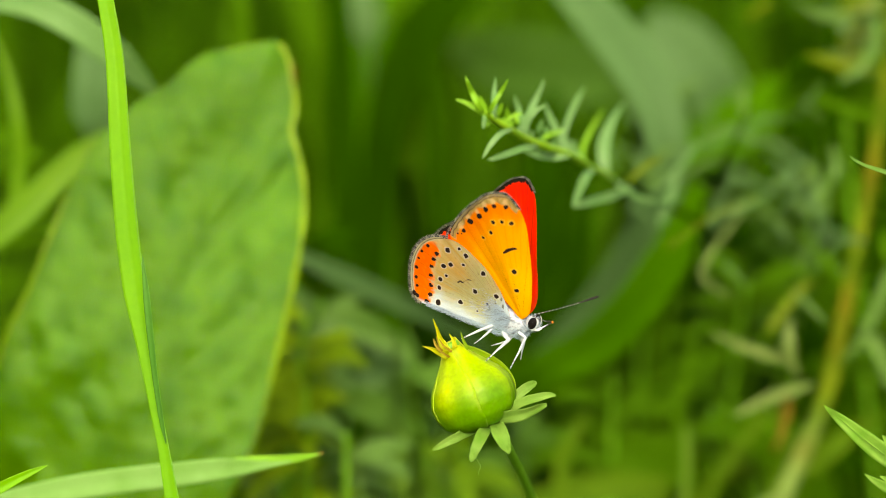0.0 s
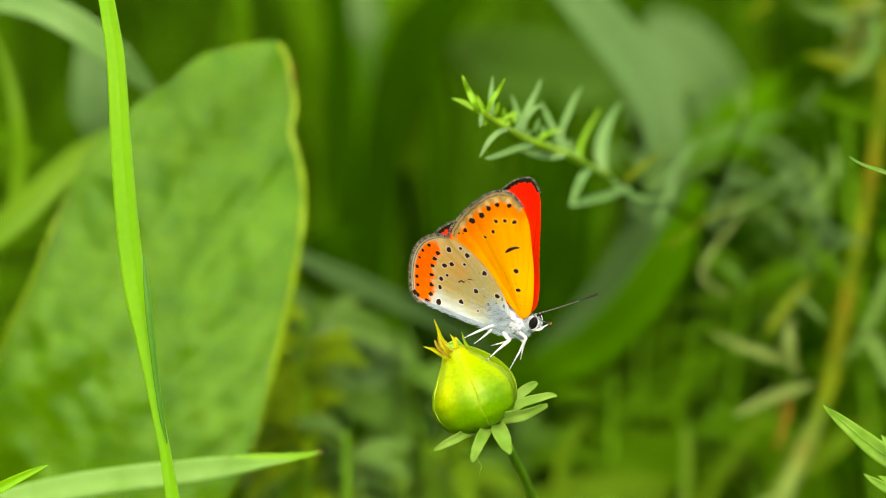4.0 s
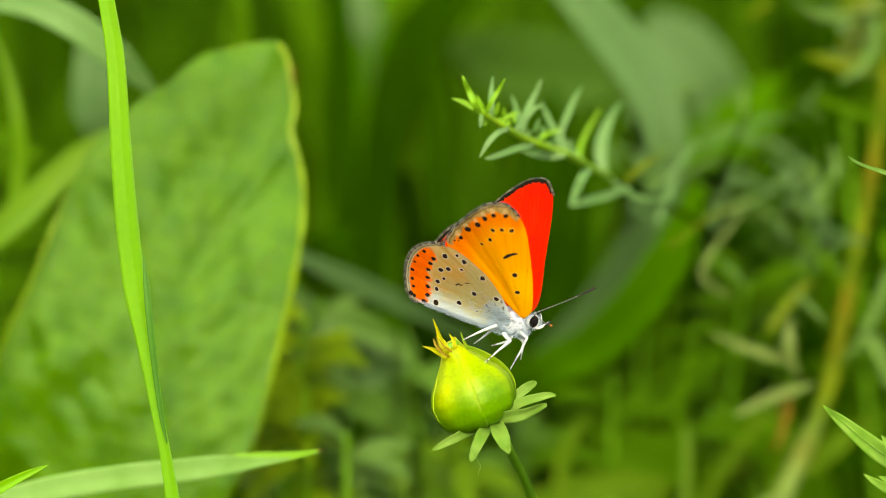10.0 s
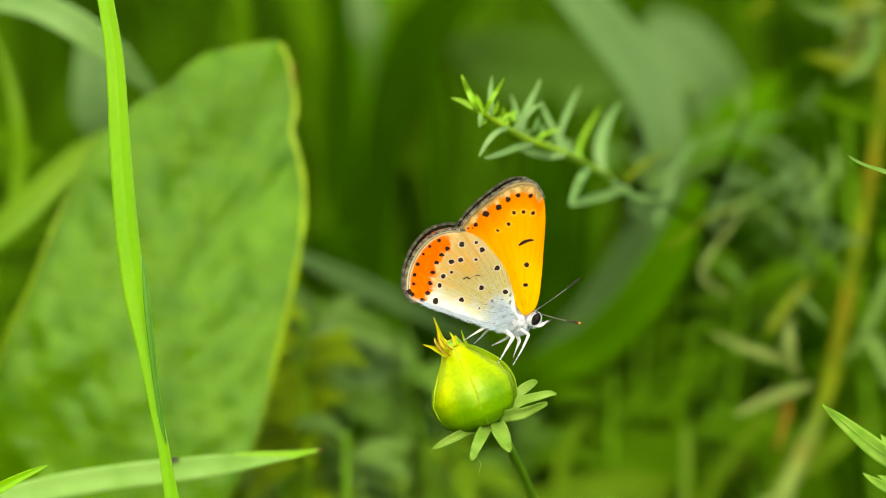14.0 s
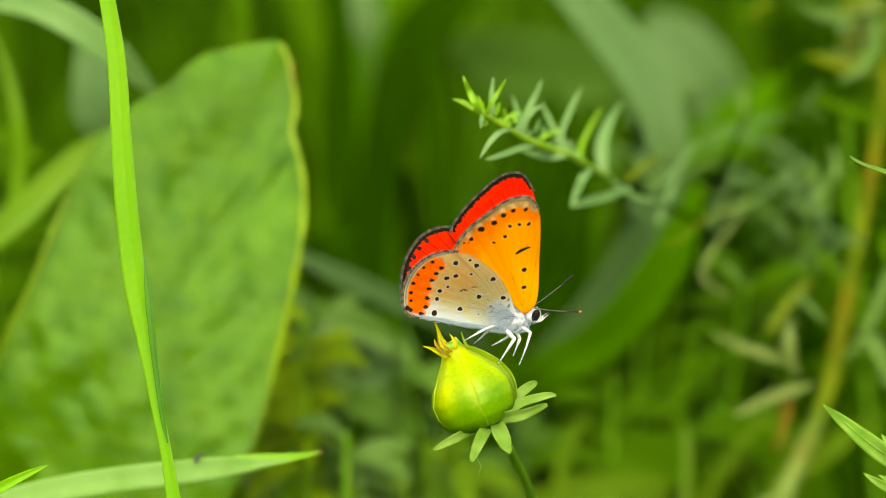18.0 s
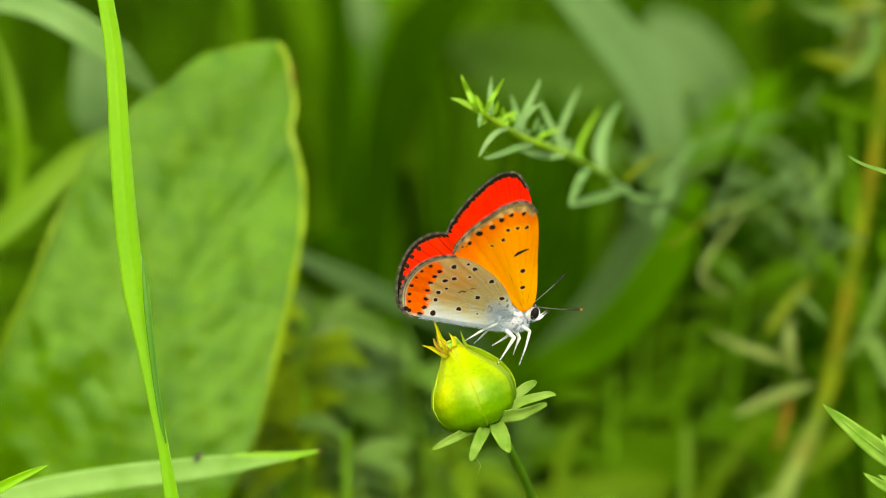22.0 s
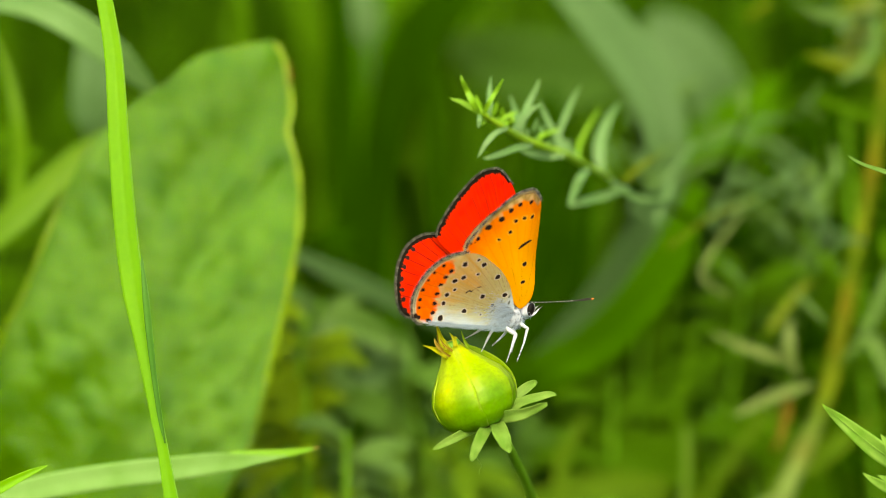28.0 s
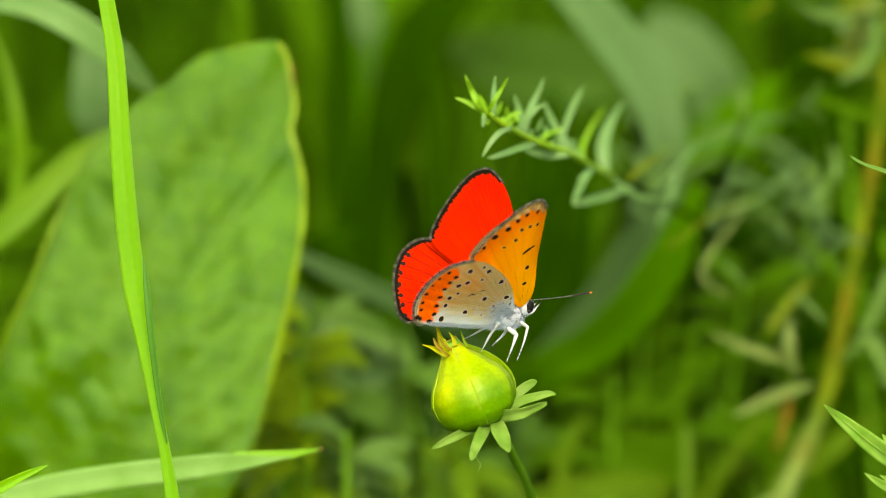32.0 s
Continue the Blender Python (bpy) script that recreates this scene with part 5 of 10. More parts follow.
woody = herb("yellow_stalked_weed", (0.10, 0.32), "weed with a thick yellowish stalk flushed rust, and pale narrow leaves", [(89.89, 56.58, 159, 1.02), (89.33, 43.03, 159, 1.16), (87.54, 29.37, 157, 1.30), (84.61, 13.54, 154, 1.44), (81.18, -2.12, 152, 1.58), (77.89, -17.67, 150, 1.71), (75.06, -28.67, 148, 1.78), (70.7, -38.5, 146, 1.84), (66.05, -48.25, 144, 1.91), (60.23, -61.66, 146, 1.99)] + [(70, -140, 140, 2.8), (88, -250, 200, 3.0)], M_STALK, "weed", "", "yellowish stalk flushed with rust", stalk_flush)
leaf(woody, [(66.70, -21.55, 136.0, 0.36), (63.22, -20.60, 134.0, 0.94), (57.60, -18.71, 132.0, 0.94), (53.21, -16.85, 131.0, 0.59), (50.97, -15.95, 130.0, 0.12)], M_PALE_MID, 0, 0)
leaf(woody, [(68.07, -24.17, 134.0, 0.36), (66.20, -21.39, 132.0, 1.06), (65.65, -18.13, 131.0, 1.18), (65.99, -14.94, 132.0, 0.59), (66.41, -12.79, 132.0, 0.12)], M_PALE_MID, 0, 1)
leaf(woody, [(71.30, -25.97, 138.0, 0.36), (67.24, -26.96, 136.0, 0.95), (62.13, -28.48, 134.0, 1.01), (57.72, -30.58, 133.0, 0.65), (55.46, -31.92, 132.0, 0.12)], M_PALE_MID, 0, 2)
leaf(woody, [(57.82, 7.80, 136.0, 0.21), (54.15, 3.35, 135.0, 0.41), (51.03, -0.97, 133.0, 0.46), (49.33, -4.19, 132.0, 0.46), (50.30, -6.55, 132.0, 0.46), (55.45, -9.61, 134.0, 0.16)], M_PALE_MID, 0, 3)
leaf(woody, [(62.60, -16.19, 138.0, 0.39), (63.91, -14.02, 138.0, 0.95), (66.20, -10.78, 139.0, 0.95), (69.38, -7.53, 140.0, 0.72), (71.56, -5.89, 140.0, 0.16)], M_YELLOW, 0, 4)
leaf(woody, [(85.17, 25.29, 154.0, 0.49), (79.85, 27.43, 152.0, 0.98), (75.66, 29.00, 150.0, 0.81), (71.78, 30.66, 150.0, 0.16)], M_WEED, 0, 5)
leaf(woody, [(86.04, 36.06, 156.0, 0.49), (80.14, 36.15, 154.0, 1.14), (75.52, 37.53, 153.0, 0.98), (71.48, 38.25, 152.0, 0.16)], M_YELLOW, 0, 6)
leaf(woody, [(87.17, 42.79, 156.0, 0.30), (85.82, 44.63, 151.0, 1.01), (84.25, 38.86, 148.0, 1.10), (80.64, 34.85, 146.0, 0.90), (76.77, 32.10, 146.0, 0.15)], M_PALE_NEAR, 0, 7)
leaf(woody, [(88.29, 46.17, 156.0, 0.30), (80.14, 46.00, 154.0, 0.81), (74.41, 46.48, 153.0, 0.71), (68.69, 49.18, 152.0, 0.15)], M_PALE_NEAR, 0, 8)
leaf(woody, [(79.70, -8.79, 151.0, 0.48), (76.22, -3.22, 150.0, 0.98), (72.89, 0.11, 150.0, 0.98), (70.11, 4.56, 150.0, 0.25)], M_WEED, 0, 9)
leaf(woody, [(72.12, 8.77, 136.0, 0.48), (74.00, 13.05, 134.0, 1.11), (75.08, 16.29, 134.0, 0.94), (74.00, 20.06, 134.0, 0.16)], M_PALE_NEAR, 0, 10)
leaf(woody, [(74.28, 6.60, 136.0, 0.48), (72.39, 8.73, 134.0, 1.42), (71.31, 11.98, 134.0, 1.26), (70.77, 15.21, 134.0, 0.24)], M_PALE_NEAR, 0, 11)
leaf(woody, [(66.95, -32.49, 138.0, 0.24), (66.41, -28.15, 138.0, 0.64), (65.33, -34.67, 138.0, 0.71), (63.69, -39.02, 138.0, 0.12)], M_RUSTLEAF, 0, 12)
leaf(woody, [(81.19, -17.54, 146.0, 0.30), (83.94, -13.13, 146.0, 1.00), (86.48, -6.51, 146.0, 1.10), (90.01, 0.11, 146.0, 0.20)], M_PALE_NEAR, 0, 13)
leaf(woody, [(77.58, -21.87, 144.0, 0.30), (82.78, -17.41, 142.0, 1.19), (87.16, -26.16, 142.0, 1.19), (91.53, -30.55, 142.0, 0.20)], M_PALE_NEAR, 0, 14)
# its head: small pale leaves crowding up the stalk
head = np.random.RandomState(631)
for i in range(26):
    n = head.uniform(150, 185)
    c = (400 + n) / 400
    p = np.array((c * (63.5 - head.gamma(1.6, 2.6)), c * (36.5 - abs(head.normal(0, 6.0))), n))
    an = radians(head.choice((150, 185, 215, 250, 100)) + head.normal(0, 14))
    ln = head.uniform(2.6, 5.5) * c
    d = np.array((math.cos(an) * ln, math.sin(an) * ln, head.uniform(-4, 4)))
    leaf(woody, [(*p, 0.25), (*(p + d * 0.35 + (0, 0.3, 0)), 0.72), (*(p + d * 0.7), 0.60), (*(p + d), 0.06)], (M_PALE_MID, M_YELLOW, M_BLUEGREY)[i % 3], 0, 30 + i)
feather = herb("feathery_weed", (0.085, 0.36), "grey-green feathery weed among the grass", [(58.13, 26.72, 127.00, 0.29), (56.34, 22.60, 130.20, 0.34), (54.09, 16.46, 139.80, 0.39), (52.02, 9.04, 152.60, 0.45), (51.81, -4.53, 175.00, 0.53), (52.86, -24.40, 207.00, 0.61), (55.04, -58.09, 255.00, 0.72)] + [(79.00, -180.57, 311.00, 1.35)], M_DEEP, "weed")
leaf(feather, [(59.91, 24.03, 163.80, 0.23), (55.02, 23.81, 163.80, 0.43), (51.94, 21.76, 163.80, 0.10)], M_PALE_NEAR, 0, 0)
leaf(feather, [(58.77, 22.90, 163.80, 0.23), (51.60, 20.96, 163.80, 0.47), (46.25, 17.20, 163.80, 0.10)], M_BLUEGREY, 0, 1)
leaf(feather, [(58.28, 19.69, 170.20, 0.24), (52.18, 17.16, 170.20, 0.47), (47.92, 12.78, 170.20, 0.10)], M_PALE_NEAR, 0, 2)
leaf(feather, [(59.91, 24.03, 163.80, 0.23), (64.12, 26.08, 163.80, 0.43), (70.16, 26.31, 163.80, 0.10)], M_BLUEGREY, 0, 3)
leaf(feather, [(59.44, 22.00, 170.20, 0.24), (65.43, 22.35, 170.20, 0.47), (73.26, 20.85, 170.20, 0.10)], M_PALE_NEAR, 0, 4)
leaf(feather, [(57.78, 16.42, 176.60, 0.24), (63.84, 14.45, 176.60, 0.48), (71.76, 10.60, 176.60, 0.10)], M_BLUEGREY, 0, 5)
leaf(feather, [(56.06, 11.89, 183.00, 0.24), (60.42, 9.31, 183.00, 0.43), (66.66, 4.83, 183.00, 0.10)], M_PALE_NEAR, 0, 6)
leaf(feather, [(64.05, 23.16, 170.20, 0.24), (68.89, 20.62, 170.20, 0.47), (75.57, 16.24, 170.20, 0.10)], M_BLUEGREY, 0, 7)
leaf(feather, [(59.91, 27.45, 163.80, 0.23), (60.14, 31.21, 163.80, 0.38), (62.19, 33.15, 163.80, 0.10)], M_PALE_NEAR, 0, 8)
leaf(feather, [(69.42, 16.42, 176.60, 0.24), (71.99, 12.69, 176.60, 0.43), (76.42, 7.11, 176.60, 0.10)], M_BLUEGREY, 0, 9)
leaf(feather, [(60.11, 12.93, 176.60, 0.24), (66.16, 8.04, 176.60, 0.52), (74.08, 1.28, 176.60, 0.10)], M_PALE_NEAR, 0, 10)
leaf(feather, [(73.44, 16.91, 154.2, 0.20), (73.78, 13.21, 154.2, 0.80), (75.91, 7.73, 154.2, 0.08)], M_PALE_NEAR, 0, 11)
leaf(feather, [(73.44, 5.72, 154.2, 0.20), (70.43, 8.73, 154.2, 0.68), (69.18, 9.97, 154.2, 0.08)], M_PALE_NEAR, 0, 12)
leaf(feather, [(40.88, 0.10, 111.00, 0.22), (48.57, 5.68, 111.00, 0.26), (57.91, 9.60, 111.00, 0.08)], M_YELLOW, 0, 13)
# many fine needles along its sprays
needles = np.random.RandomState(505)
for i in range(44):
    n = needles.uniform(118, 200)
    c = (400 + n) / 400
    x, u = c * needles.uniform(24, 56), 0.0
    u = c * (14 - 0.30 * (x / c - 24) + needles.normal(0, 5.5))
    an = radians(needles.choice((35, 60, 115, 150, -40)) + needles.normal(0, 16))
    ln = needles.uniform(3.5, 7.5) * c
    d = np.array((math.cos(an) * ln, math.sin(an) * ln, needles.uniform(-6, 6)))
    p = np.array((x, u, n))
    leaf(feather, [(*p, 0.18), (*(p + d * 0.35 + (0, 0.4, 0)), 0.42), (*(p + d * 0.7 + (0, 0.4, 0)), 0.34), (*(p + d), 0.05)], M_BLUEGREY if i % 3 else M_PALE_NEAR, 0, 60 + i)


def wide_blade(root, pts, material, label, twist=0.0, fold=0.2, name="broad_grass_blade"):
    th = thing(name, ground_at(*root), label, "grass blade", "broad blades behind")
    line = [tuple(q) for q in catmull(mm(pts), 5 * len(pts))]
    a, b = np.array(line[-1]), np.array((root[0], root[1], -0.01, 0.002))
    d = (a - np.array(line[-2])) * 3
    line += [tuple(a * (1 - t) + b * t + d * 4 * t * (1 - t) ** 3 * (1, 1, 1, 0)) for t in (0.02, 0.05, 0.1, 0.17, 0.26, 0.38, 0.52, 0.68, 0.84, 1.0)]
    part("blade", ribbon("blade", line, material, fold=fold, twist=twist, thick=0.4, segs=80, across=9), th)
    part("midrib", tube([(*(Vector(q[:3]) - AY * 0.0002), q[3] * 0.07) for q in line], material, 6, 40, "midrib"), th)
    return th


wide_blade((0.02, 0.44), [(20.98, 63.29, 190, 2.86), (26.71, 54.48, 185, 3.97), (32.93, 46.99, 180, 4.87), (39.03, 38.45, 175, 5.21), (44.03, 29, 172, 4.81), (45.76, 18.6, 172, 4.26), (44.49, 8.29, 178, 4.11), (39.78, -1.07, 186, 4.17), (33.23, -11.92, 196, 4.24), (26.4, -20.66, 205, 4.10), (18.29, -31.19, 220, 4.01), (8.53, -46.42, 240, 3.93)], M_BLUEGREY, "broad bluish grass blade arching over among the grass", (0, 10, 0, -20, -10))
wide_blade((0.04, 0.50), [(52.05, 12.67, 165, 2.28), (49.46, 4.7, 168, 3.9), (44.6, -4.51, 172, 4.62), (38.07, -13.9, 178, 4.9), (30.31, -21.19, 186, 4.74), (21.16, -26.32, 195, 4.33), (9.44, -37.15, 215, 4.22)], M_VIVID, "broad vivid green green grass blade bending down")
wide_blade((-0.16, 0.30), [(-96.31, 40.87, 105.0, 1.22), (-87.79, 44.27, 103.0, 1.83), (-79.35, 44.82, 101.0, 2.27), (-71.98, 43.23, 99.0, 2.57), (-64.92, 39.60, 99.0, 2.73), (-59.11, 35.30, 101.0, 2.58), (-55.50, 31.69, 105.0, 1.84), (-52.34, 28.32, 109.0, 0.61)] [::-1] + [(-99.65, -39.97, 135.0, 2.36), (-125.17, -206.64, 205.0, 2.34)], M_BLUEPALE, "pale grass blade arching across behind the leaf", 10, 0.15)
wide_blade((-0.14, 0.26), [(-63.36, 21.97, 128.0, 0.55), (-68.56, 17.67, 127.0, 1.99), (-73.75, 12.32, 126.0, 2.53), (-78.90, 7.00, 125.0, 2.70), (-85.28, 1.70, 125.0, 2.70), (-94.30, -6.30, 128.0, 2.35)] + [(-96.32, -115.16, 113.0, 2.67)], M_LEFTBLADE, "yellow-green broad leaf slanting up behind", 0, 0.2, "broad_leaf")
wide_blade((-0.12, 0.42), [(-84.54, 40.56, 127.0, 0.33), (-81.87, 33.11, 127.0, 0.89), (-80.07, 24.59, 127.0, 1.22), (-80.04, 16.14, 129.0, 1.33), (-81.96, 6.54, 131.0, 1.34), (-87.22, -4.23, 137.0, 1.24)], M_LEFTBLADE, "curved bright yellow-green grass blade among the grass")
wide_blade((-0.06, 0.45), [(-41.78, 59.47, 165.0, 1.83), (-41.09, 50.34, 165.0, 2.05), (-40.55, 43.64, 167.0, 2.06), (-40.00, 34.60, 169.0, 2.07), (-39.96, 16.38, 175.0, 2.09)], M_WEED, "upright grass blade behind the dock leaf")
wide_blade((-0.10, 0.48), [(-73.64, 44.25, 175.0, 1.39), (-71.66, 36.00, 173.0, 3.94), (-71.66, 29.05, 173.0, 4.40), (-70.16, 23.35, 175.0, 3.48), (-70.20, 4.84, 185.0, 2.36)], M_BLUEGREY, "grey-green leaf behind the grass", 0, 0.2, "broad_leaf")
wide_blade((-0.03, 0.50), [(-31.73, 0.11, 153.0, 0.53), (-25.11, -3.03, 155.0, 1.60), (-17.39, -6.67, 159.0, 2.02), (-9.58, -10.62, 165.0, 2.04), (-1.63, -14.75, 175.0, 1.52), (9.08, -21.38, 191.0, 1.14)], M_BLUEGREY, "pale grass blade lying across behind the bud")
wide_blade((-0.02, 0.52), [(-20.44, -13.22, 150, 0.89), (-16, -17.67, 150, 2.22), (-9.37, -22.19, 152, 2.23), (-20.82, -29.3, 160, 2.26)], M_SPRIG, "bent weed leaf behind the bud", 0, 0.2, "broad_leaf")
wide_blade((0.00, 0.46), [(-29.33, -26.56, 150, 0.89), (-22.58, -28.67, 148, 2.66), (-15.91, -30.28, 147, 3.32), (-10.37, -32.43, 146, 2.65), (-5.98, -36.42, 148, 1.11)], M_PALE, "pale weed leaf behind the bud", 0, 0.2, "broad_leaf")
wide_blade((0.03, 0.62), [(-26.02, -55.01, 300, 1.41), (-14.71, -53.6, 300, 6.51), (-1.98, -55.72, 300, 7.64), (10.82, -58.25, 305, 6.27), (22.38, -64.4, 310, 2.87)], M_LOWPALE, "low pale leaf near the ground", 0, 0.2, "broad_leaf")
wide_blade((0.07, 0.62), [(27.72, -60.67, 300, 1.41), (41.86, -57.13, 300, 7.07), (56, -57.84, 300, 7.92), (70.64, -62.52, 305, 5.7)], M_LOWPALE, "low pale green leaf near the ground", 0, 0.2, "broad_leaf")
wide_blade((0.06, 0.52), [(49.00, -15.44, 150.00, 0.34), (48.06, -24.42, 152.00, 0.78), (46.73, -35.83, 156.00, 1.12), (46.50, -47.40, 160.00, 1.13)], M_WEED, "upright green weed blade among the grass")
wide_blade((-0.02, 0.95), [(-33.03, 73.89, 330, 1.47), (-25.66, 66.51, 330, 5.9), (-21.24, 57.66, 330, 6.78), (-19.9, 49.15, 335, 4.45), (-19.42, 33.26, 345, 3.01)], M_PALE, "far pale leaf among the grass", 0, 0.2, "broad_leaf")
wide_blade((0.04, 0.95), [(0.88, 54.71, 330, 1.77), (14.06, 48.48, 325, 8.79), (28.51, 45.24, 320, 10.18), (43.05, 43.78, 320, 7.27), (52.14, 39.69, 325, 2.93)], M_MID, "far pale leaf lying level among the grass", 0, 0.2, "broad_leaf")
wide_blade((0.12, 0.98), [(54, 60.61, 330, 2.95), (61, 53.09, 328, 8.0), (69, 44.27, 328, 8.0), (73, 35.64, 332, 7.39)], M_BLUEGREY, "far broad leaf among the grass", 0, 0.2, "broad_leaf")
wide_blade((-0.015, 0.86), [(-19.02, 73.89, 330, 2.65), (-17.99, 53.24, 330, 5.01), (-17.15, 29.72, 332, 5.62), (-16.65, 3.12, 336, 5.06), (-15.93, -29.91, 344, 3.91)], M_VIVID, "upright green blade far behind")
wide_blade((-0.03, 0.44), [(-25.24, -16.45, 112, 0.41), (-21.62, -13.86, 112, 1.65), (-17.03, -12.36, 114, 1.87), (-12.4, -13.97, 116, 1.46), (-8.79, -16.64, 118, 0.42)], M_PALE_NEAR, "small bent weed leaf behind the bud", 0, 0.2, "broad_leaf")
wide_blade((0.05, 0.60), [(21.33, -44.12, 200, 1.21), (31.03, -42.3, 200, 4.36), (42.08, -43.9, 202, 5.11), (54.6, -47.87, 206, 4.41), (63.59, -53.11, 210, 2.22)], M_WEED, "low lit leaf lying over among the grass", 0, 0.2, "broad_leaf")
wide_blade((0.08, 0.55), [(51.97, -38.62, 190, 0.95), (60.31, -37.55, 190, 3.1), (67.69, -41.98, 192, 3.59), (71.76, -50.45, 196, 2.17)], M_WEED, "low green leaf bending over", 0, 0.2, "broad_leaf")
wide_blade((0.05, 0.50), [(12.0, -57.0, 175, 1.0), (21.0, -51.5, 175, 2.6), (33.0, -49.0, 176, 3.0), (45.0, -49.8, 177, 2.8), (55.5, -54.5, 180, 2.2)], M_LOWLEAF, "low pale leaf lying over near the ground", 0, 0.2, "broad_leaf")
wide_blade((0.05, 0.46), [(48.0, -33.5, 165, 0.3), (48.8, -38.0, 165, 1.0), (49.2, -43.0, 166, 1.1), (48.6, -52.0, 168, 0.9)], M_LOWPALE, "pale narrow grass blade near the ground")
wide_blade((0.06, 0.47), [(68.0, -31.0, 175, 0.3), (63.5, -37.5, 175, 1.0), (58.5, -44.0, 176, 1.2), (54.0, -52.0, 178, 1.0)], M_LOWLEAF, "pale grass blade slanting over near the ground")
wide_blade((0.04, 0.46), [(29.5, -33.0, 170, 0.3), (26.0, -39.0, 170, 1.3), (24.0, -44.0, 171, 1.5), (24.5, -54.0, 172, 1.0)], M_LOWLEAF, "low green weed leaf among the grass", 0, 0.2, "broad_leaf")
wide_blade((0.09, 0.45), [(88.0, -34.0, 170, 0.6), (79.0, -40.5, 170, 2.4), (71.0, -46.0, 172, 2.6), (66.0, -55.0, 174, 1.6)], M_LOWLEAF, "low green leaf behind the yellow stalk", 0, 0.2, "broad_leaf")
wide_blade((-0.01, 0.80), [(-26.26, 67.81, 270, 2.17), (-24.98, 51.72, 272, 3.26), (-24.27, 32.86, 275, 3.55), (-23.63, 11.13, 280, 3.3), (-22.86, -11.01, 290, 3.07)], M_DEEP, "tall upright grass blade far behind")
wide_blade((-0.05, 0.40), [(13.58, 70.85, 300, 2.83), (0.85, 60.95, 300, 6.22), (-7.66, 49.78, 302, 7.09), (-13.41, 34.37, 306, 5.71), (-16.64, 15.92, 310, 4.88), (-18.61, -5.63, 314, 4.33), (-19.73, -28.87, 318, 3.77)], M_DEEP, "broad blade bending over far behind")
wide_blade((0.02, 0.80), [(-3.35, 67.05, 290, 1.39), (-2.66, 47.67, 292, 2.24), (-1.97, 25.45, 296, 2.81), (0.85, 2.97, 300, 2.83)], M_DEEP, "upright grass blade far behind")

wide_blade((-0.02, 0.90), [(-20.5, 66.0, 300, 2.4), (-19.6, 60.0, 300, 3.3), (-19.0, 54.0, 301, 3.0), (-18.6, 49.5, 303, 0.8), (-18.0, 38.0, 308, 0.4)], M_BLUEGREY, "pale bluish leaf hanging far behind", 0, 0.2, "broad_leaf")
wide_blade((0.13, 0.95), [(90.00, 44.00, 330.0, 1.60), (83.00, 38.00, 330.0, 6.00), (76.00, 32.00, 331.0, 7.60), (68.00, 27.00, 333.0, 6.40), (62.00, 20.00, 336.0, 2.40)], M_VIVID, "broad fresh green leaf slanting far behind", 0, 0.2, "broad_leaf")
# two added blades fill a shaded gap; its shade is their dark colour
wide_blade((0.03, 0.82), [(27.0, 40.0, 290, 1.0), (25.5, 28.0, 290, 4.2), (24.0, 10.0, 292, 5.2), (23.0, -14.0, 296, 4.6), (22.5, -30.0, 300, 3.4)], M_DEEP, "added far grass blade, a gap's shade put into its green")
wide_blade((0.05, 0.83), [(36.0, 22.0, 292, 0.8), (34.5, 10.0, 292, 3.4), (33.0, -8.0, 294, 4.0), (32.0, -30.0, 298, 3.2)], M_DEEP, "added far grass blade, a gap's shade put into its green")
wide_blade((0.10, 0.70), [(84.0, 12.0, 260, 2.0), (82.0, 5.0, 260, 6.5), (80.0, -4.0, 262, 8.0), (79.0, -13.0, 264, 7.0), (79.0, -22.0, 268, 3.5)], M_MID, "soft broad green leaf behind the weeds", 0, 0.2, "broad_leaf")
far_up = np.random.RandomState(211)
for i in range(6):
    x0 = -38.0 + i * 8.4 + far_up.uniform(-2, 2)
    lean = far_up.uniform(-5, 5)
    wide_blade((0.0012 * x0, 0.93), [(x0 - lean, 90.0, 335, 3.6), (x0 - 0.3 * lean, 70.0, 335, 3.8), (x0 + lean, 54.0, 337, 2.6), (x0 + 1.6 * lean, 40.0, 340, 0.7), (x0 + 1.2 * lean, 2.0, 346, 0.5)], M_WEED, "fresh green blade tip far behind")
wide_blade((0.00, 0.92), [(-2.0, 66.0, 310, 3.5), (-4.5, 57.0, 310, 6.2), (-6.5, 47.0, 311, 6.6), (-8.0, 37.0, 314, 4.8), (-9.0, 20.0, 318, 3.0)], M_WEED, "fresh green leaf standing far behind", 0, 0.2, "broad_leaf")
wide_blade((-0.03, 0.88), [(-26.5, 30.0, 310, 2.0), (-25.6, 14.0, 310, 3.2), (-25.0, -2.0, 312, 3.4), (-24.4, -20.0, 316, 2.6)], M_VIVID, "upright green blade among the far grass")

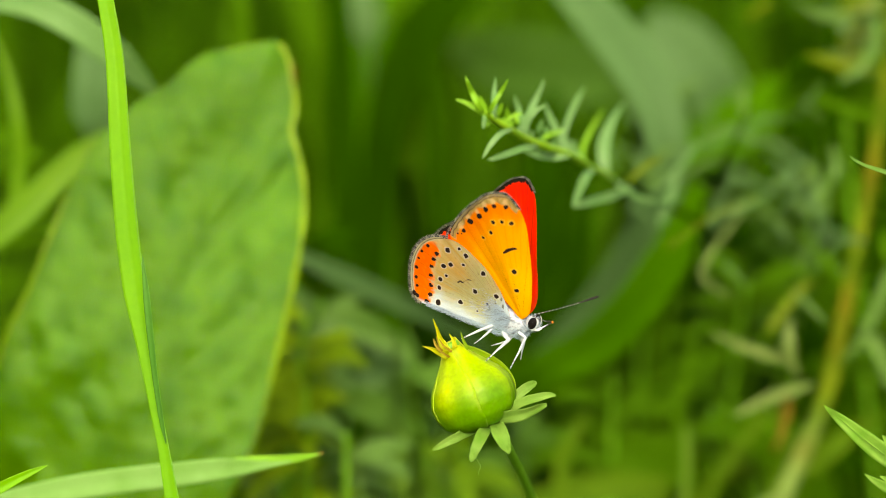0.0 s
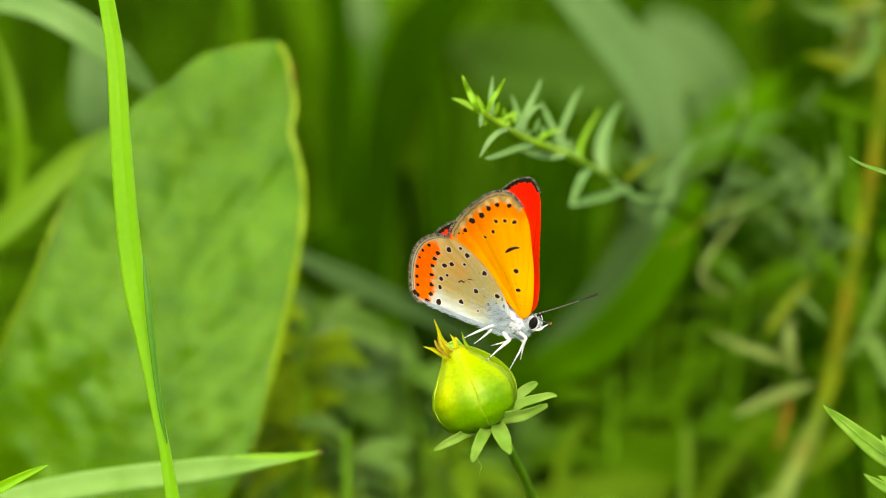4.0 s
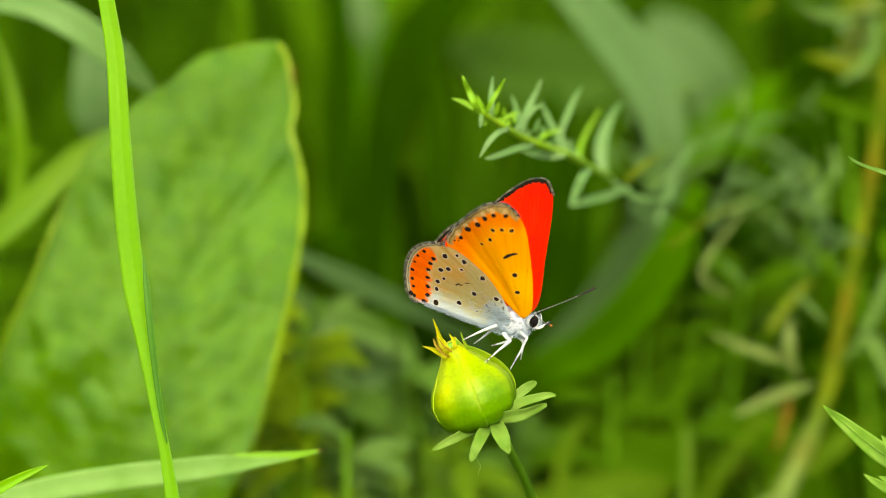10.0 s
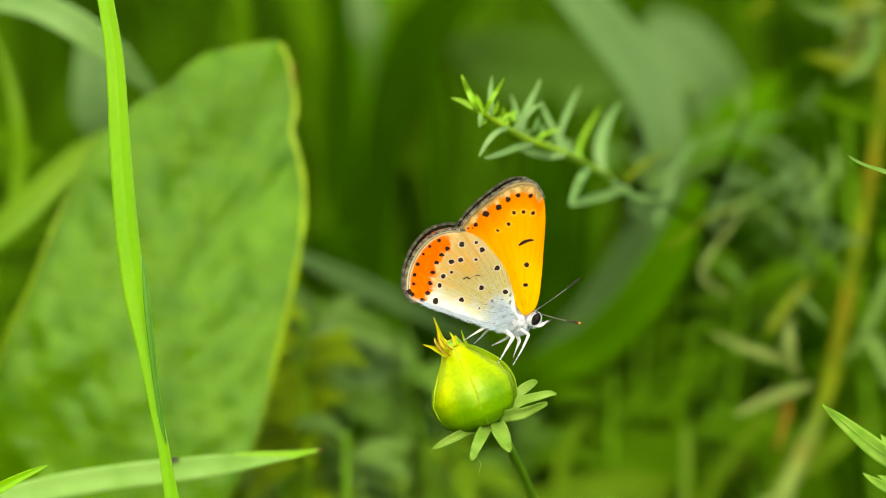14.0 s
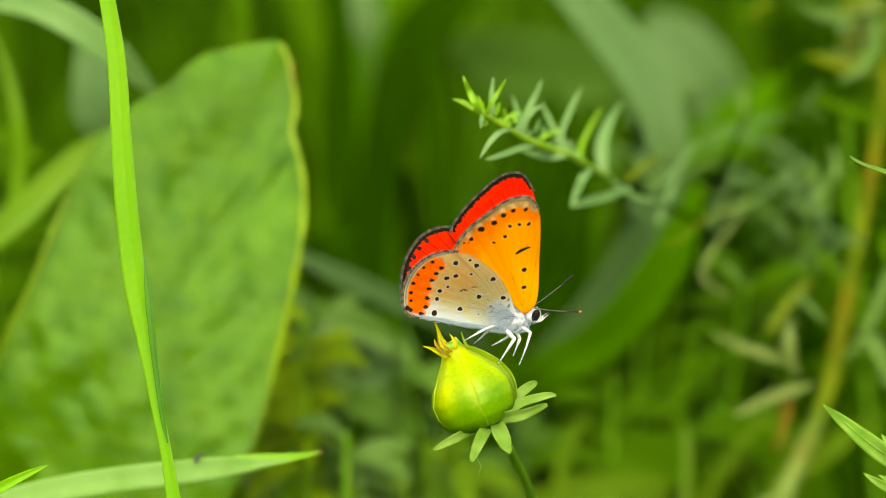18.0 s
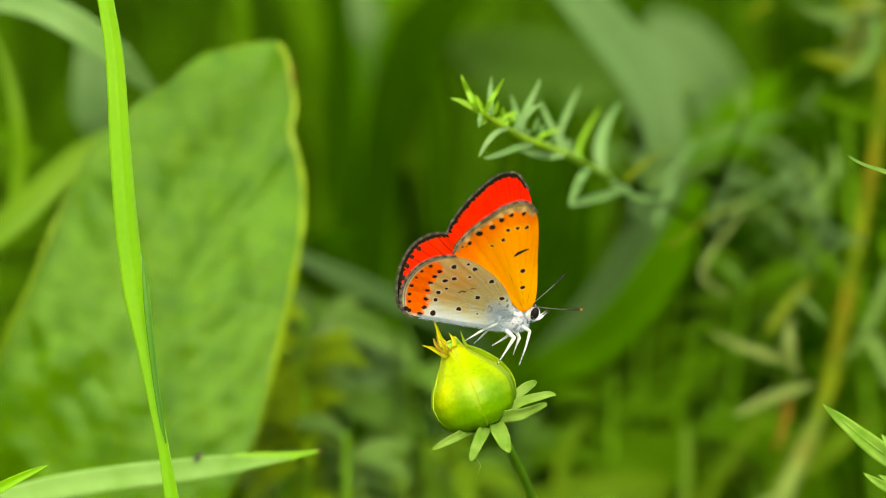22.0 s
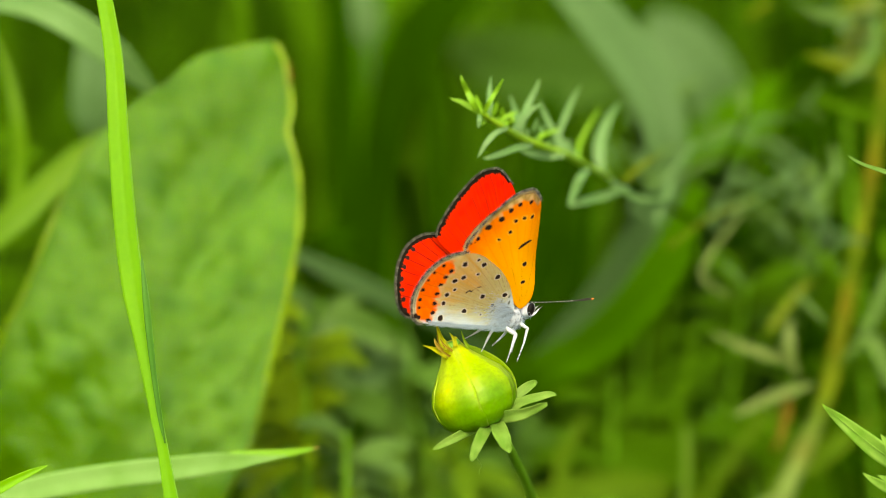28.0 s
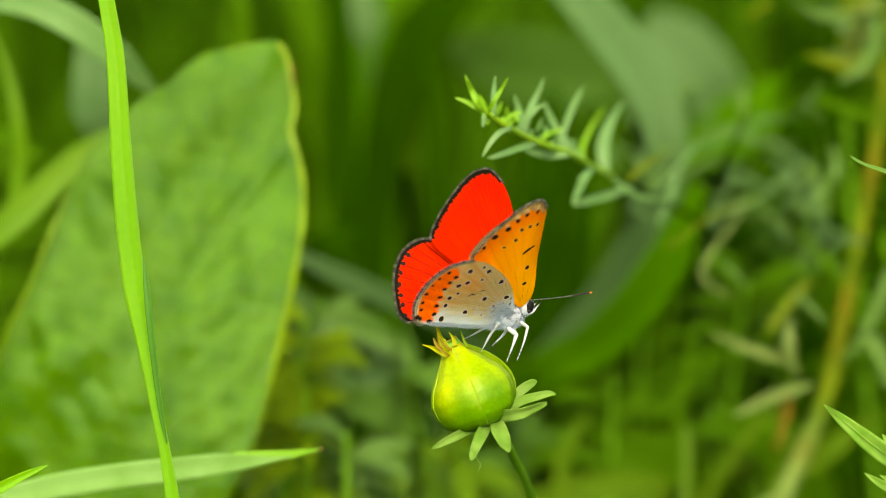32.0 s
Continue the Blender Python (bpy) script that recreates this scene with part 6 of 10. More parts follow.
def small_herb(root, tip, leaf, count, material, seed, label):
    """A leafy weed: a stalk that leans from its root to its tip, with paired narrow leaves that shorten upward."""
    rs = np.random.RandomState(seed)
    a, b = np.array(ground_at(*root)), np.array(v(*tip))
    th = thing("leafy_weed", Vector(a), label, "weed", "leafy weeds behind")
    k = (a + b) / 2 + rs.normal(0, 0.012, 3)
    line = catmull([(*(a - (0, 0, 0.01)), 0.0011), (*k, 0.0010), (*(b * 0.8 + k * 0.2), 0.0008), (*b, 0.0004)], 80)
    part("stem", tube([tuple(q) for q in line[::8]] + [tuple(line[-1])], M_STEM, 8, 30, "stem"), th)
    for i in range(count):
        t = 0.42 + 0.58 * (i + rs.rand()) / count
        q = line[min(79, int(t * 79))][:3]
        d = unit(np.array((math.cos(6.28 * rs.rand()), 0.6 * math.sin(6.28 * rs.rand()), rs.uniform(-0.35, 1.0))))
        ln = leaf * (1.15 - 0.5 * t) * rs.uniform(0.7, 1.2) * 0.001
        w = ln * rs.uniform(0.08, 0.17)
        droop = np.array((0, 0, -0.25 * ln))
        pts = [(*q, w * 0.3), (*(q + d * ln * 0.35), w), (*(q + d * ln * 0.7 + droop * 0.4), w * 0.8), (*(q + d * ln + droop), w * 0.08)]
        part("leaf", ribbon("leaf", pts, material, fold=0.25, thick=0.3, segs=10, across=5, face=(0.0, -0.6, 0.8)), th)
    return th


WEED_LABEL = "leafy green weed with narrow leaves among the grass"
small_herb((-0.050, 0.25), (-24, -10, 150), 26, 26, M_PALE_NEAR, 100, WEED_LABEL)
small_herb((-0.020, 0.28), (-8, -22, 170), 24, 24, M_PALE, 101, WEED_LABEL)
small_herb((-0.035, 0.34), (-34, 4, 200), 28, 26, M_DEEP, 102, WEED_LABEL)
small_herb((-0.005, 0.30), (4, -40, 160), 22, 22, M_LOWLEAF, 103, WEED_LABEL)
small_herb((-0.015, 0.22), (-18, -34, 120), 22, 22, M_PALE_NEAR, 104, WEED_LABEL)
small_herb((0.045, 0.30), (36, -26, 190), 26, 24, M_WEED, 105, WEED_LABEL)
small_herb((0.030, 0.32), (26, -38, 200), 22, 22, M_WEED, 106, WEED_LABEL)
small_herb((0.060, 0.28), (58, -34, 200), 24, 24, M_WEED, 107, WEED_LABEL)
small_herb((0.075, 0.34), (66, -8, 210), 28, 26, M_WEED, 108, WEED_LABEL)
small_herb((0.050, 0.40), (48, 2, 250), 28, 26, M_DEEP, 109, WEED_LABEL)
small_herb((0.085, 0.26), (70, -44, 200), 22, 22, M_LOWLEAF, 110, WEED_LABEL)
small_herb((0.100, 0.40), (88, 26, 240), 30, 26, M_DEEP, 111, WEED_LABEL)
small_herb((0.095, 0.34), (84, 48, 190), 26, 24, M_DEEP, 112, WEED_LABEL)
small_herb((-0.090, 0.36), (-96, 20, 160), 30, 26, M_WEED, 113, WEED_LABEL)
small_herb((0.010, 0.45), (14, -44, 280), 30, 26, M_PALE, 114, WEED_LABEL)
small_herb((0.110, 0.30), (96, -6, 170), 26, 24, M_WEED, 115, WEED_LABEL)
# the lit look of the M_LITWEED weeds is in their leaf colour
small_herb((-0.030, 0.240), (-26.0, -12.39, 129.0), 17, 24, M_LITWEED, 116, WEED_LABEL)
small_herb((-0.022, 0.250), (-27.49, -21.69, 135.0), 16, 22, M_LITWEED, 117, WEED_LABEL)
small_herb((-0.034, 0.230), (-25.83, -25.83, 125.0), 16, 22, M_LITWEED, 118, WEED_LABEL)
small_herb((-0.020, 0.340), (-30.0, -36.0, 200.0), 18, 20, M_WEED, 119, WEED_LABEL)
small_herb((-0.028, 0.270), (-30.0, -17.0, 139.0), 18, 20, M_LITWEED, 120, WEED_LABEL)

# ---- the ground and the growth that fills the distance ----
m_soil, _, sn, sl, sp_ = mat_nodes("soil_and_moss")
tcs = sn.new("ShaderNodeTexCoord")
nz1, nz2 = sn.new("ShaderNodeTexNoise"), sn.new("ShaderNodeTexNoise")
nz1.inputs["Scale"].default_value, nz2.inputs["Scale"].default_value = 14, 160
sl.new(tcs.outputs["Object"], nz1.inputs["Vector"]); sl.new(tcs.outputs["Object"], nz2.inputs["Vector"])
mxs = sn.new("ShaderNodeMix"); mxs.data_type = "RGBA"
mxs.inputs["A"].default_value, mxs.inputs["B"].default_value = (0.007, 0.019, 0.001, 1), (0.018, 0.040, 0.002, 1)
sl.new(nz1.outputs["Fac"], mxs.inputs["Factor"]); sl.new(mxs.outputs["Result"], sp_.inputs["Base Color"])
sp_.inputs["Roughness"].default_value = 0.95
bs = sn.new("ShaderNodeBump"); bs.inputs["Strength"].default_value = 0.6; bs.inputs["Distance"].default_value = 0.01
sl.new(nz2.outputs["Fac"], bs.inputs["Height"]); sl.new(bs.outputs["Normal"], sp_.inputs["Normal"])
gx = np.concatenate([-np.geomspace(300, 0.02, 60), np.geomspace(0.02, 300, 60)])
GX, GY = np.meshgrid(gx, gx, indexing="ij")
GZ = -0.012 + 0.008 * np.sin(GX * 17) * np.cos(GY * 13)
gm = mesh("ground", np.stack([GX, GY + 0.3, np.where(np.hypot(GX, GY) > 6, -0.02, GZ)], -1).reshape(-1, 3), [tuple(q) for q in grid_faces(120, 120)[:, ::-1]], m_soil)
tagged(new("ground", gm), "dark mossy soil under dense growth", "ground", "", "structure")


def sward(name, label, count, area, height, width, material, seed, keep, heap=0.0):
    """Very many blades that nobody could count, as one mesh: each a bent, tapering strip."""
    rs = np.random.RandomState(seed)
    n = 0
    vs, fs = [], []
    while n < count:
        x, y = rs.uniform(area[0], area[1]), rs.uniform(area[2], area[3])
        if heap:
            x, y = rs.normal(0, heap, 2)
        if not keep(x, y):
            continue
        h, w = rs.uniform(*height), rs.uniform(*width)
        a, bend = rs.uniform(0, 6.28), rs.uniform(0.1, 0.9)
        t = np.linspace(0, 1, 6)
        side = np.array((math.cos(a + 1.57), math.sin(a + 1.57), 0.0))
        q = np.stack([x + math.cos(a) * bend * h * t ** 2, y + math.sin(a) * bend * h * t ** 2, h * (t - 0.35 * bend * t ** 2)], -1)
        ww = w * np.array((0.6, 1, 1, 0.85, 0.5, 0.05))
        k = len(vs)
        for i in range(6):
            vs += [q[i] - side * ww[i], q[i] + side * ww[i] + np.array((0, 0, 0.15 * ww[i]))]
        fs += [(k + 2 * i, k + 2 * i + 1, k + 2 * i + 3, k + 2 * i + 2) for i in range(5)]
        n += 1
    ob = new(name, mesh(name, vs, fs, material))
    return tagged(ob, label, "grass", "", "stuff")


far_wedge = lambda x, y: abs(x) < 0.10 + 0.22 * y
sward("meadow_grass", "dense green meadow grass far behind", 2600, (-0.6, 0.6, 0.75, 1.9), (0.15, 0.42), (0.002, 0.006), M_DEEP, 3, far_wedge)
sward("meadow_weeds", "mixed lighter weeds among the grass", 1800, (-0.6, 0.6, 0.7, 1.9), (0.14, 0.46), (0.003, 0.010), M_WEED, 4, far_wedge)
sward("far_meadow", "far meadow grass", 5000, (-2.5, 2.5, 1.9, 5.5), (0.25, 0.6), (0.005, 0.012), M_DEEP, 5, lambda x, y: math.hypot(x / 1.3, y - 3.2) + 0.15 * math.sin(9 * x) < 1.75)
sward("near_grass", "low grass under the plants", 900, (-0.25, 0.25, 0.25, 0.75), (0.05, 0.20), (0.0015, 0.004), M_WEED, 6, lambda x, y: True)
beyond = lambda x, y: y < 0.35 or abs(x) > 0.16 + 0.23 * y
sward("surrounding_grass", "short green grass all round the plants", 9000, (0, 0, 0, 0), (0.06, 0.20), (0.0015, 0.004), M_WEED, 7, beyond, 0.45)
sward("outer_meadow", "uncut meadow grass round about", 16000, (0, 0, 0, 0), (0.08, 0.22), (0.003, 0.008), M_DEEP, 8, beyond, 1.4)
sward("outer_weeds", "lighter weeds in the meadow", 9000, (0, 0, 0, 0), (0.10, 0.22), (0.004, 0.010), M_WEED, 9, lambda x, y: beyond(x, y) and math.hypot(x, y) > 0.6, 2.4)


# ---- what moves: the butterfly turns, opens its wings and steps; the plants sway ----
def motions():
    walk(butterfly, [
        (0, pose(0.01065, -0.01085, 0.38706, 3.0, 17.4, -22.1)), (0.5, pose(0.01064, -0.01082, 0.38724, 2.5, 18.1, -23.2)), (1, pose(0.01031, -0.01097, 0.38657, 2.2, 16.4, -21.3)),
        (1.5, pose(0.01044, -0.01092, 0.38680, 2.9, 16.4, -20.8)), (2, pose(0.01035, -0.01098, 0.38641, 3.0, 15.5, -21.1)), (2.5, pose(0.01032, -0.01096, 0.38660, 4.1, 15.4, -22.0)),
        (3, pose(0.01058, -0.01088, 0.38693, 3.9, 16.6, -22.1)), (3.5, pose(0.01071, -0.01086, 0.38703, 3.4, 17.2, -21.1)), (5.5, pose(0.01077, -0.01083, 0.38718, 1.0, 14.6, -20.2)),
        (6, pose(0.01060, -0.01086, 0.38710, 0.7, 13.0, -19.2)), (6.5, pose(0.01048, -0.01085, 0.38708, 1.3, 13.2, -18.9)), (7, pose(0.01062, -0.01080, 0.38717, 1.0, 14.4, -19.9)),
        (7.5, pose(0.01067, -0.01080, 0.38717, 2.0, 14.6, -19.1)), (8, pose(0.01076, -0.01086, 0.38697, 2.1, 17.1, -16.8)), (8.5, pose(0.01071, -0.01084, 0.38703, 1.2, 17.1, -16.2)),
        (9, pose(0.01070, -0.01086, 0.38708, 2.1, 14.4, -14.0)), (9.5, pose(0.01064, -0.01082, 0.38712, 2.6, 13.6, -13.4)), (10, pose(0.01065, -0.01083, 0.38709, 1.5, 14.3, -14.7)),
        (10.5, pose(0.01076, -0.01083, 0.38714, 1.8, 14.9, -13.8)), (11, pose(0.01081, -0.01080, 0.38728, 1.4, 14.1, -13.9)), (11.5, pose(0.01093, -0.01078, 0.38729, 1.5, 12.9, -13.4)),
        (12, pose(0.01095, -0.01078, 0.38722, 2.3, 14.3, -11.4)), (12.5, pose(0.01094, -0.01078, 0.38723, 0.7, 17.1, -10.2)), (13, pose(0.01084, -0.01078, 0.38718, -2.4, 21.5, -7.1)),
        (13.5, pose(0.01070, -0.01078, 0.38744, -0.8, 22.1, 0.5)), (14, pose(0.01063, -0.01080, 0.38750, -1.1, 21.3, 3.3)), (14.5, pose(0.01053, -0.01080, 0.38754, -0.4, 21.0, 5.3)),
        (16.5, pose(0.01043, -0.01077, 0.38758, 4.3, 16.3, 11.8)), (17, pose(0.01046, -0.01074, 0.38768, 4.4, 16.2, 12.6)), (17.5, pose(0.01045, -0.01073, 0.38765, 4.3, 15.1, 12.4)),
        (18, pose(0.01050, -0.01071, 0.38771, 5.0, 13.5, 12.0)), (18.5, pose(0.01047, -0.01069, 0.38775, 4.8, 13.5, 12.4)), (19, pose(0.01048, -0.01071, 0.38772, 4.6, 13.6, 11.7)),
        (19.5, pose(0.01048, -0.01070, 0.38776, 4.6, 13.0, 11.7)), (20, pose(0.01048, -0.01068, 0.38780, 5.4, 12.7, 12.0)), (20.5, pose(0.01047, -0.01071, 0.38779, 4.4, 13.5, 12.3)),
        (21, pose(0.01024, -0.01068, 0.38782, 4.1, 12.9, 12.6)), (21.5, pose(0.01033, -0.01068, 0.38782, 4.6, 12.4, 13.0)), (22, pose(0.01034, -0.01068, 0.38787, 4.9, 11.6, 13.1)),
        (22.5, pose(0.01034, -0.01067, 0.38791, 4.7, 12.1, 13.3)), (23, pose(0.01034, -0.01070, 0.38779, 2.7, 14.7, 11.9)), (23.5, pose(0.01034, -0.01070, 0.38787, 2.5, 15.8, 10.3)),
        (24, pose(0.01029, -0.01070, 0.38783, 2.6, 15.6, 12.7)), (24.5, pose(0.01038, -0.01068, 0.38799, 3.1, 17.3, 19.5)), (25, pose(0.01017, -0.01064, 0.38812, 2.3, 17.6, 20.4)),
        (25.5, pose(0.01020, -0.01062, 0.38817, 1.3, 16.8, 20.3)), (27.5, pose(0.00997, -0.01063, 0.38816, 3.4, 12.6, 28.0)), (28, pose(0.00983, -0.01063, 0.38820, 2.9, 10.6, 30.4)),
        (28.5, pose(0.00989, -0.01058, 0.38820, 2.1, 8.8, 31.4)), (29, pose(0.00982, -0.01059, 0.38825, 2.1, 8.7, 31.7)), (29.5, pose(0.00957, -0.01054, 0.38852, 1.6, 8.7, 30.8)),
        (30, pose(0.00966, -0.01055, 0.38850, 1.6, 8.0, 31.3)), (30.5, pose(0.00960, -0.01056, 0.38846, 2.0, 6.6, 32.2)), (31, pose(0.00969, -0.01057, 0.38836, 2.8, 6.4, 33.8)),
        (31.5, pose(0.00977, -0.01054, 0.38837, 3.0, 7.4, 33.9)), (32, pose(0.00979, -0.01058, 0.38832, 3.2, 7.2, 34.4))])
    walk(fore_near, [
        (0, pose(0.00100, -0.00090, 0.00060, 15.6, -0.6, 2.1)), (0.5, pose(0.00100, -0.00090, 0.00060, 14.5, -0.4, 2.0)), (1, pose(0.00100, -0.00090, 0.00060, 17.3, -0.2, 2.5)),
        (1.5, pose(0.00100, -0.00090, 0.00060, 18.4, -0.8, 2.8)), (2, pose(0.00100, -0.00090, 0.00060, 21.1, 0.3, 2.7)), (2.5, pose(0.00100, -0.00090, 0.00060, 20.6, 0.1, 2.8)),
        (3, pose(0.00100, -0.00090, 0.00060, 11.1, 0.5, 2.9)), (3.5, pose(0.00100, -0.00090, 0.00060, 12.1, -0.2, 3.0)), (5.5, pose(0.00100, -0.00090, 0.00060, 22.5, 0.5, 3.6)),
        (6, pose(0.00100, -0.00090, 0.00060, 25.0, 1.2, 4.0)), (6.5, pose(0.00100, -0.00090, 0.00060, 26.0, 0.9, 3.1)), (7, pose(0.00100, -0.00090, 0.00060, 22.0, 1.0, 3.2)),
        (7.5, pose(0.00100, -0.00090, 0.00060, 21.9, 1.1, 3.2)), (8, pose(0.00100, -0.00090, 0.00060, 15.9, 0.8, 2.3)), (8.5, pose(0.00100, -0.00090, 0.00060, 15.8, 1.2, 3.7)),
        (9, pose(0.00100, -0.00090, 0.00060, 22.9, 1.2, 4.5)), (9.5, pose(0.00100, -0.00090, 0.00060, 25.1, 1.1, 4.6)), (10, pose(0.00100, -0.00090, 0.00060, 24.8, 1.3, 3.7)),
        (10.5, pose(0.00100, -0.00090, 0.00060, 24.8, 0.8, 3.7)), (11, pose(0.00100, -0.00090, 0.00060, 27.2, 1.2, 3.7)), (11.5, pose(0.00100, -0.00090, 0.00060, 28.6, 1.5, 4.6)),
        (12, pose(0.00100, -0.00090, 0.00060, 24.3, 0.7, 3.5)), (12.5, pose(0.00100, -0.00090, 0.00060, 20.7, -1.0, 1.9)), (13, pose(0.00100, -0.00090, 0.00060, 13.4, -1.9, -0.7)),
        (13.5, pose(0.00100, -0.00090, 0.00060, 11.2, -1.8, -0.6)), (14, pose(0.00100, -0.00090, 0.00060, 11.2, -1.9, -0.7)), (14.5, pose(0.00100, -0.00090, 0.00060, 9.1, -2.1, -0.3)),
        (16.5, pose(0.00100, -0.00090, 0.00060, 13.8, -0.9, 0.2)), (17, pose(0.00100, -0.00090, 0.00060, 14.0, -1.1, 0.5)), (17.5, pose(0.00100, -0.00090, 0.00060, 16.8, -1.0, 1.1)),
        (18, pose(0.00100, -0.00090, 0.00060, 19.3, -0.6, 1.9)), (18.5, pose(0.00100, -0.00090, 0.00060, 20.8, -0.9, 1.8)), (19, pose(0.00100, -0.00090, 0.00060, 20.7, -1.2, 2.0)),
        (19.5, pose(0.00100, -0.00090, 0.00060, 20.9, -0.7, 2.2)), (20, pose(0.00100, -0.00090, 0.00060, 21.7, -0.7, 2.1)), (20.5, pose(0.00100, -0.00090, 0.00060, 18.3, -0.7, 1.4)),
        (21, pose(0.00100, -0.00090, 0.00060, 20.4, -0.8, 1.9)), (21.5, pose(0.00100, -0.00090, 0.00060, 21.8, -1.0, 2.5)), (22, pose(0.00100, -0.00090, 0.00060, 23.2, -0.6, 2.5)),
        (22.5, pose(0.00100, -0.00090, 0.00060, 23.0, -0.7, 1.7)), (23, pose(0.00100, -0.00090, 0.00060, 16.5, -1.0, 0.6)), (23.5, pose(0.00100, -0.00090, 0.00060, 13.7, -1.8, 0.1)),
        (24, pose(0.00100, -0.00090, 0.00060, 15.2, -1.4, 0.5)), (24.5, pose(0.00100, -0.00090, 0.00060, 12.3, -2.3, 0.4)), (25, pose(0.00100, -0.00090, 0.00060, 6.8, -1.8, -0.7)),
        (25.5, pose(0.00100, -0.00090, 0.00060, 8.6, -0.9, -0.2)), (27.5, pose(0.00100, -0.00090, 0.00060, 17.6, -1.1, 1.6)), (28, pose(0.00100, -0.00090, 0.00060, 18.6, -0.3, 1.7)),
        (28.5, pose(0.00100, -0.00090, 0.00060, 22.1, 0.1, 2.3)), (29, pose(0.00100, -0.00090, 0.00060, 23.0, -0.0, 2.5)), (29.5, pose(0.00100, -0.00090, 0.00060, 21.7, 0.4, 1.8)),
        (30, pose(0.00100, -0.00090, 0.00060, 23.0, 0.3, 2.2)), (30.5, pose(0.00100, -0.00090, 0.00060, 25.1, 0.4, 2.8)), (31, pose(0.00100, -0.00090, 0.00060, 24.1, -0.2, 3.4)),
        (31.5, pose(0.00100, -0.00090, 0.00060, 23.2, -0.2, 3.5)), (32, pose(0.00100, -0.00090, 0.00060, 25.4, -0.5, 3.1))])
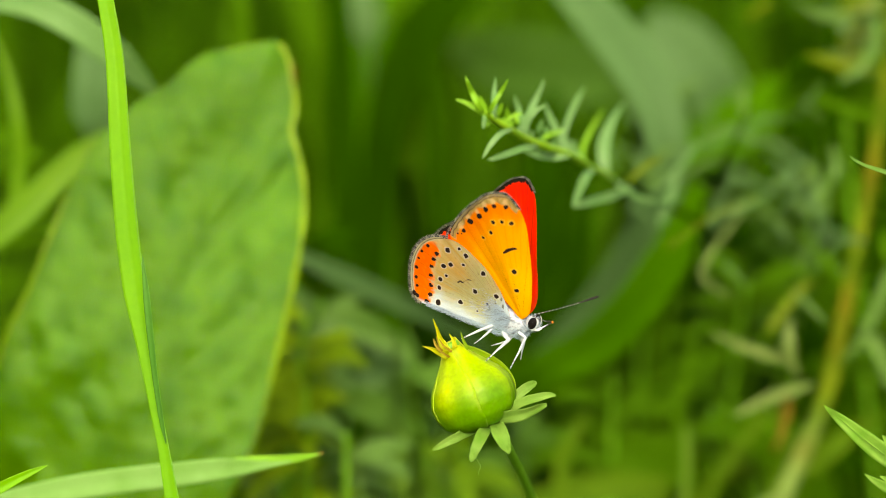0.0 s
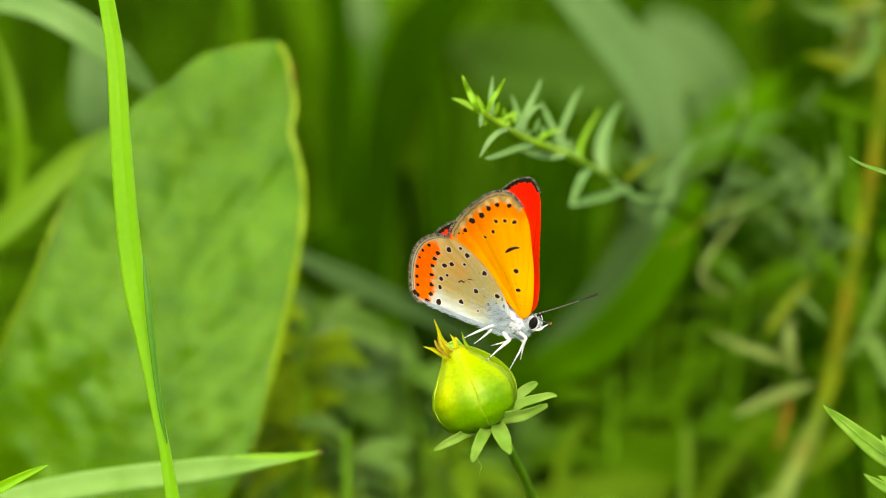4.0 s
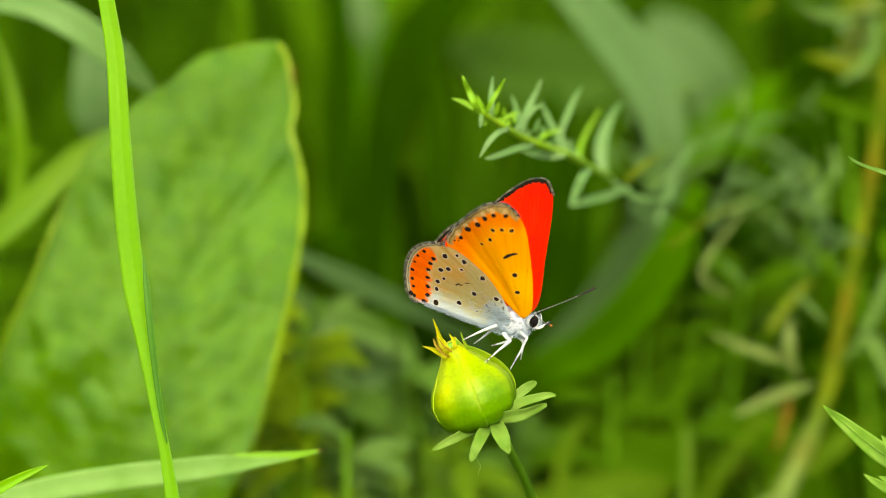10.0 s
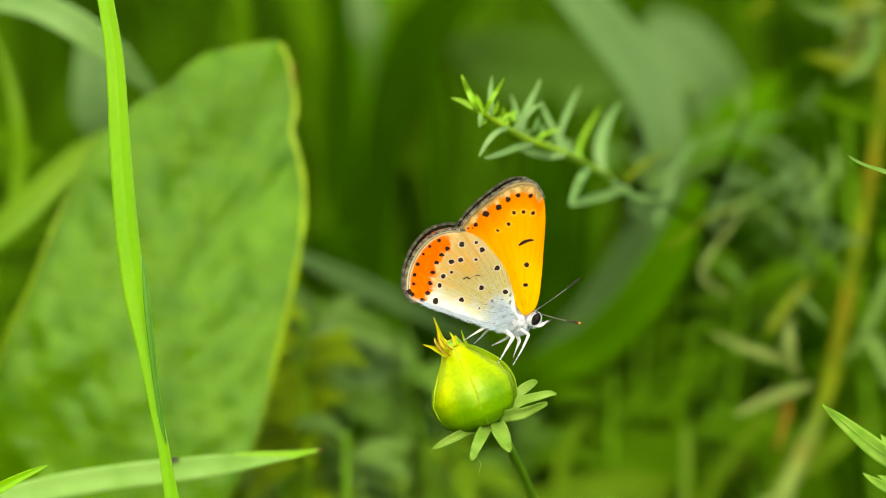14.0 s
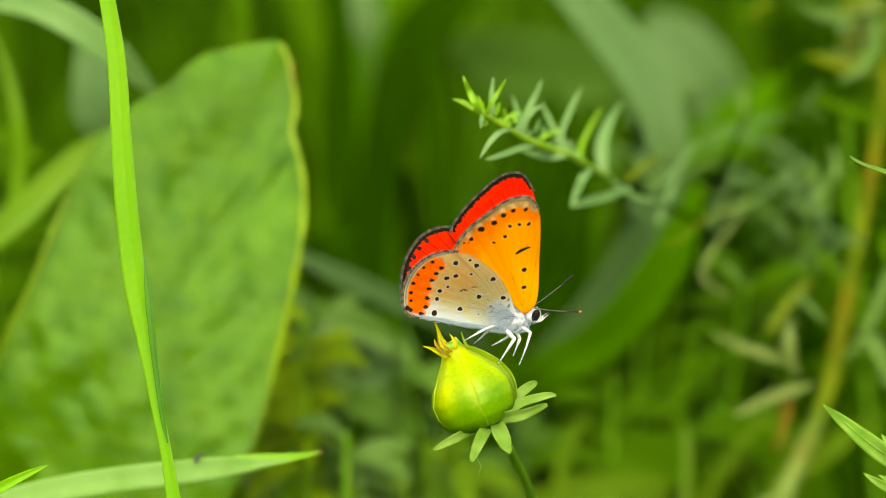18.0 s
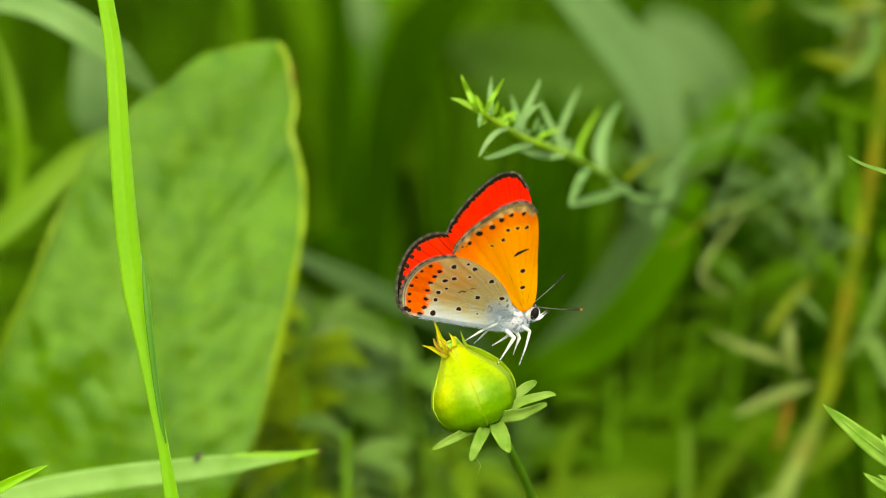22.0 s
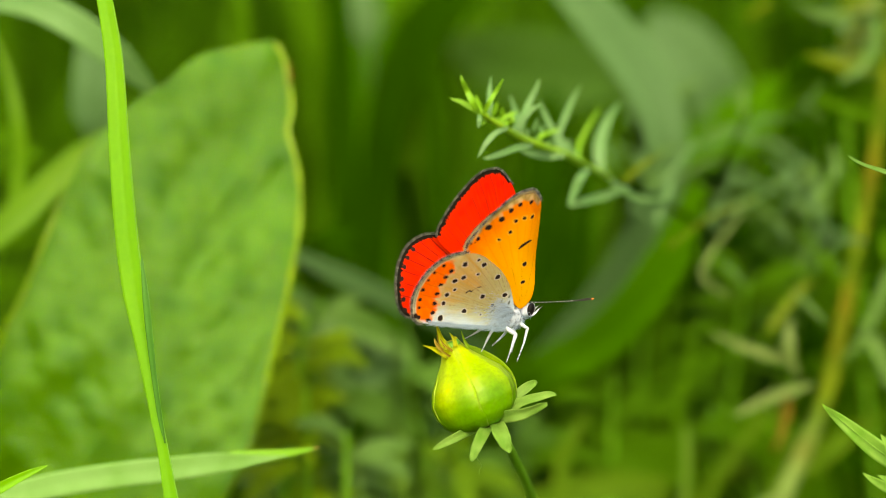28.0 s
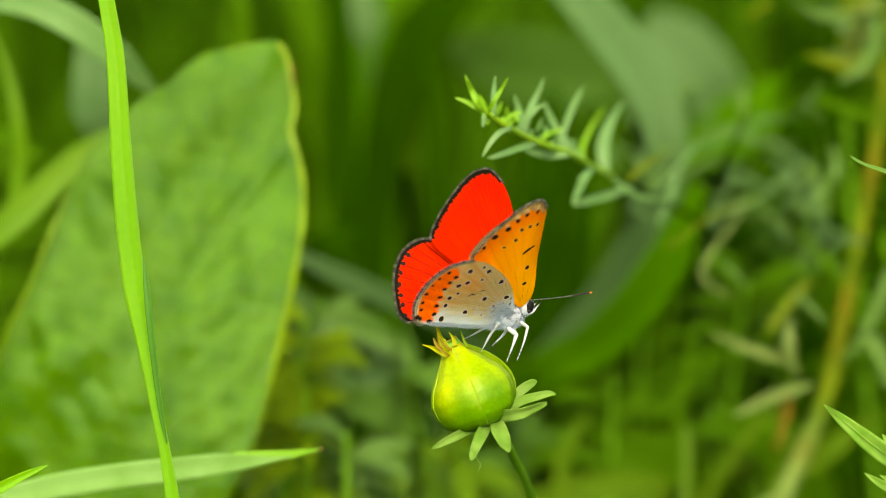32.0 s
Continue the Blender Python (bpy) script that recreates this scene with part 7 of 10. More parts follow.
    walk(hind_near, [
        (0, pose(-0.00100, -0.00090, 0.00040, 16.8, -2.5, -4.1)), (0.5, pose(-0.00100, -0.00090, 0.00040, 15.3, -3.2, -4.0)), (1, pose(-0.00100, -0.00090, 0.00040, 19.6, -1.4, -5.2)),
        (1.5, pose(-0.00100, -0.00090, 0.00040, 21.3, -1.7, -5.3)), (2, pose(-0.00100, -0.00090, 0.00040, 23.8, -2.1, -5.4)), (2.5, pose(-0.00100, -0.00090, 0.00040, 22.8, -3.4, -5.6)),
        (3, pose(-0.00100, -0.00090, 0.00040, 13.4, -1.7, -5.1)), (3.5, pose(-0.00100, -0.00090, 0.00040, 14.6, -1.7, -5.1)), (5.5, pose(-0.00100, -0.00090, 0.00040, 25.7, -1.9, -5.7)),
        (6, pose(-0.00100, -0.00090, 0.00040, 28.2, -1.6, -7.1)), (6.5, pose(-0.00100, -0.00090, 0.00040, 30.1, 1.7, -4.8)), (7, pose(-0.00100, -0.00090, 0.00040, 25.5, 2.4, -4.2)),
        (7.5, pose(-0.00100, -0.00090, 0.00040, 26.1, 3.3, -3.8)), (8, pose(-0.00100, -0.00090, 0.00040, 18.0, 4.4, -3.2)), (8.5, pose(-0.00100, -0.00090, 0.00040, 17.4, 0.8, -4.8)),
        (9, pose(-0.00100, -0.00090, 0.00040, 26.6, 1.6, -5.1)), (9.5, pose(-0.00100, -0.00090, 0.00040, 30.0, 1.1, -4.6)), (10, pose(-0.00100, -0.00090, 0.00040, 28.4, 2.0, -4.4)),
        (10.5, pose(-0.00100, -0.00090, 0.00040, 30.2, 4.0, -2.4)), (11, pose(-0.00100, -0.00090, 0.00040, 33.7, 4.6, -1.8)), (11.5, pose(-0.00100, -0.00090, 0.00040, 37.0, 5.6, -1.7)),
        (12, pose(-0.00100, -0.00090, 0.00040, 31.9, 4.3, -1.6)), (12.5, pose(-0.00100, -0.00090, 0.00040, 26.2, 1.5, -2.9)), (13, pose(-0.00100, -0.00090, 0.00040, 13.9, -0.8, -0.3)),
        (13.5, pose(-0.00100, -0.00090, 0.00040, 10.6, 0.1, 1.9)), (14, pose(-0.00100, -0.00090, 0.00040, 9.6, -0.4, 2.1)), (14.5, pose(-0.00100, -0.00090, 0.00040, 8.1, -1.5, 2.2)),
        (16.5, pose(-0.00100, -0.00090, 0.00040, 15.9, 0.8, 0.1)), (17, pose(-0.00100, -0.00090, 0.00040, 16.4, 0.1, 0.4)), (17.5, pose(-0.00100, -0.00090, 0.00040, 20.5, 0.1, -0.3)),
        (18, pose(-0.00100, -0.00090, 0.00040, 23.6, -0.4, -0.4)), (18.5, pose(-0.00100, -0.00090, 0.00040, 25.2, -0.0, -0.9)), (19, pose(-0.00100, -0.00090, 0.00040, 26.4, 1.0, -0.9)),
        (19.5, pose(-0.00100, -0.00090, 0.00040, 26.8, 1.7, -1.0)), (20, pose(-0.00100, -0.00090, 0.00040, 28.0, 2.3, -0.4)), (20.5, pose(-0.00100, -0.00090, 0.00040, 22.6, 0.7, -0.5)),
        (21, pose(-0.00100, -0.00090, 0.00040, 25.3, -0.3, -1.2)), (21.5, pose(-0.00100, -0.00090, 0.00040, 27.6, -0.8, -1.3)), (22, pose(-0.00100, -0.00090, 0.00040, 29.7, 0.5, -1.4)),
        (22.5, pose(-0.00100, -0.00090, 0.00040, 29.1, 1.2, -0.7)), (23, pose(-0.00100, -0.00090, 0.00040, 19.3, -0.0, -0.4)), (23.5, pose(-0.00100, -0.00090, 0.00040, 14.7, -2.4, 0.0)),
        (24, pose(-0.00100, -0.00090, 0.00040, 18.0, -0.2, -0.5)), (24.5, pose(-0.00100, -0.00090, 0.00040, 17.5, 2.9, 0.2)), (25, pose(-0.00100, -0.00090, 0.00040, 10.1, 1.7, 0.5)),
        (25.5, pose(-0.00100, -0.00090, 0.00040, 11.2, -0.8, -0.5)), (27.5, pose(-0.00100, -0.00090, 0.00040, 22.9, 0.1, -1.7)), (28, pose(-0.00100, -0.00090, 0.00040, 23.8, 0.3, -1.8)),
        (28.5, pose(-0.00100, -0.00090, 0.00040, 27.4, 0.4, -2.4)), (29, pose(-0.00100, -0.00090, 0.00040, 28.4, 1.4, -2.8)), (29.5, pose(-0.00100, -0.00090, 0.00040, 26.3, 0.6, -2.4)),
        (30, pose(-0.00100, -0.00090, 0.00040, 27.9, 0.8, -2.6)), (30.5, pose(-0.00100, -0.00090, 0.00040, 30.0, 0.1, -3.1)), (31, pose(-0.00100, -0.00090, 0.00040, 30.7, 1.1, -3.8)),
        (31.5, pose(-0.00100, -0.00090, 0.00040, 30.5, 2.2, -4.0)), (32, pose(-0.00100, -0.00090, 0.00040, 32.9, 2.8, -3.1))])
    walk(fore_far, [
        (0, pose(0.00100, 0.00090, 0.00060, -23.0, -10.8, -5.1)), (0.5, pose(0.00100, 0.00090, 0.00060, -25.9, -10.8, -5.0)), (1, pose(0.00100, 0.00090, 0.00060, -23.3, -7.5, -9.1)),
        (1.5, pose(0.00100, 0.00090, 0.00060, -23.4, -6.7, -9.5)), (2, pose(0.00100, 0.00090, 0.00060, -23.6, -5.6, -10.0)), (2.5, pose(0.00100, 0.00090, 0.00060, -24.9, -8.3, -7.9)),
        (3, pose(0.00100, 0.00090, 0.00060, -25.4, -12.5, -5.9)), (3.5, pose(0.00100, 0.00090, 0.00060, -23.7, -11.1, -7.1)), (5.5, pose(0.00100, 0.00090, 0.00060, -24.0, -3.7, -12.5)),
        (6, pose(0.00100, 0.00090, 0.00060, -21.9, -1.5, -14.1)), (6.5, pose(0.00100, 0.00090, 0.00060, -22.9, -2.5, -12.7)), (7, pose(0.00100, 0.00090, 0.00060, -24.3, -3.5, -11.4)),
        (7.5, pose(0.00100, 0.00090, 0.00060, -25.5, -4.3, -10.1)), (8, pose(0.00100, 0.00090, 0.00060, -24.9, -6.5, -8.9)), (8.5, pose(0.00100, 0.00090, 0.00060, -26.9, -3.9, -10.7)),
        (9, pose(0.00100, 0.00090, 0.00060, -27.4, -1.5, -12.6)), (9.5, pose(0.00100, 0.00090, 0.00060, -25.6, 0.4, -14.6)), (10, pose(0.00100, 0.00090, 0.00060, -25.5, 0.1, -14.3)),
        (10.5, pose(0.00100, 0.00090, 0.00060, -25.7, 0.4, -14.2)), (11, pose(0.00100, 0.00090, 0.00060, -26.8, 1.5, -14.5)), (11.5, pose(0.00100, 0.00090, 0.00060, -25.1, 2.8, -14.8)),
        (12, pose(0.00100, 0.00090, 0.00060, -23.1, 1.0, -14.0)), (12.5, pose(0.00100, 0.00090, 0.00060, -8.4, 0.2, -7.4)), (13, pose(0.00100, 0.00090, 0.00060, 8.3, -2.4, 0.0)),
        (13.5, pose(0.00100, 0.00090, 0.00060, 10.1, -2.6, -1.2)), (14, pose(0.00100, 0.00090, 0.00060, 10.3, -3.1, -2.3)), (14.5, pose(0.00100, 0.00090, 0.00060, 11.8, -3.0, -2.3)),
        (16.5, pose(0.00100, 0.00090, 0.00060, 1.6, 0.1, -2.2)), (17, pose(0.00100, 0.00090, 0.00060, 1.6, 0.2, -2.2)), (17.5, pose(0.00100, 0.00090, 0.00060, 0.6, 0.6, -2.2)),
        (18, pose(0.00100, 0.00090, 0.00060, 0.9, 1.7, -2.3)), (18.5, pose(0.00100, 0.00090, 0.00060, -1.1, 1.3, -1.3)), (19, pose(0.00100, 0.00090, 0.00060, -2.1, 1.1, -0.3)),
        (19.5, pose(0.00100, 0.00090, 0.00060, -1.9, 1.1, 0.6)), (20, pose(0.00100, 0.00090, 0.00060, -0.7, 1.2, 1.7)), (20.5, pose(0.00100, 0.00090, 0.00060, -1.5, 0.8, 0.3)),
        (21, pose(0.00100, 0.00090, 0.00060, -1.2, 1.1, -1.1)), (21.5, pose(0.00100, 0.00090, 0.00060, -0.1, 1.7, -2.5)), (22, pose(0.00100, 0.00090, 0.00060, 2.2, 1.9, -3.9)),
        (22.5, pose(0.00100, 0.00090, 0.00060, 1.4, 1.4, -5.2)), (23, pose(0.00100, 0.00090, 0.00060, 1.7, 0.3, -6.5)), (23.5, pose(0.00100, 0.00090, 0.00060, 3.0, -0.2, -7.8)),
        (24, pose(0.00100, 0.00090, 0.00060, 5.2, -0.2, -9.2)), (24.5, pose(0.00100, 0.00090, 0.00060, 4.9, -2.1, -6.5)), (25, pose(0.00100, 0.00090, 0.00060, 6.4, -2.8, -4.0)),
        (25.5, pose(0.00100, 0.00090, 0.00060, 5.3, -2.2, -5.8)), (27.5, pose(0.00100, 0.00090, 0.00060, 0.6, -1.5, -13.0)), (28, pose(0.00100, 0.00090, 0.00060, 0.4, -1.1, -14.9)),
        (28.5, pose(0.00100, 0.00090, 0.00060, 0.1, -0.2, -16.8)), (29, pose(0.00100, 0.00090, 0.00060, -0.2, -0.7, -18.6)), (29.5, pose(0.00100, 0.00090, 0.00060, -1.0, -0.6, -18.9)),
        (30, pose(0.00100, 0.00090, 0.00060, -2.1, -0.4, -19.3)), (30.5, pose(0.00100, 0.00090, 0.00060, -0.5, -0.2, -19.7)), (31, pose(0.00100, 0.00090, 0.00060, 1.3, -0.4, -19.9)),
        (31.5, pose(0.00100, 0.00090, 0.00060, 0.3, -1.2, -20.2)), (32, pose(0.00100, 0.00090, 0.00060, -0.2, -1.5, -20.5))])
    walk(hind_far, [
        (0, pose(-0.00100, 0.00090, 0.00040, -17.0, 0.4, -3.6)), (0.5, pose(-0.00100, 0.00090, 0.00040, -19.9, 0.5, -3.6)), (1, pose(-0.00100, 0.00090, 0.00040, -19.4, 2.9, -6.3)),
        (1.5, pose(-0.00100, 0.00090, 0.00040, -21.1, 3.1, -5.1)), (2, pose(-0.00100, 0.00090, 0.00040, -22.8, 3.0, -3.8)), (2.5, pose(-0.00100, 0.00090, 0.00040, -20.7, 2.5, -2.6)),
        (3, pose(-0.00100, 0.00090, 0.00040, -17.7, 4.2, -1.4)), (3.5, pose(-0.00100, 0.00090, 0.00040, -18.8, 3.5, -1.8)), (5.5, pose(-0.00100, 0.00090, 0.00040, -30.3, 2.3, -3.4)),
        (6, pose(-0.00100, 0.00090, 0.00040, -31.0, 1.4, -3.5)), (6.5, pose(-0.00100, 0.00090, 0.00040, -28.1, 3.0, -4.2)), (7, pose(-0.00100, 0.00090, 0.00040, -25.6, 4.1, -4.8)),
        (7.5, pose(-0.00100, 0.00090, 0.00040, -23.0, 4.6, -5.0)), (8, pose(-0.00100, 0.00090, 0.00040, -18.4, 5.2, -4.9)), (8.5, pose(-0.00100, 0.00090, 0.00040, -21.0, 4.4, -9.3)),
        (9, pose(-0.00100, 0.00090, 0.00040, -22.1, 5.1, -13.5)), (9.5, pose(-0.00100, 0.00090, 0.00040, -21.0, 6.7, -17.7)), (10, pose(-0.00100, 0.00090, 0.00040, -21.1, 5.3, -17.6)),
        (10.5, pose(-0.00100, 0.00090, 0.00040, -21.5, 5.3, -17.9)), (11, pose(-0.00100, 0.00090, 0.00040, -22.9, 3.9, -18.3)), (11.5, pose(-0.00100, 0.00090, 0.00040, -21.5, 2.5, -18.2)),
        (12, pose(-0.00100, 0.00090, 0.00040, -19.4, 1.1, -17.4)), (12.5, pose(-0.00100, 0.00090, 0.00040, -10.9, 1.9, -11.2)), (13, pose(-0.00100, 0.00090, 0.00040, -0.3, 1.3, -4.3)),
        (13.5, pose(-0.00100, 0.00090, 0.00040, -1.4, -0.4, -2.6)), (14, pose(-0.00100, 0.00090, 0.00040, -4.1, -2.9, -0.8)), (14.5, pose(-0.00100, 0.00090, 0.00040, -2.6, -5.1, -2.4)),
        (16.5, pose(-0.00100, 0.00090, 0.00040, -12.1, 3.6, 0.1)), (17, pose(-0.00100, 0.00090, 0.00040, -12.2, 3.5, 0.1)), (17.5, pose(-0.00100, 0.00090, 0.00040, -13.1, 3.2, 0.1)),
        (18, pose(-0.00100, 0.00090, 0.00040, -12.8, 2.7, 0.1)), (18.5, pose(-0.00100, 0.00090, 0.00040, -13.5, 1.8, -0.3)), (19, pose(-0.00100, 0.00090, 0.00040, -13.4, 1.2, -0.8)),
        (19.5, pose(-0.00100, 0.00090, 0.00040, -12.1, 0.4, -1.2)), (20, pose(-0.00100, 0.00090, 0.00040, -9.7, 0.2, -1.6)), (20.5, pose(-0.00100, 0.00090, 0.00040, -10.9, -1.4, -1.6)),
        (21, pose(-0.00100, 0.00090, 0.00040, -11.1, -2.4, -1.7)), (21.5, pose(-0.00100, 0.00090, 0.00040, -10.5, -2.6, -1.9)), (22, pose(-0.00100, 0.00090, 0.00040, -8.8, -1.6, -2.1)),
        (22.5, pose(-0.00100, 0.00090, 0.00040, -10.1, -1.0, -2.4)), (23, pose(-0.00100, 0.00090, 0.00040, -10.3, -2.3, -2.4)), (23.5, pose(-0.00100, 0.00090, 0.00040, -9.5, -3.6, -2.5)),
        (24, pose(-0.00100, 0.00090, 0.00040, -7.9, -2.1, -2.7)), (24.5, pose(-0.00100, 0.00090, 0.00040, -7.3, 0.8, -2.4)), (25, pose(-0.00100, 0.00090, 0.00040, -4.9, -1.6, -1.9)),
        (25.5, pose(-0.00100, 0.00090, 0.00040, -5.9, -3.7, -2.5)), (27.5, pose(-0.00100, 0.00090, 0.00040, -21.7, -0.1, -9.5)), (28, pose(-0.00100, 0.00090, 0.00040, -22.0, 0.4, -9.9)),
        (28.5, pose(-0.00100, 0.00090, 0.00040, -22.2, 0.9, -10.5)), (29, pose(-0.00100, 0.00090, 0.00040, -22.4, 2.3, -11.3)), (29.5, pose(-0.00100, 0.00090, 0.00040, -24.2, 1.2, -11.4)),
        (30, pose(-0.00100, 0.00090, 0.00040, -26.1, 0.2, -11.6)), (30.5, pose(-0.00100, 0.00090, 0.00040, -25.5, -0.2, -11.8)), (31, pose(-0.00100, 0.00090, 0.00040, -24.7, 0.7, -12.4)),
        (31.5, pose(-0.00100, 0.00090, 0.00040, -26.5, 0.8, -13.0)), (32, pose(-0.00100, 0.00090, 0.00040, -27.9, 0.7, -13.5))])
    walk(antenna_near, [
        (0, pose(0.00215, -0.00035, 0.00150, -2.0, -19.6, -55.1)), (0.5, pose(0.00215, -0.00035, 0.00150, -1.9, -18.7, -53.9)), (1, pose(0.00215, -0.00035, 0.00150, -2.2, -21.4, -54.5)),
        (1.5, pose(0.00215, -0.00035, 0.00150, -2.0, -19.2, -55.0)), (2, pose(0.00215, -0.00035, 0.00150, -2.2, -21.4, -55.6)), (2.5, pose(0.00215, -0.00035, 0.00150, -2.1, -20.9, -54.3)),
        (3, pose(0.00215, -0.00035, 0.00150, -2.1, -20.4, -55.6)), (3.5, pose(0.00215, -0.00035, 0.00150, -2.0, -19.2, -57.4)), (5.5, pose(0.00215, -0.00035, 0.00150, -1.2, -11.4, -59.4)),
        (6, pose(0.00215, -0.00035, 0.00150, -1.2, -10.8, -58.8)), (6.5, pose(0.00215, -0.00035, 0.00150, -1.3, -11.7, -57.8)), (7, pose(0.00215, -0.00035, 0.00150, -1.4, -12.7, -58.0)),
        (7.5, pose(0.00215, -0.00035, 0.00150, -1.4, -13.5, -59.1)), (8, pose(0.00215, -0.00035, 0.00150, -1.7, -16.7, -63.0)), (8.5, pose(0.00215, -0.00035, 0.00150, -1.5, -13.9, -63.6)),
        (9, pose(0.00215, -0.00035, 0.00150, -1.3, -11.7, -64.7)), (9.5, pose(0.00215, -0.00035, 0.00150, -1.1, -10.0, -64.3)), (10, pose(0.00215, -0.00035, 0.00150, -1.2, -10.5, -63.2)),
        (10.5, pose(0.00215, -0.00035, 0.00150, -1.1, -10.0, -63.5)), (11, pose(0.00215, -0.00035, 0.00150, -0.9, -7.3, -62.9)), (11.5, pose(0.00215, -0.00035, 0.00150, -0.7, -5.9, -63.4)),
        (12, pose(0.00215, -0.00035, 0.00150, -0.9, -7.0, -65.1)), (12.5, pose(0.00215, -0.00035, 0.00150, -1.0, -8.4, -58.3)), (13, pose(0.00215, -0.00035, 0.00150, -1.1, -8.5, -55.8)),
        (13.5, pose(0.00215, -0.00035, 0.00150, -1.4, -10.8, -56.2)), (14, pose(0.00215, -0.00035, 0.00150, -1.6, -11.6, -55.9)), (14.5, pose(0.00215, -0.00035, 0.00150, -1.6, -12.3, -56.8)),
        (16.5, pose(0.00215, -0.00035, 0.00150, -1.7, -16.7, -62.8)), (17, pose(0.00215, -0.00035, 0.00150, -1.7, -17.2, -62.9)), (17.5, pose(0.00215, -0.00035, 0.00150, -1.6, -16.9, -62.2)),
        (18, pose(0.00215, -0.00035, 0.00150, -1.6, -17.2, -60.5)), (18.5, pose(0.00215, -0.00035, 0.00150, -1.5, -17.0, -60.4)), (19, pose(0.00215, -0.00035, 0.00150, -1.6, -18.0, -59.4)),
        (19.5, pose(0.00215, -0.00035, 0.00150, -1.5, -18.5, -59.1)), (20, pose(0.00215, -0.00035, 0.00150, -1.5, -18.7, -59.8)), (20.5, pose(0.00215, -0.00035, 0.00150, -1.6, -18.9, -60.0)),
        (21, pose(0.00215, -0.00035, 0.00150, -1.7, -17.4, -57.6)), (21.5, pose(0.00215, -0.00035, 0.00150, -1.7, -16.2, -58.7)), (22, pose(0.00215, -0.00035, 0.00150, -1.8, -16.2, -58.0)),
        (22.5, pose(0.00215, -0.00035, 0.00150, -1.9, -16.1, -58.6)), (23, pose(0.00215, -0.00035, 0.00150, -2.1, -17.7, -58.6)), (23.5, pose(0.00215, -0.00035, 0.00150, -2.3, -17.8, -56.5)),
        (24, pose(0.00215, -0.00035, 0.00150, -2.4, -17.2, -57.1)), (24.5, pose(0.00215, -0.00035, 0.00150, -2.2, -11.1, -52.5)), (25, pose(0.00215, -0.00035, 0.00150, -2.5, -3.8, -25.9)),
        (25.5, pose(0.00215, -0.00035, 0.00150, -3.8, -11.4, -36.4)), (27.5, pose(0.00215, -0.00035, 0.00150, -3.6, -16.0, -46.6)), (28, pose(0.00215, -0.00035, 0.00150, -5.3, -14.3, -36.9)),
        (28.5, pose(0.00215, -0.00035, 0.00150, -4.0, -12.6, -40.8)), (29, pose(0.00215, -0.00035, 0.00150, -3.4, -13.8, -44.7)), (29.5, pose(0.00215, -0.00035, 0.00150, -4.5, -12.8, -36.6)),
        (30, pose(0.00215, -0.00035, 0.00150, -3.0, -14.7, -45.8)), (30.5, pose(0.00215, -0.00035, 0.00150, -4.0, -12.1, -37.5)), (31, pose(0.00215, -0.00035, 0.00150, -4.8, -12.7, -35.6)),
        (31.5, pose(0.00215, -0.00035, 0.00150, -3.1, -15.4, -44.6)), (32, pose(0.00215, -0.00035, 0.00150, -3.2, -16.0, -44.0))])
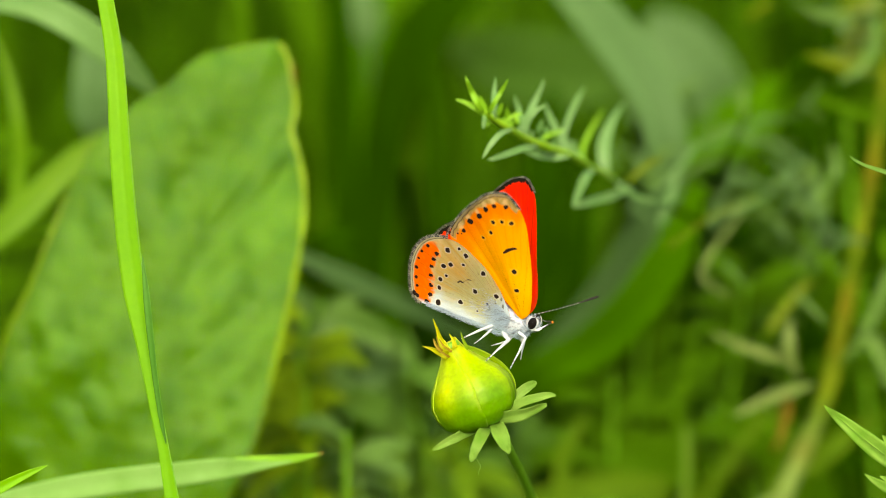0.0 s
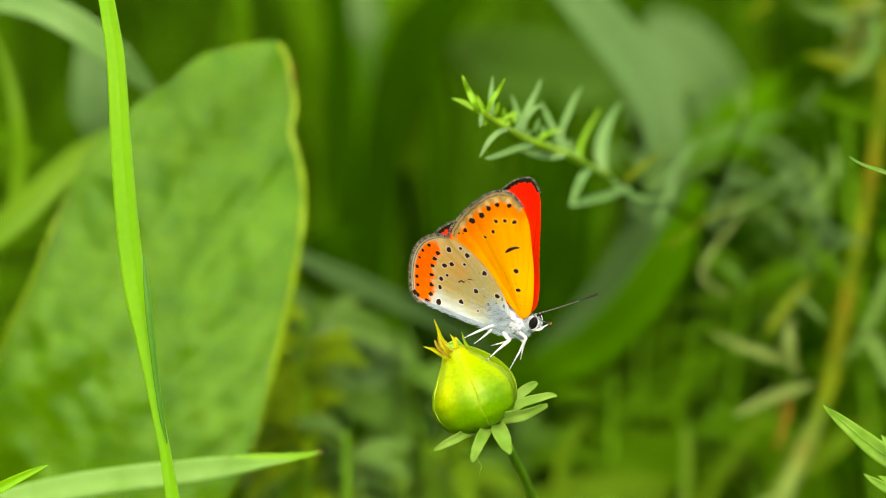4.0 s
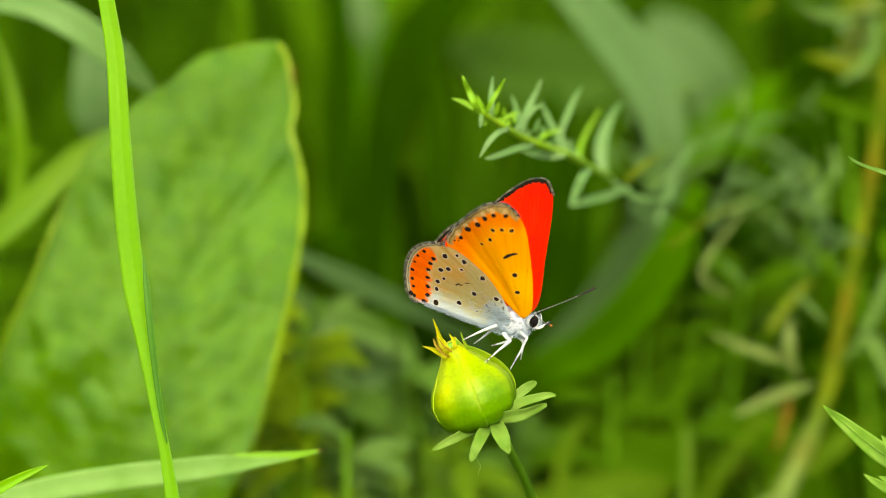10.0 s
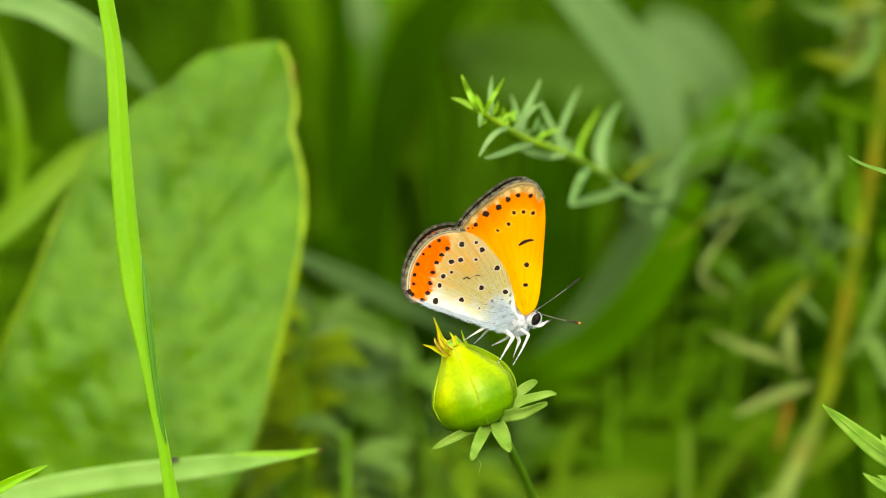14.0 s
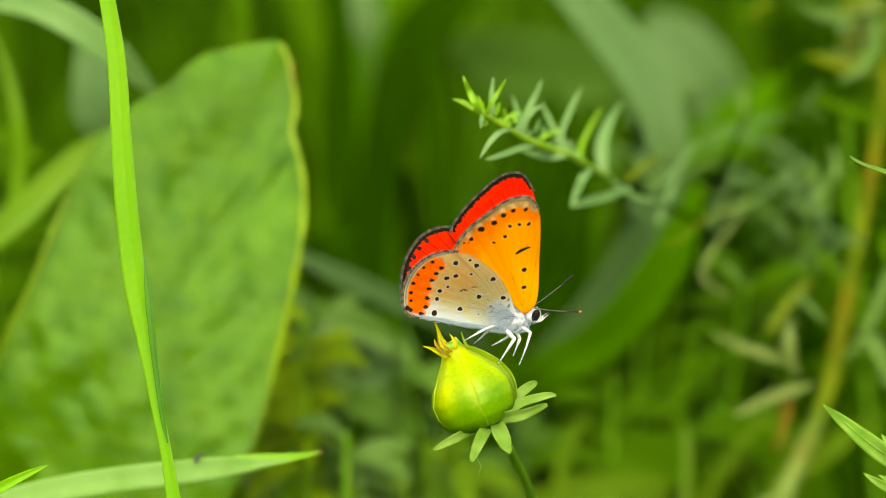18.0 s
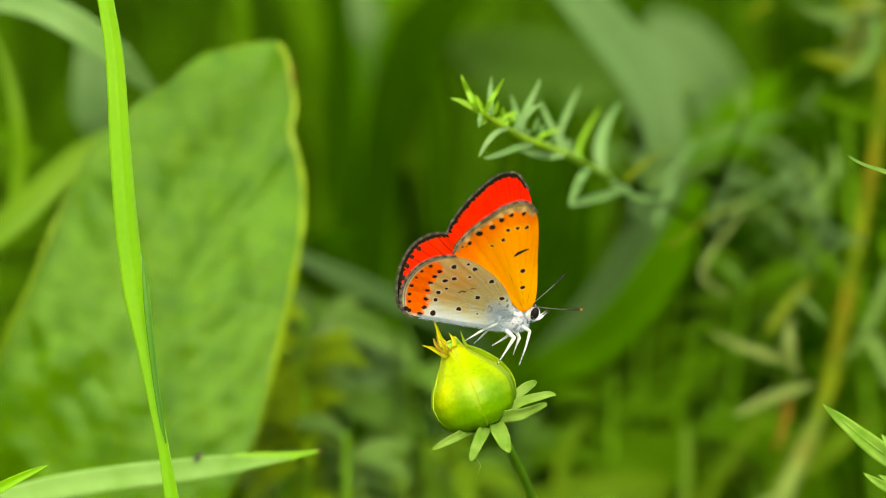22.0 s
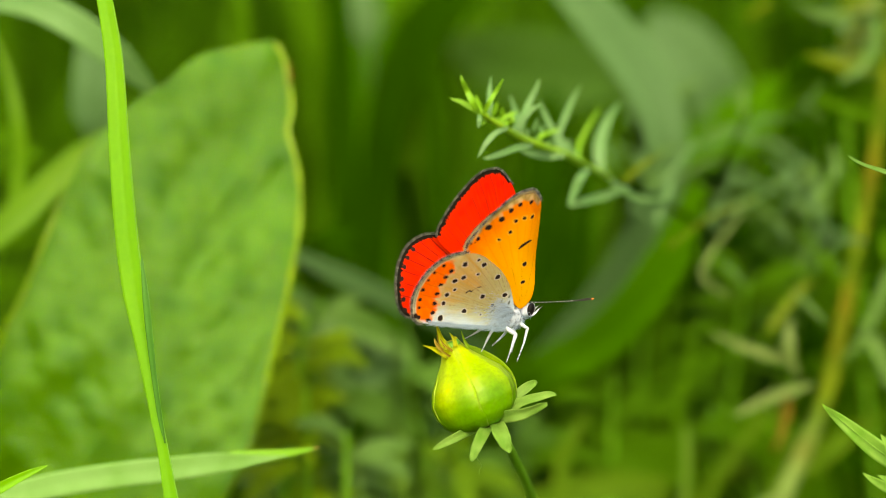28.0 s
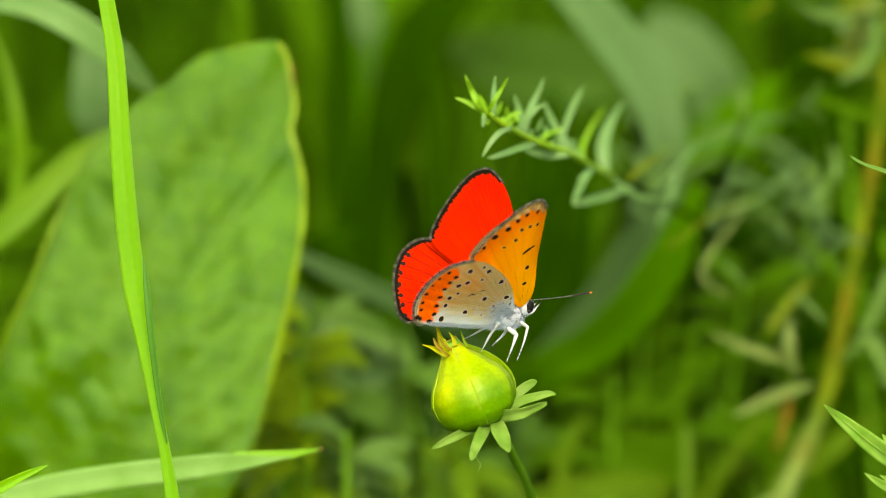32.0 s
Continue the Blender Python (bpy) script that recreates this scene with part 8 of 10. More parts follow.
    walk(antenna_far, [
        (0, pose(0.00215, 0.00035, 0.00150, 9.6, -30.2, 27.6)), (0.5, pose(0.00215, 0.00035, 0.00150, 9.5, -30.0, 28.3)), (1, pose(0.00215, 0.00035, 0.00150, 3.5, -31.9, 27.0)),
        (1.5, pose(0.00215, 0.00035, 0.00150, 8.7, -30.0, 26.1)), (2, pose(0.00215, 0.00035, 0.00150, 2.7, -30.9, 27.0)), (2.5, pose(0.00215, 0.00035, 0.00150, 2.0, -29.5, 28.2)),
        (3, pose(0.00215, 0.00035, 0.00150, 7.1, -30.8, 28.7)), (3.5, pose(0.00215, 0.00035, 0.00150, 6.6, -28.6, 35.7)), (5.5, pose(0.00215, 0.00035, 0.00150, 7.4, -28.6, 30.9)),
        (6, pose(0.00215, 0.00035, 0.00150, 8.9, -30.5, 23.3)), (6.5, pose(0.00215, 0.00035, 0.00150, 8.8, -30.7, 23.4)), (7, pose(0.00215, 0.00035, 0.00150, 9.6, -31.8, 24.7)),
        (7.5, pose(0.00215, 0.00035, 0.00150, 10.1, -32.6, 24.9)), (8, pose(0.00215, 0.00035, 0.00150, 8.3, -35.5, 30.4)), (8.5, pose(0.00215, 0.00035, 0.00150, 9.1, -35.1, 27.3)),
        (9, pose(0.00215, 0.00035, 0.00150, 7.8, -32.5, 27.2)), (9.5, pose(0.00215, 0.00035, 0.00150, 9.4, -32.3, 22.3)), (10, pose(0.00215, 0.00035, 0.00150, 8.2, -32.8, 27.2)),
        (10.5, pose(0.00215, 0.00035, 0.00150, 6.7, -32.4, 32.0)), (11, pose(0.00215, 0.00035, 0.00150, 6.1, -30.2, 32.6)), (11.5, pose(0.00215, 0.00035, 0.00150, 4.9, -27.2, 36.3)),
        (12, pose(0.00215, 0.00035, 0.00150, 5.4, -30.5, 35.6)), (12.5, pose(0.00215, 0.00035, 0.00150, 5.0, -32.2, 40.4)), (13, pose(0.00215, 0.00035, 0.00150, 6.3, -38.7, 35.5)),
        (13.5, pose(0.00215, 0.00035, 0.00150, 5.0, -37.9, 42.9)), (14, pose(0.00215, 0.00035, 0.00150, 4.7, -37.3, 45.6)), (14.5, pose(0.00215, 0.00035, 0.00150, 4.3, -35.8, 50.7)),
        (16.5, pose(0.00215, 0.00035, 0.00150, 3.5, -30.2, 38.9)), (17, pose(0.00215, 0.00035, 0.00150, 3.3, -29.6, 39.5)), (17.5, pose(0.00215, 0.00035, 0.00150, 3.1, -27.9, 39.9)),
        (18, pose(0.00215, 0.00035, 0.00150, 2.8, -25.8, 41.6)), (18.5, pose(0.00215, 0.00035, 0.00150, 2.8, -25.7, 40.0)), (19, pose(0.00215, 0.00035, 0.00150, 2.7, -25.7, 41.3)),
        (19.5, pose(0.00215, 0.00035, 0.00150, 2.7, -25.3, 42.4)), (20, pose(0.00215, 0.00035, 0.00150, 2.6, -24.6, 42.1)), (20.5, pose(0.00215, 0.00035, 0.00150, 1.7, -26.1, 43.6)),
        (21, pose(0.00215, 0.00035, 0.00150, 0.6, -24.2, 43.6)), (21.5, pose(0.00215, 0.00035, 0.00150, -0.3, -21.8, 45.5)), (22, pose(0.00215, 0.00035, 0.00150, -1.1, -21.1, 47.6)),
        (22.5, pose(0.00215, 0.00035, 0.00150, -2.1, -21.8, 48.8)), (23, pose(0.00215, 0.00035, 0.00150, -3.4, -24.6, 53.4)), (23.5, pose(0.00215, 0.00035, 0.00150, -4.2, -24.0, 58.0)),
        (24, pose(0.00215, 0.00035, 0.00150, -4.8, -23.1, 59.4)), (24.5, pose(0.00215, 0.00035, 0.00150, -6.3, -24.7, 54.7)), (25, pose(0.00215, 0.00035, 0.00150, -7.5, -24.5, 53.2)),
        (25.5, pose(0.00215, 0.00035, 0.00150, -5.2, -20.4, 68.8)), (27.5, pose(0.00215, 0.00035, 0.00150, -5.1, -20.4, 67.2)), (28, pose(0.00215, 0.00035, 0.00150, -5.4, -21.3, 64.2)),
        (28.5, pose(0.00215, 0.00035, 0.00150, -4.8, -18.7, 60.8)), (29, pose(0.00215, 0.00035, 0.00150, -4.8, -18.5, 60.2)), (29.5, pose(0.00215, 0.00035, 0.00150, -4.7, -17.8, 58.3)),
        (30, pose(0.00215, 0.00035, 0.00150, -4.6, -17.3, 58.6)), (30.5, pose(0.00215, 0.00035, 0.00150, -4.2, -15.6, 54.9)), (31, pose(0.00215, 0.00035, 0.00150, -4.4, -16.3, 53.8)),
        (31.5, pose(0.00215, 0.00035, 0.00150, -4.4, -16.5, 55.4)), (32, pose(0.00215, 0.00035, 0.00150, -4.4, -16.4, 54.4))])
    walk(hind_leg_near, [
        (0, pose(-0.00253, -0.00077, -0.00166, -9.1, 2.9, 8.1)), (0.5, pose(-0.00253, -0.00077, -0.00166, -8.9, 0.0, 9.9)), (1, pose(-0.00253, -0.00077, -0.00166, -24.3, 13.2, 20.8)),
        (1.5, pose(-0.00253, -0.00077, -0.00166, -20.8, 10.4, 18.1)), (2, pose(-0.00253, -0.00077, -0.00166, -24.5, 17.0, 20.5)), (2.5, pose(-0.00253, -0.00077, -0.00166, -24.8, 15.7, 21.8)),
        (3, pose(-0.00253, -0.00077, -0.00166, -18.0, 7.7, 16.0)), (3.5, pose(-0.00253, -0.00077, -0.00166, -8.7, 3.2, 7.6)), (5.5, pose(-0.00253, -0.00077, -0.00166, -7.4, 4.3, 5.5)),
        (6, pose(-0.00253, -0.00077, -0.00166, -16.6, 9.5, 14.4)), (6.5, pose(-0.00253, -0.00077, -0.00166, -19.4, 10.4, 17.5)), (7, pose(-0.00253, -0.00077, -0.00166, -15.9, 6.5, 15.0)),
        (7.5, pose(-0.00253, -0.00077, -0.00166, -15.0, 6.7, 13.7)), (8, pose(-0.00253, -0.00077, -0.00166, -14.1, 6.2, 12.9)), (8.5, pose(-0.00253, -0.00077, -0.00166, -14.3, 5.5, 13.9)),
        (9, pose(-0.00253, -0.00077, -0.00166, -14.5, 9.7, 12.2)), (9.5, pose(-0.00253, -0.00077, -0.00166, -15.4, 11.0, 13.2)), (10, pose(-0.00253, -0.00077, -0.00166, -15.9, 9.5, 14.4)),
        (10.5, pose(-0.00253, -0.00077, -0.00166, -13.0, 7.8, 11.6)), (11, pose(-0.00253, -0.00077, -0.00166, -10.3, 6.4, 8.9)), (11.5, pose(-0.00253, -0.00077, -0.00166, -4.2, 6.4, 0.7)),
        (12, pose(-0.00253, -0.00077, -0.00166, -5.6, 6.4, 2.9)), (12.5, pose(-0.00253, -0.00077, -0.00166, -3.8, 2.1, 3.3)), (13, pose(-0.00253, -0.00077, -0.00166, -3.4, -3.4, 4.9)),
        (13.5, pose(-0.00253, -0.00077, -0.00166, 1.2, -5.0, 0.4)), (14, pose(-0.00253, -0.00077, -0.00166, 1.4, -3.5, -0.5)), (14.5, pose(-0.00253, -0.00077, -0.00166, 0.3, -2.7, 0.3)),
        (16.5, pose(-0.00253, -0.00077, -0.00166, 22.5, -0.7, -23.8)), (17, pose(-0.00253, -0.00077, -0.00166, 20.2, -1.0, -21.6)), (17.5, pose(-0.00253, -0.00077, -0.00166, 20.4, 0.6, -22.7)),
        (18, pose(-0.00253, -0.00077, -0.00166, 2.9, 7.8, -4.9)), (18.5, pose(-0.00253, -0.00077, -0.00166, 17.7, 2.0, -20.4)), (19, pose(-0.00253, -0.00077, -0.00166, 17.6, 1.9, -20.5)),
        (19.5, pose(-0.00253, -0.00077, -0.00166, 3.4, 7.3, -5.3)), (20, pose(-0.00253, -0.00077, -0.00166, 15.7, 2.5, -18.5)), (20.5, pose(-0.00253, -0.00077, -0.00166, 16.3, 1.7, -18.7)),
        (21, pose(-0.00253, -0.00077, -0.00166, 22.2, 0.2, -24.5)), (21.5, pose(-0.00253, -0.00077, -0.00166, 19.5, 1.5, -22.7)), (22, pose(-0.00253, -0.00077, -0.00166, 18.4, 2.3, -21.5)),
        (22.5, pose(-0.00253, -0.00077, -0.00166, 17.6, 1.5, -20.3)), (23, pose(-0.00253, -0.00077, -0.00166, 20.1, -1.2, -21.2)), (23.5, pose(-0.00253, -0.00077, -0.00166, 18.3, -3.8, -18.4)),
        (24, pose(-0.00253, -0.00077, -0.00166, 20.8, -3.0, -21.1)), (24.5, pose(-0.00253, -0.00077, -0.00166, 16.5, -2.8, -16.3)), (25, pose(-0.00253, -0.00077, -0.00166, 17.5, -5.1, -16.7)),
        (25.5, pose(-0.00253, -0.00077, -0.00166, 17.9, -4.0, -17.0)), (27.5, pose(-0.00253, -0.00077, -0.00166, 39.3, -28.4, -44.6)), (28, pose(-0.00253, -0.00077, -0.00166, 40.5, -25.9, -47.6)),
        (28.5, pose(-0.00253, -0.00077, -0.00166, 39.7, -22.4, -47.8)), (29, pose(-0.00253, -0.00077, -0.00166, 40.1, -23.1, -47.7)), (29.5, pose(-0.00253, -0.00077, -0.00166, 38.7, -27.5, -44.4)),
        (30, pose(-0.00253, -0.00077, -0.00166, 37.9, -25.3, -45.0)), (30.5, pose(-0.00253, -0.00077, -0.00166, 39.1, -23.7, -47.4)), (31, pose(-0.00253, -0.00077, -0.00166, 39.6, -22.1, -49.0)),
        (31.5, pose(-0.00253, -0.00077, -0.00166, 39.0, -22.9, -47.6)), (32, pose(-0.00253, -0.00077, -0.00166, 39.3, -21.7, -49.6))])
    walk(mid_leg_near, [
        (0, pose(-0.00118, -0.00117, -0.00234, -11.6, -4.5, 6.9)), (0.5, pose(-0.00118, -0.00117, -0.00234, -6.3, -6.0, 7.3)), (1, pose(-0.00118, -0.00117, -0.00234, -23.4, -4.5, 9.8)),
        (1.5, pose(-0.00118, -0.00117, -0.00234, -19.1, -3.9, 8.1)), (2, pose(-0.00118, -0.00117, -0.00234, -26.5, -2.5, 9.1)), (2.5, pose(-0.00118, -0.00117, -0.00234, -25.2, -3.4, 9.8)),
        (3, pose(-0.00118, -0.00117, -0.00234, -16.6, -4.0, 7.6)), (3.5, pose(-0.00118, -0.00117, -0.00234, -12.1, -3.3, 6.0)), (5.5, pose(-0.00118, -0.00117, -0.00234, -6.1, -1.2, 2.5)),
        (6, pose(-0.00118, -0.00117, -0.00234, -10.3, -0.7, 2.8)), (6.5, pose(-0.00118, -0.00117, -0.00234, -12.4, -1.5, 4.0)), (7, pose(-0.00118, -0.00117, -0.00234, -8.2, -2.2, 3.8)),
        (7.5, pose(-0.00118, -0.00117, -0.00234, -8.5, -1.4, 3.1)), (8, pose(-0.00118, -0.00117, -0.00234, -10.6, -1.2, 3.3)), (8.5, pose(-0.00118, -0.00117, -0.00234, -8.7, -1.5, 3.4)),
        (9, pose(-0.00118, -0.00117, -0.00234, -9.2, 1.9, 0.1)), (9.5, pose(-0.00118, -0.00117, -0.00234, -9.6, 2.5, -0.2)), (10, pose(-0.00118, -0.00117, -0.00234, -9.1, 1.1, 1.0)),
        (10.5, pose(-0.00118, -0.00117, -0.00234, -6.5, 1.7, -0.2)), (11, pose(-0.00118, -0.00117, -0.00234, -2.0, 2.3, -1.7)), (11.5, pose(-0.00118, -0.00117, -0.00234, 0.1, 4.7, -4.4)),
        (12, pose(-0.00118, -0.00117, -0.00234, -1.2, 4.7, -4.0)), (12.5, pose(-0.00118, -0.00117, -0.00234, 4.3, -4.9, 2.8)), (13, pose(-0.00118, -0.00117, -0.00234, 22.2, -18.6, 4.2)),
        (13.5, pose(-0.00118, -0.00117, -0.00234, 22.5, -18.0, 3.7)), (14, pose(-0.00118, -0.00117, -0.00234, 23.7, -16.7, 2.2)), (14.5, pose(-0.00118, -0.00117, -0.00234, 23.5, -16.4, 2.3)),
        (16.5, pose(-0.00118, -0.00117, -0.00234, 21.2, -9.2, -0.1)), (17, pose(-0.00118, -0.00117, -0.00234, 21.4, -8.8, -0.6)), (17.5, pose(-0.00118, -0.00117, -0.00234, 21.5, -7.6, -1.5)),
        (18, pose(-0.00118, -0.00117, -0.00234, 20.8, -5.5, -2.4)), (18.5, pose(-0.00118, -0.00117, -0.00234, 21.0, -5.7, -2.5)), (19, pose(-0.00118, -0.00117, -0.00234, 21.0, -5.9, -2.4)),
        (19.5, pose(-0.00118, -0.00117, -0.00234, 21.0, -5.2, -2.7)), (20, pose(-0.00118, -0.00117, -0.00234, 20.3, -4.9, -2.7)), (20.5, pose(-0.00118, -0.00117, -0.00234, 21.4, -5.7, -2.6)),
        (21, pose(-0.00118, -0.00117, -0.00234, 21.3, -6.8, -2.0)), (21.5, pose(-0.00118, -0.00117, -0.00234, 21.1, -5.4, -3.1)), (22, pose(-0.00118, -0.00117, -0.00234, 20.9, -4.4, -3.3)),
        (22.5, pose(-0.00118, -0.00117, -0.00234, 21.1, -5.0, -3.2)), (23, pose(-0.00118, -0.00117, -0.00234, 22.7, -8.2, -1.7)), (23.5, pose(-0.00118, -0.00117, -0.00234, 22.2, -10.3, -0.4)),
        (24, pose(-0.00118, -0.00117, -0.00234, 22.9, -9.5, -1.1)), (24.5, pose(-0.00118, -0.00117, -0.00234, 15.6, -12.0, 1.0)), (25, pose(-0.00118, -0.00117, -0.00234, -4.1, -11.2, 6.9)),
        (25.5, pose(-0.00118, -0.00117, -0.00234, -2.1, -10.8, 6.0)), (27.5, pose(-0.00118, -0.00117, -0.00234, -5.1, 0.8, 2.8)), (28, pose(-0.00118, -0.00117, -0.00234, -4.2, 3.5, 1.0)),
        (28.5, pose(-0.00118, -0.00117, -0.00234, -3.0, 6.7, -1.0)), (29, pose(-0.00118, -0.00117, -0.00234, -2.8, 6.0, -0.9)), (29.5, pose(-0.00118, -0.00117, -0.00234, 0.7, -1.1, 0.1)),
        (30, pose(-0.00118, -0.00117, -0.00234, 0.4, 1.5, -0.8)), (30.5, pose(-0.00118, -0.00117, -0.00234, -1.3, 4.6, -1.1)), (31, pose(-0.00118, -0.00117, -0.00234, -3.0, 8.7, -2.0)),
        (31.5, pose(-0.00118, -0.00117, -0.00234, -2.4, 7.8, -1.9)), (32, pose(-0.00118, -0.00117, -0.00234, -3.3, 9.9, -2.0))])
    walk(fore_leg_near, [
        (0, pose(0.00109, -0.00087, -0.00154, -4.5, -6.3, 4.1)), (0.5, pose(0.00109, -0.00087, -0.00154, 7.2, -5.2, 5.1)), (1, pose(0.00109, -0.00087, -0.00154, -18.3, -10.4, 5.4)),
        (1.5, pose(0.00109, -0.00087, -0.00154, -13.2, -8.1, 4.3)), (2, pose(0.00109, -0.00087, -0.00154, -21.8, -9.4, 4.8)), (2.5, pose(0.00109, -0.00087, -0.00154, -19.4, -9.8, 5.4)),
        (3, pose(0.00109, -0.00087, -0.00154, -10.3, -7.3, 4.1)), (3.5, pose(0.00109, -0.00087, -0.00154, -5.4, -5.3, 3.2)), (5.5, pose(0.00109, -0.00087, -0.00154, 11.5, 0.9, 1.0)),
        (6, pose(0.00109, -0.00087, -0.00154, 4.3, -0.2, 0.6)), (6.5, pose(0.00109, -0.00087, -0.00154, 0.8, -1.9, 1.4)), (7, pose(0.00109, -0.00087, -0.00154, 10.1, -0.5, 1.8)),
        (7.5, pose(0.00109, -0.00087, -0.00154, 10.9, 0.4, 1.3)), (8, pose(0.00109, -0.00087, -0.00154, -4.2, -2.7, 1.5)), (8.5, pose(0.00109, -0.00087, -0.00154, -0.9, -2.5, 1.8)),
        (9, pose(0.00109, -0.00087, -0.00154, 3.9, 1.8, -0.7)), (9.5, pose(0.00109, -0.00087, -0.00154, 8.4, 2.9, -1.0)), (10, pose(0.00109, -0.00087, -0.00154, 4.5, 1.0, -0.2)),
        (10.5, pose(0.00109, -0.00087, -0.00154, 12.0, 2.8, -0.5)), (11, pose(0.00109, -0.00087, -0.00154, 12.3, 3.6, -1.0)), (11.5, pose(0.00109, -0.00087, -0.00154, 12.1, 5.9, -2.6)),
        (12, pose(0.00109, -0.00087, -0.00154, 11.8, 5.5, -2.5)), (12.5, pose(0.00109, -0.00087, -0.00154, 0.1, 2.2, -1.4)), (13, pose(0.00109, -0.00087, -0.00154, -8.7, -0.7, -0.3)),
        (13.5, pose(0.00109, -0.00087, -0.00154, -3.8, 0.1, -0.5)), (14, pose(0.00109, -0.00087, -0.00154, -2.2, 0.4, -0.4)), (14.5, pose(0.00109, -0.00087, -0.00154, -3.0, -0.6, 0.1)),
        (16.5, pose(0.00109, -0.00087, -0.00154, -7.2, 0.2, -0.8)), (17, pose(0.00109, -0.00087, -0.00154, -3.8, 0.1, -0.4)), (17.5, pose(0.00109, -0.00087, -0.00154, -4.0, 1.1, -1.1)),
        (18, pose(0.00109, -0.00087, -0.00154, -1.7, 2.2, -1.5)), (18.5, pose(0.00109, -0.00087, -0.00154, 0.3, 1.7, -1.1)), (19, pose(0.00109, -0.00087, -0.00154, -1.1, 1.7, -1.2)),
        (19.5, pose(0.00109, -0.00087, -0.00154, 1.0, 1.8, -1.1)), (20, pose(0.00109, -0.00087, -0.00154, 2.5, 1.6, -1.0)), (20.5, pose(0.00109, -0.00087, -0.00154, 2.3, 1.2, -0.7)),
        (21, pose(0.00109, -0.00087, -0.00154, 3.9, -0.4, 0.4)), (21.5, pose(0.00109, -0.00087, -0.00154, 4.4, 0.7, -0.4)), (22, pose(0.00109, -0.00087, -0.00154, 9.8, 0.2, -0.0)),
        (22.5, pose(0.00109, -0.00087, -0.00154, 13.1, -1.2, 0.7)), (23, pose(0.00109, -0.00087, -0.00154, 2.8, -1.0, 0.7)), (23.5, pose(0.00109, -0.00087, -0.00154, 5.4, -3.6, 2.4)),
        (24, pose(0.00109, -0.00087, -0.00154, 4.1, -2.3, 1.6)), (24.5, pose(0.00109, -0.00087, -0.00154, 4.8, 1.2, -0.6)), (25, pose(0.00109, -0.00087, -0.00154, 3.1, 2.0, -1.0)),
        (25.5, pose(0.00109, -0.00087, -0.00154, 6.7, 2.3, -0.9)), (27.5, pose(0.00109, -0.00087, -0.00154, 5.5, 7.5, -4.6)), (28, pose(0.00109, -0.00087, -0.00154, 9.0, 7.7, -5.1)),
        (28.5, pose(0.00109, -0.00087, -0.00154, 13.3, 8.7, -6.4)), (29, pose(0.00109, -0.00087, -0.00154, 15.9, 6.7, -5.8)), (29.5, pose(0.00109, -0.00087, -0.00154, 17.9, 2.9, -4.3)),
        (30, pose(0.00109, -0.00087, -0.00154, 18.4, 4.5, -5.2)), (30.5, pose(0.00109, -0.00087, -0.00154, 17.9, 5.7, -5.8)), (31, pose(0.00109, -0.00087, -0.00154, 17.8, 6.8, -6.4)),
        (31.5, pose(0.00109, -0.00087, -0.00154, 18.0, 6.3, -6.1)), (32, pose(0.00109, -0.00087, -0.00154, 15.0, 8.6, -6.7))])
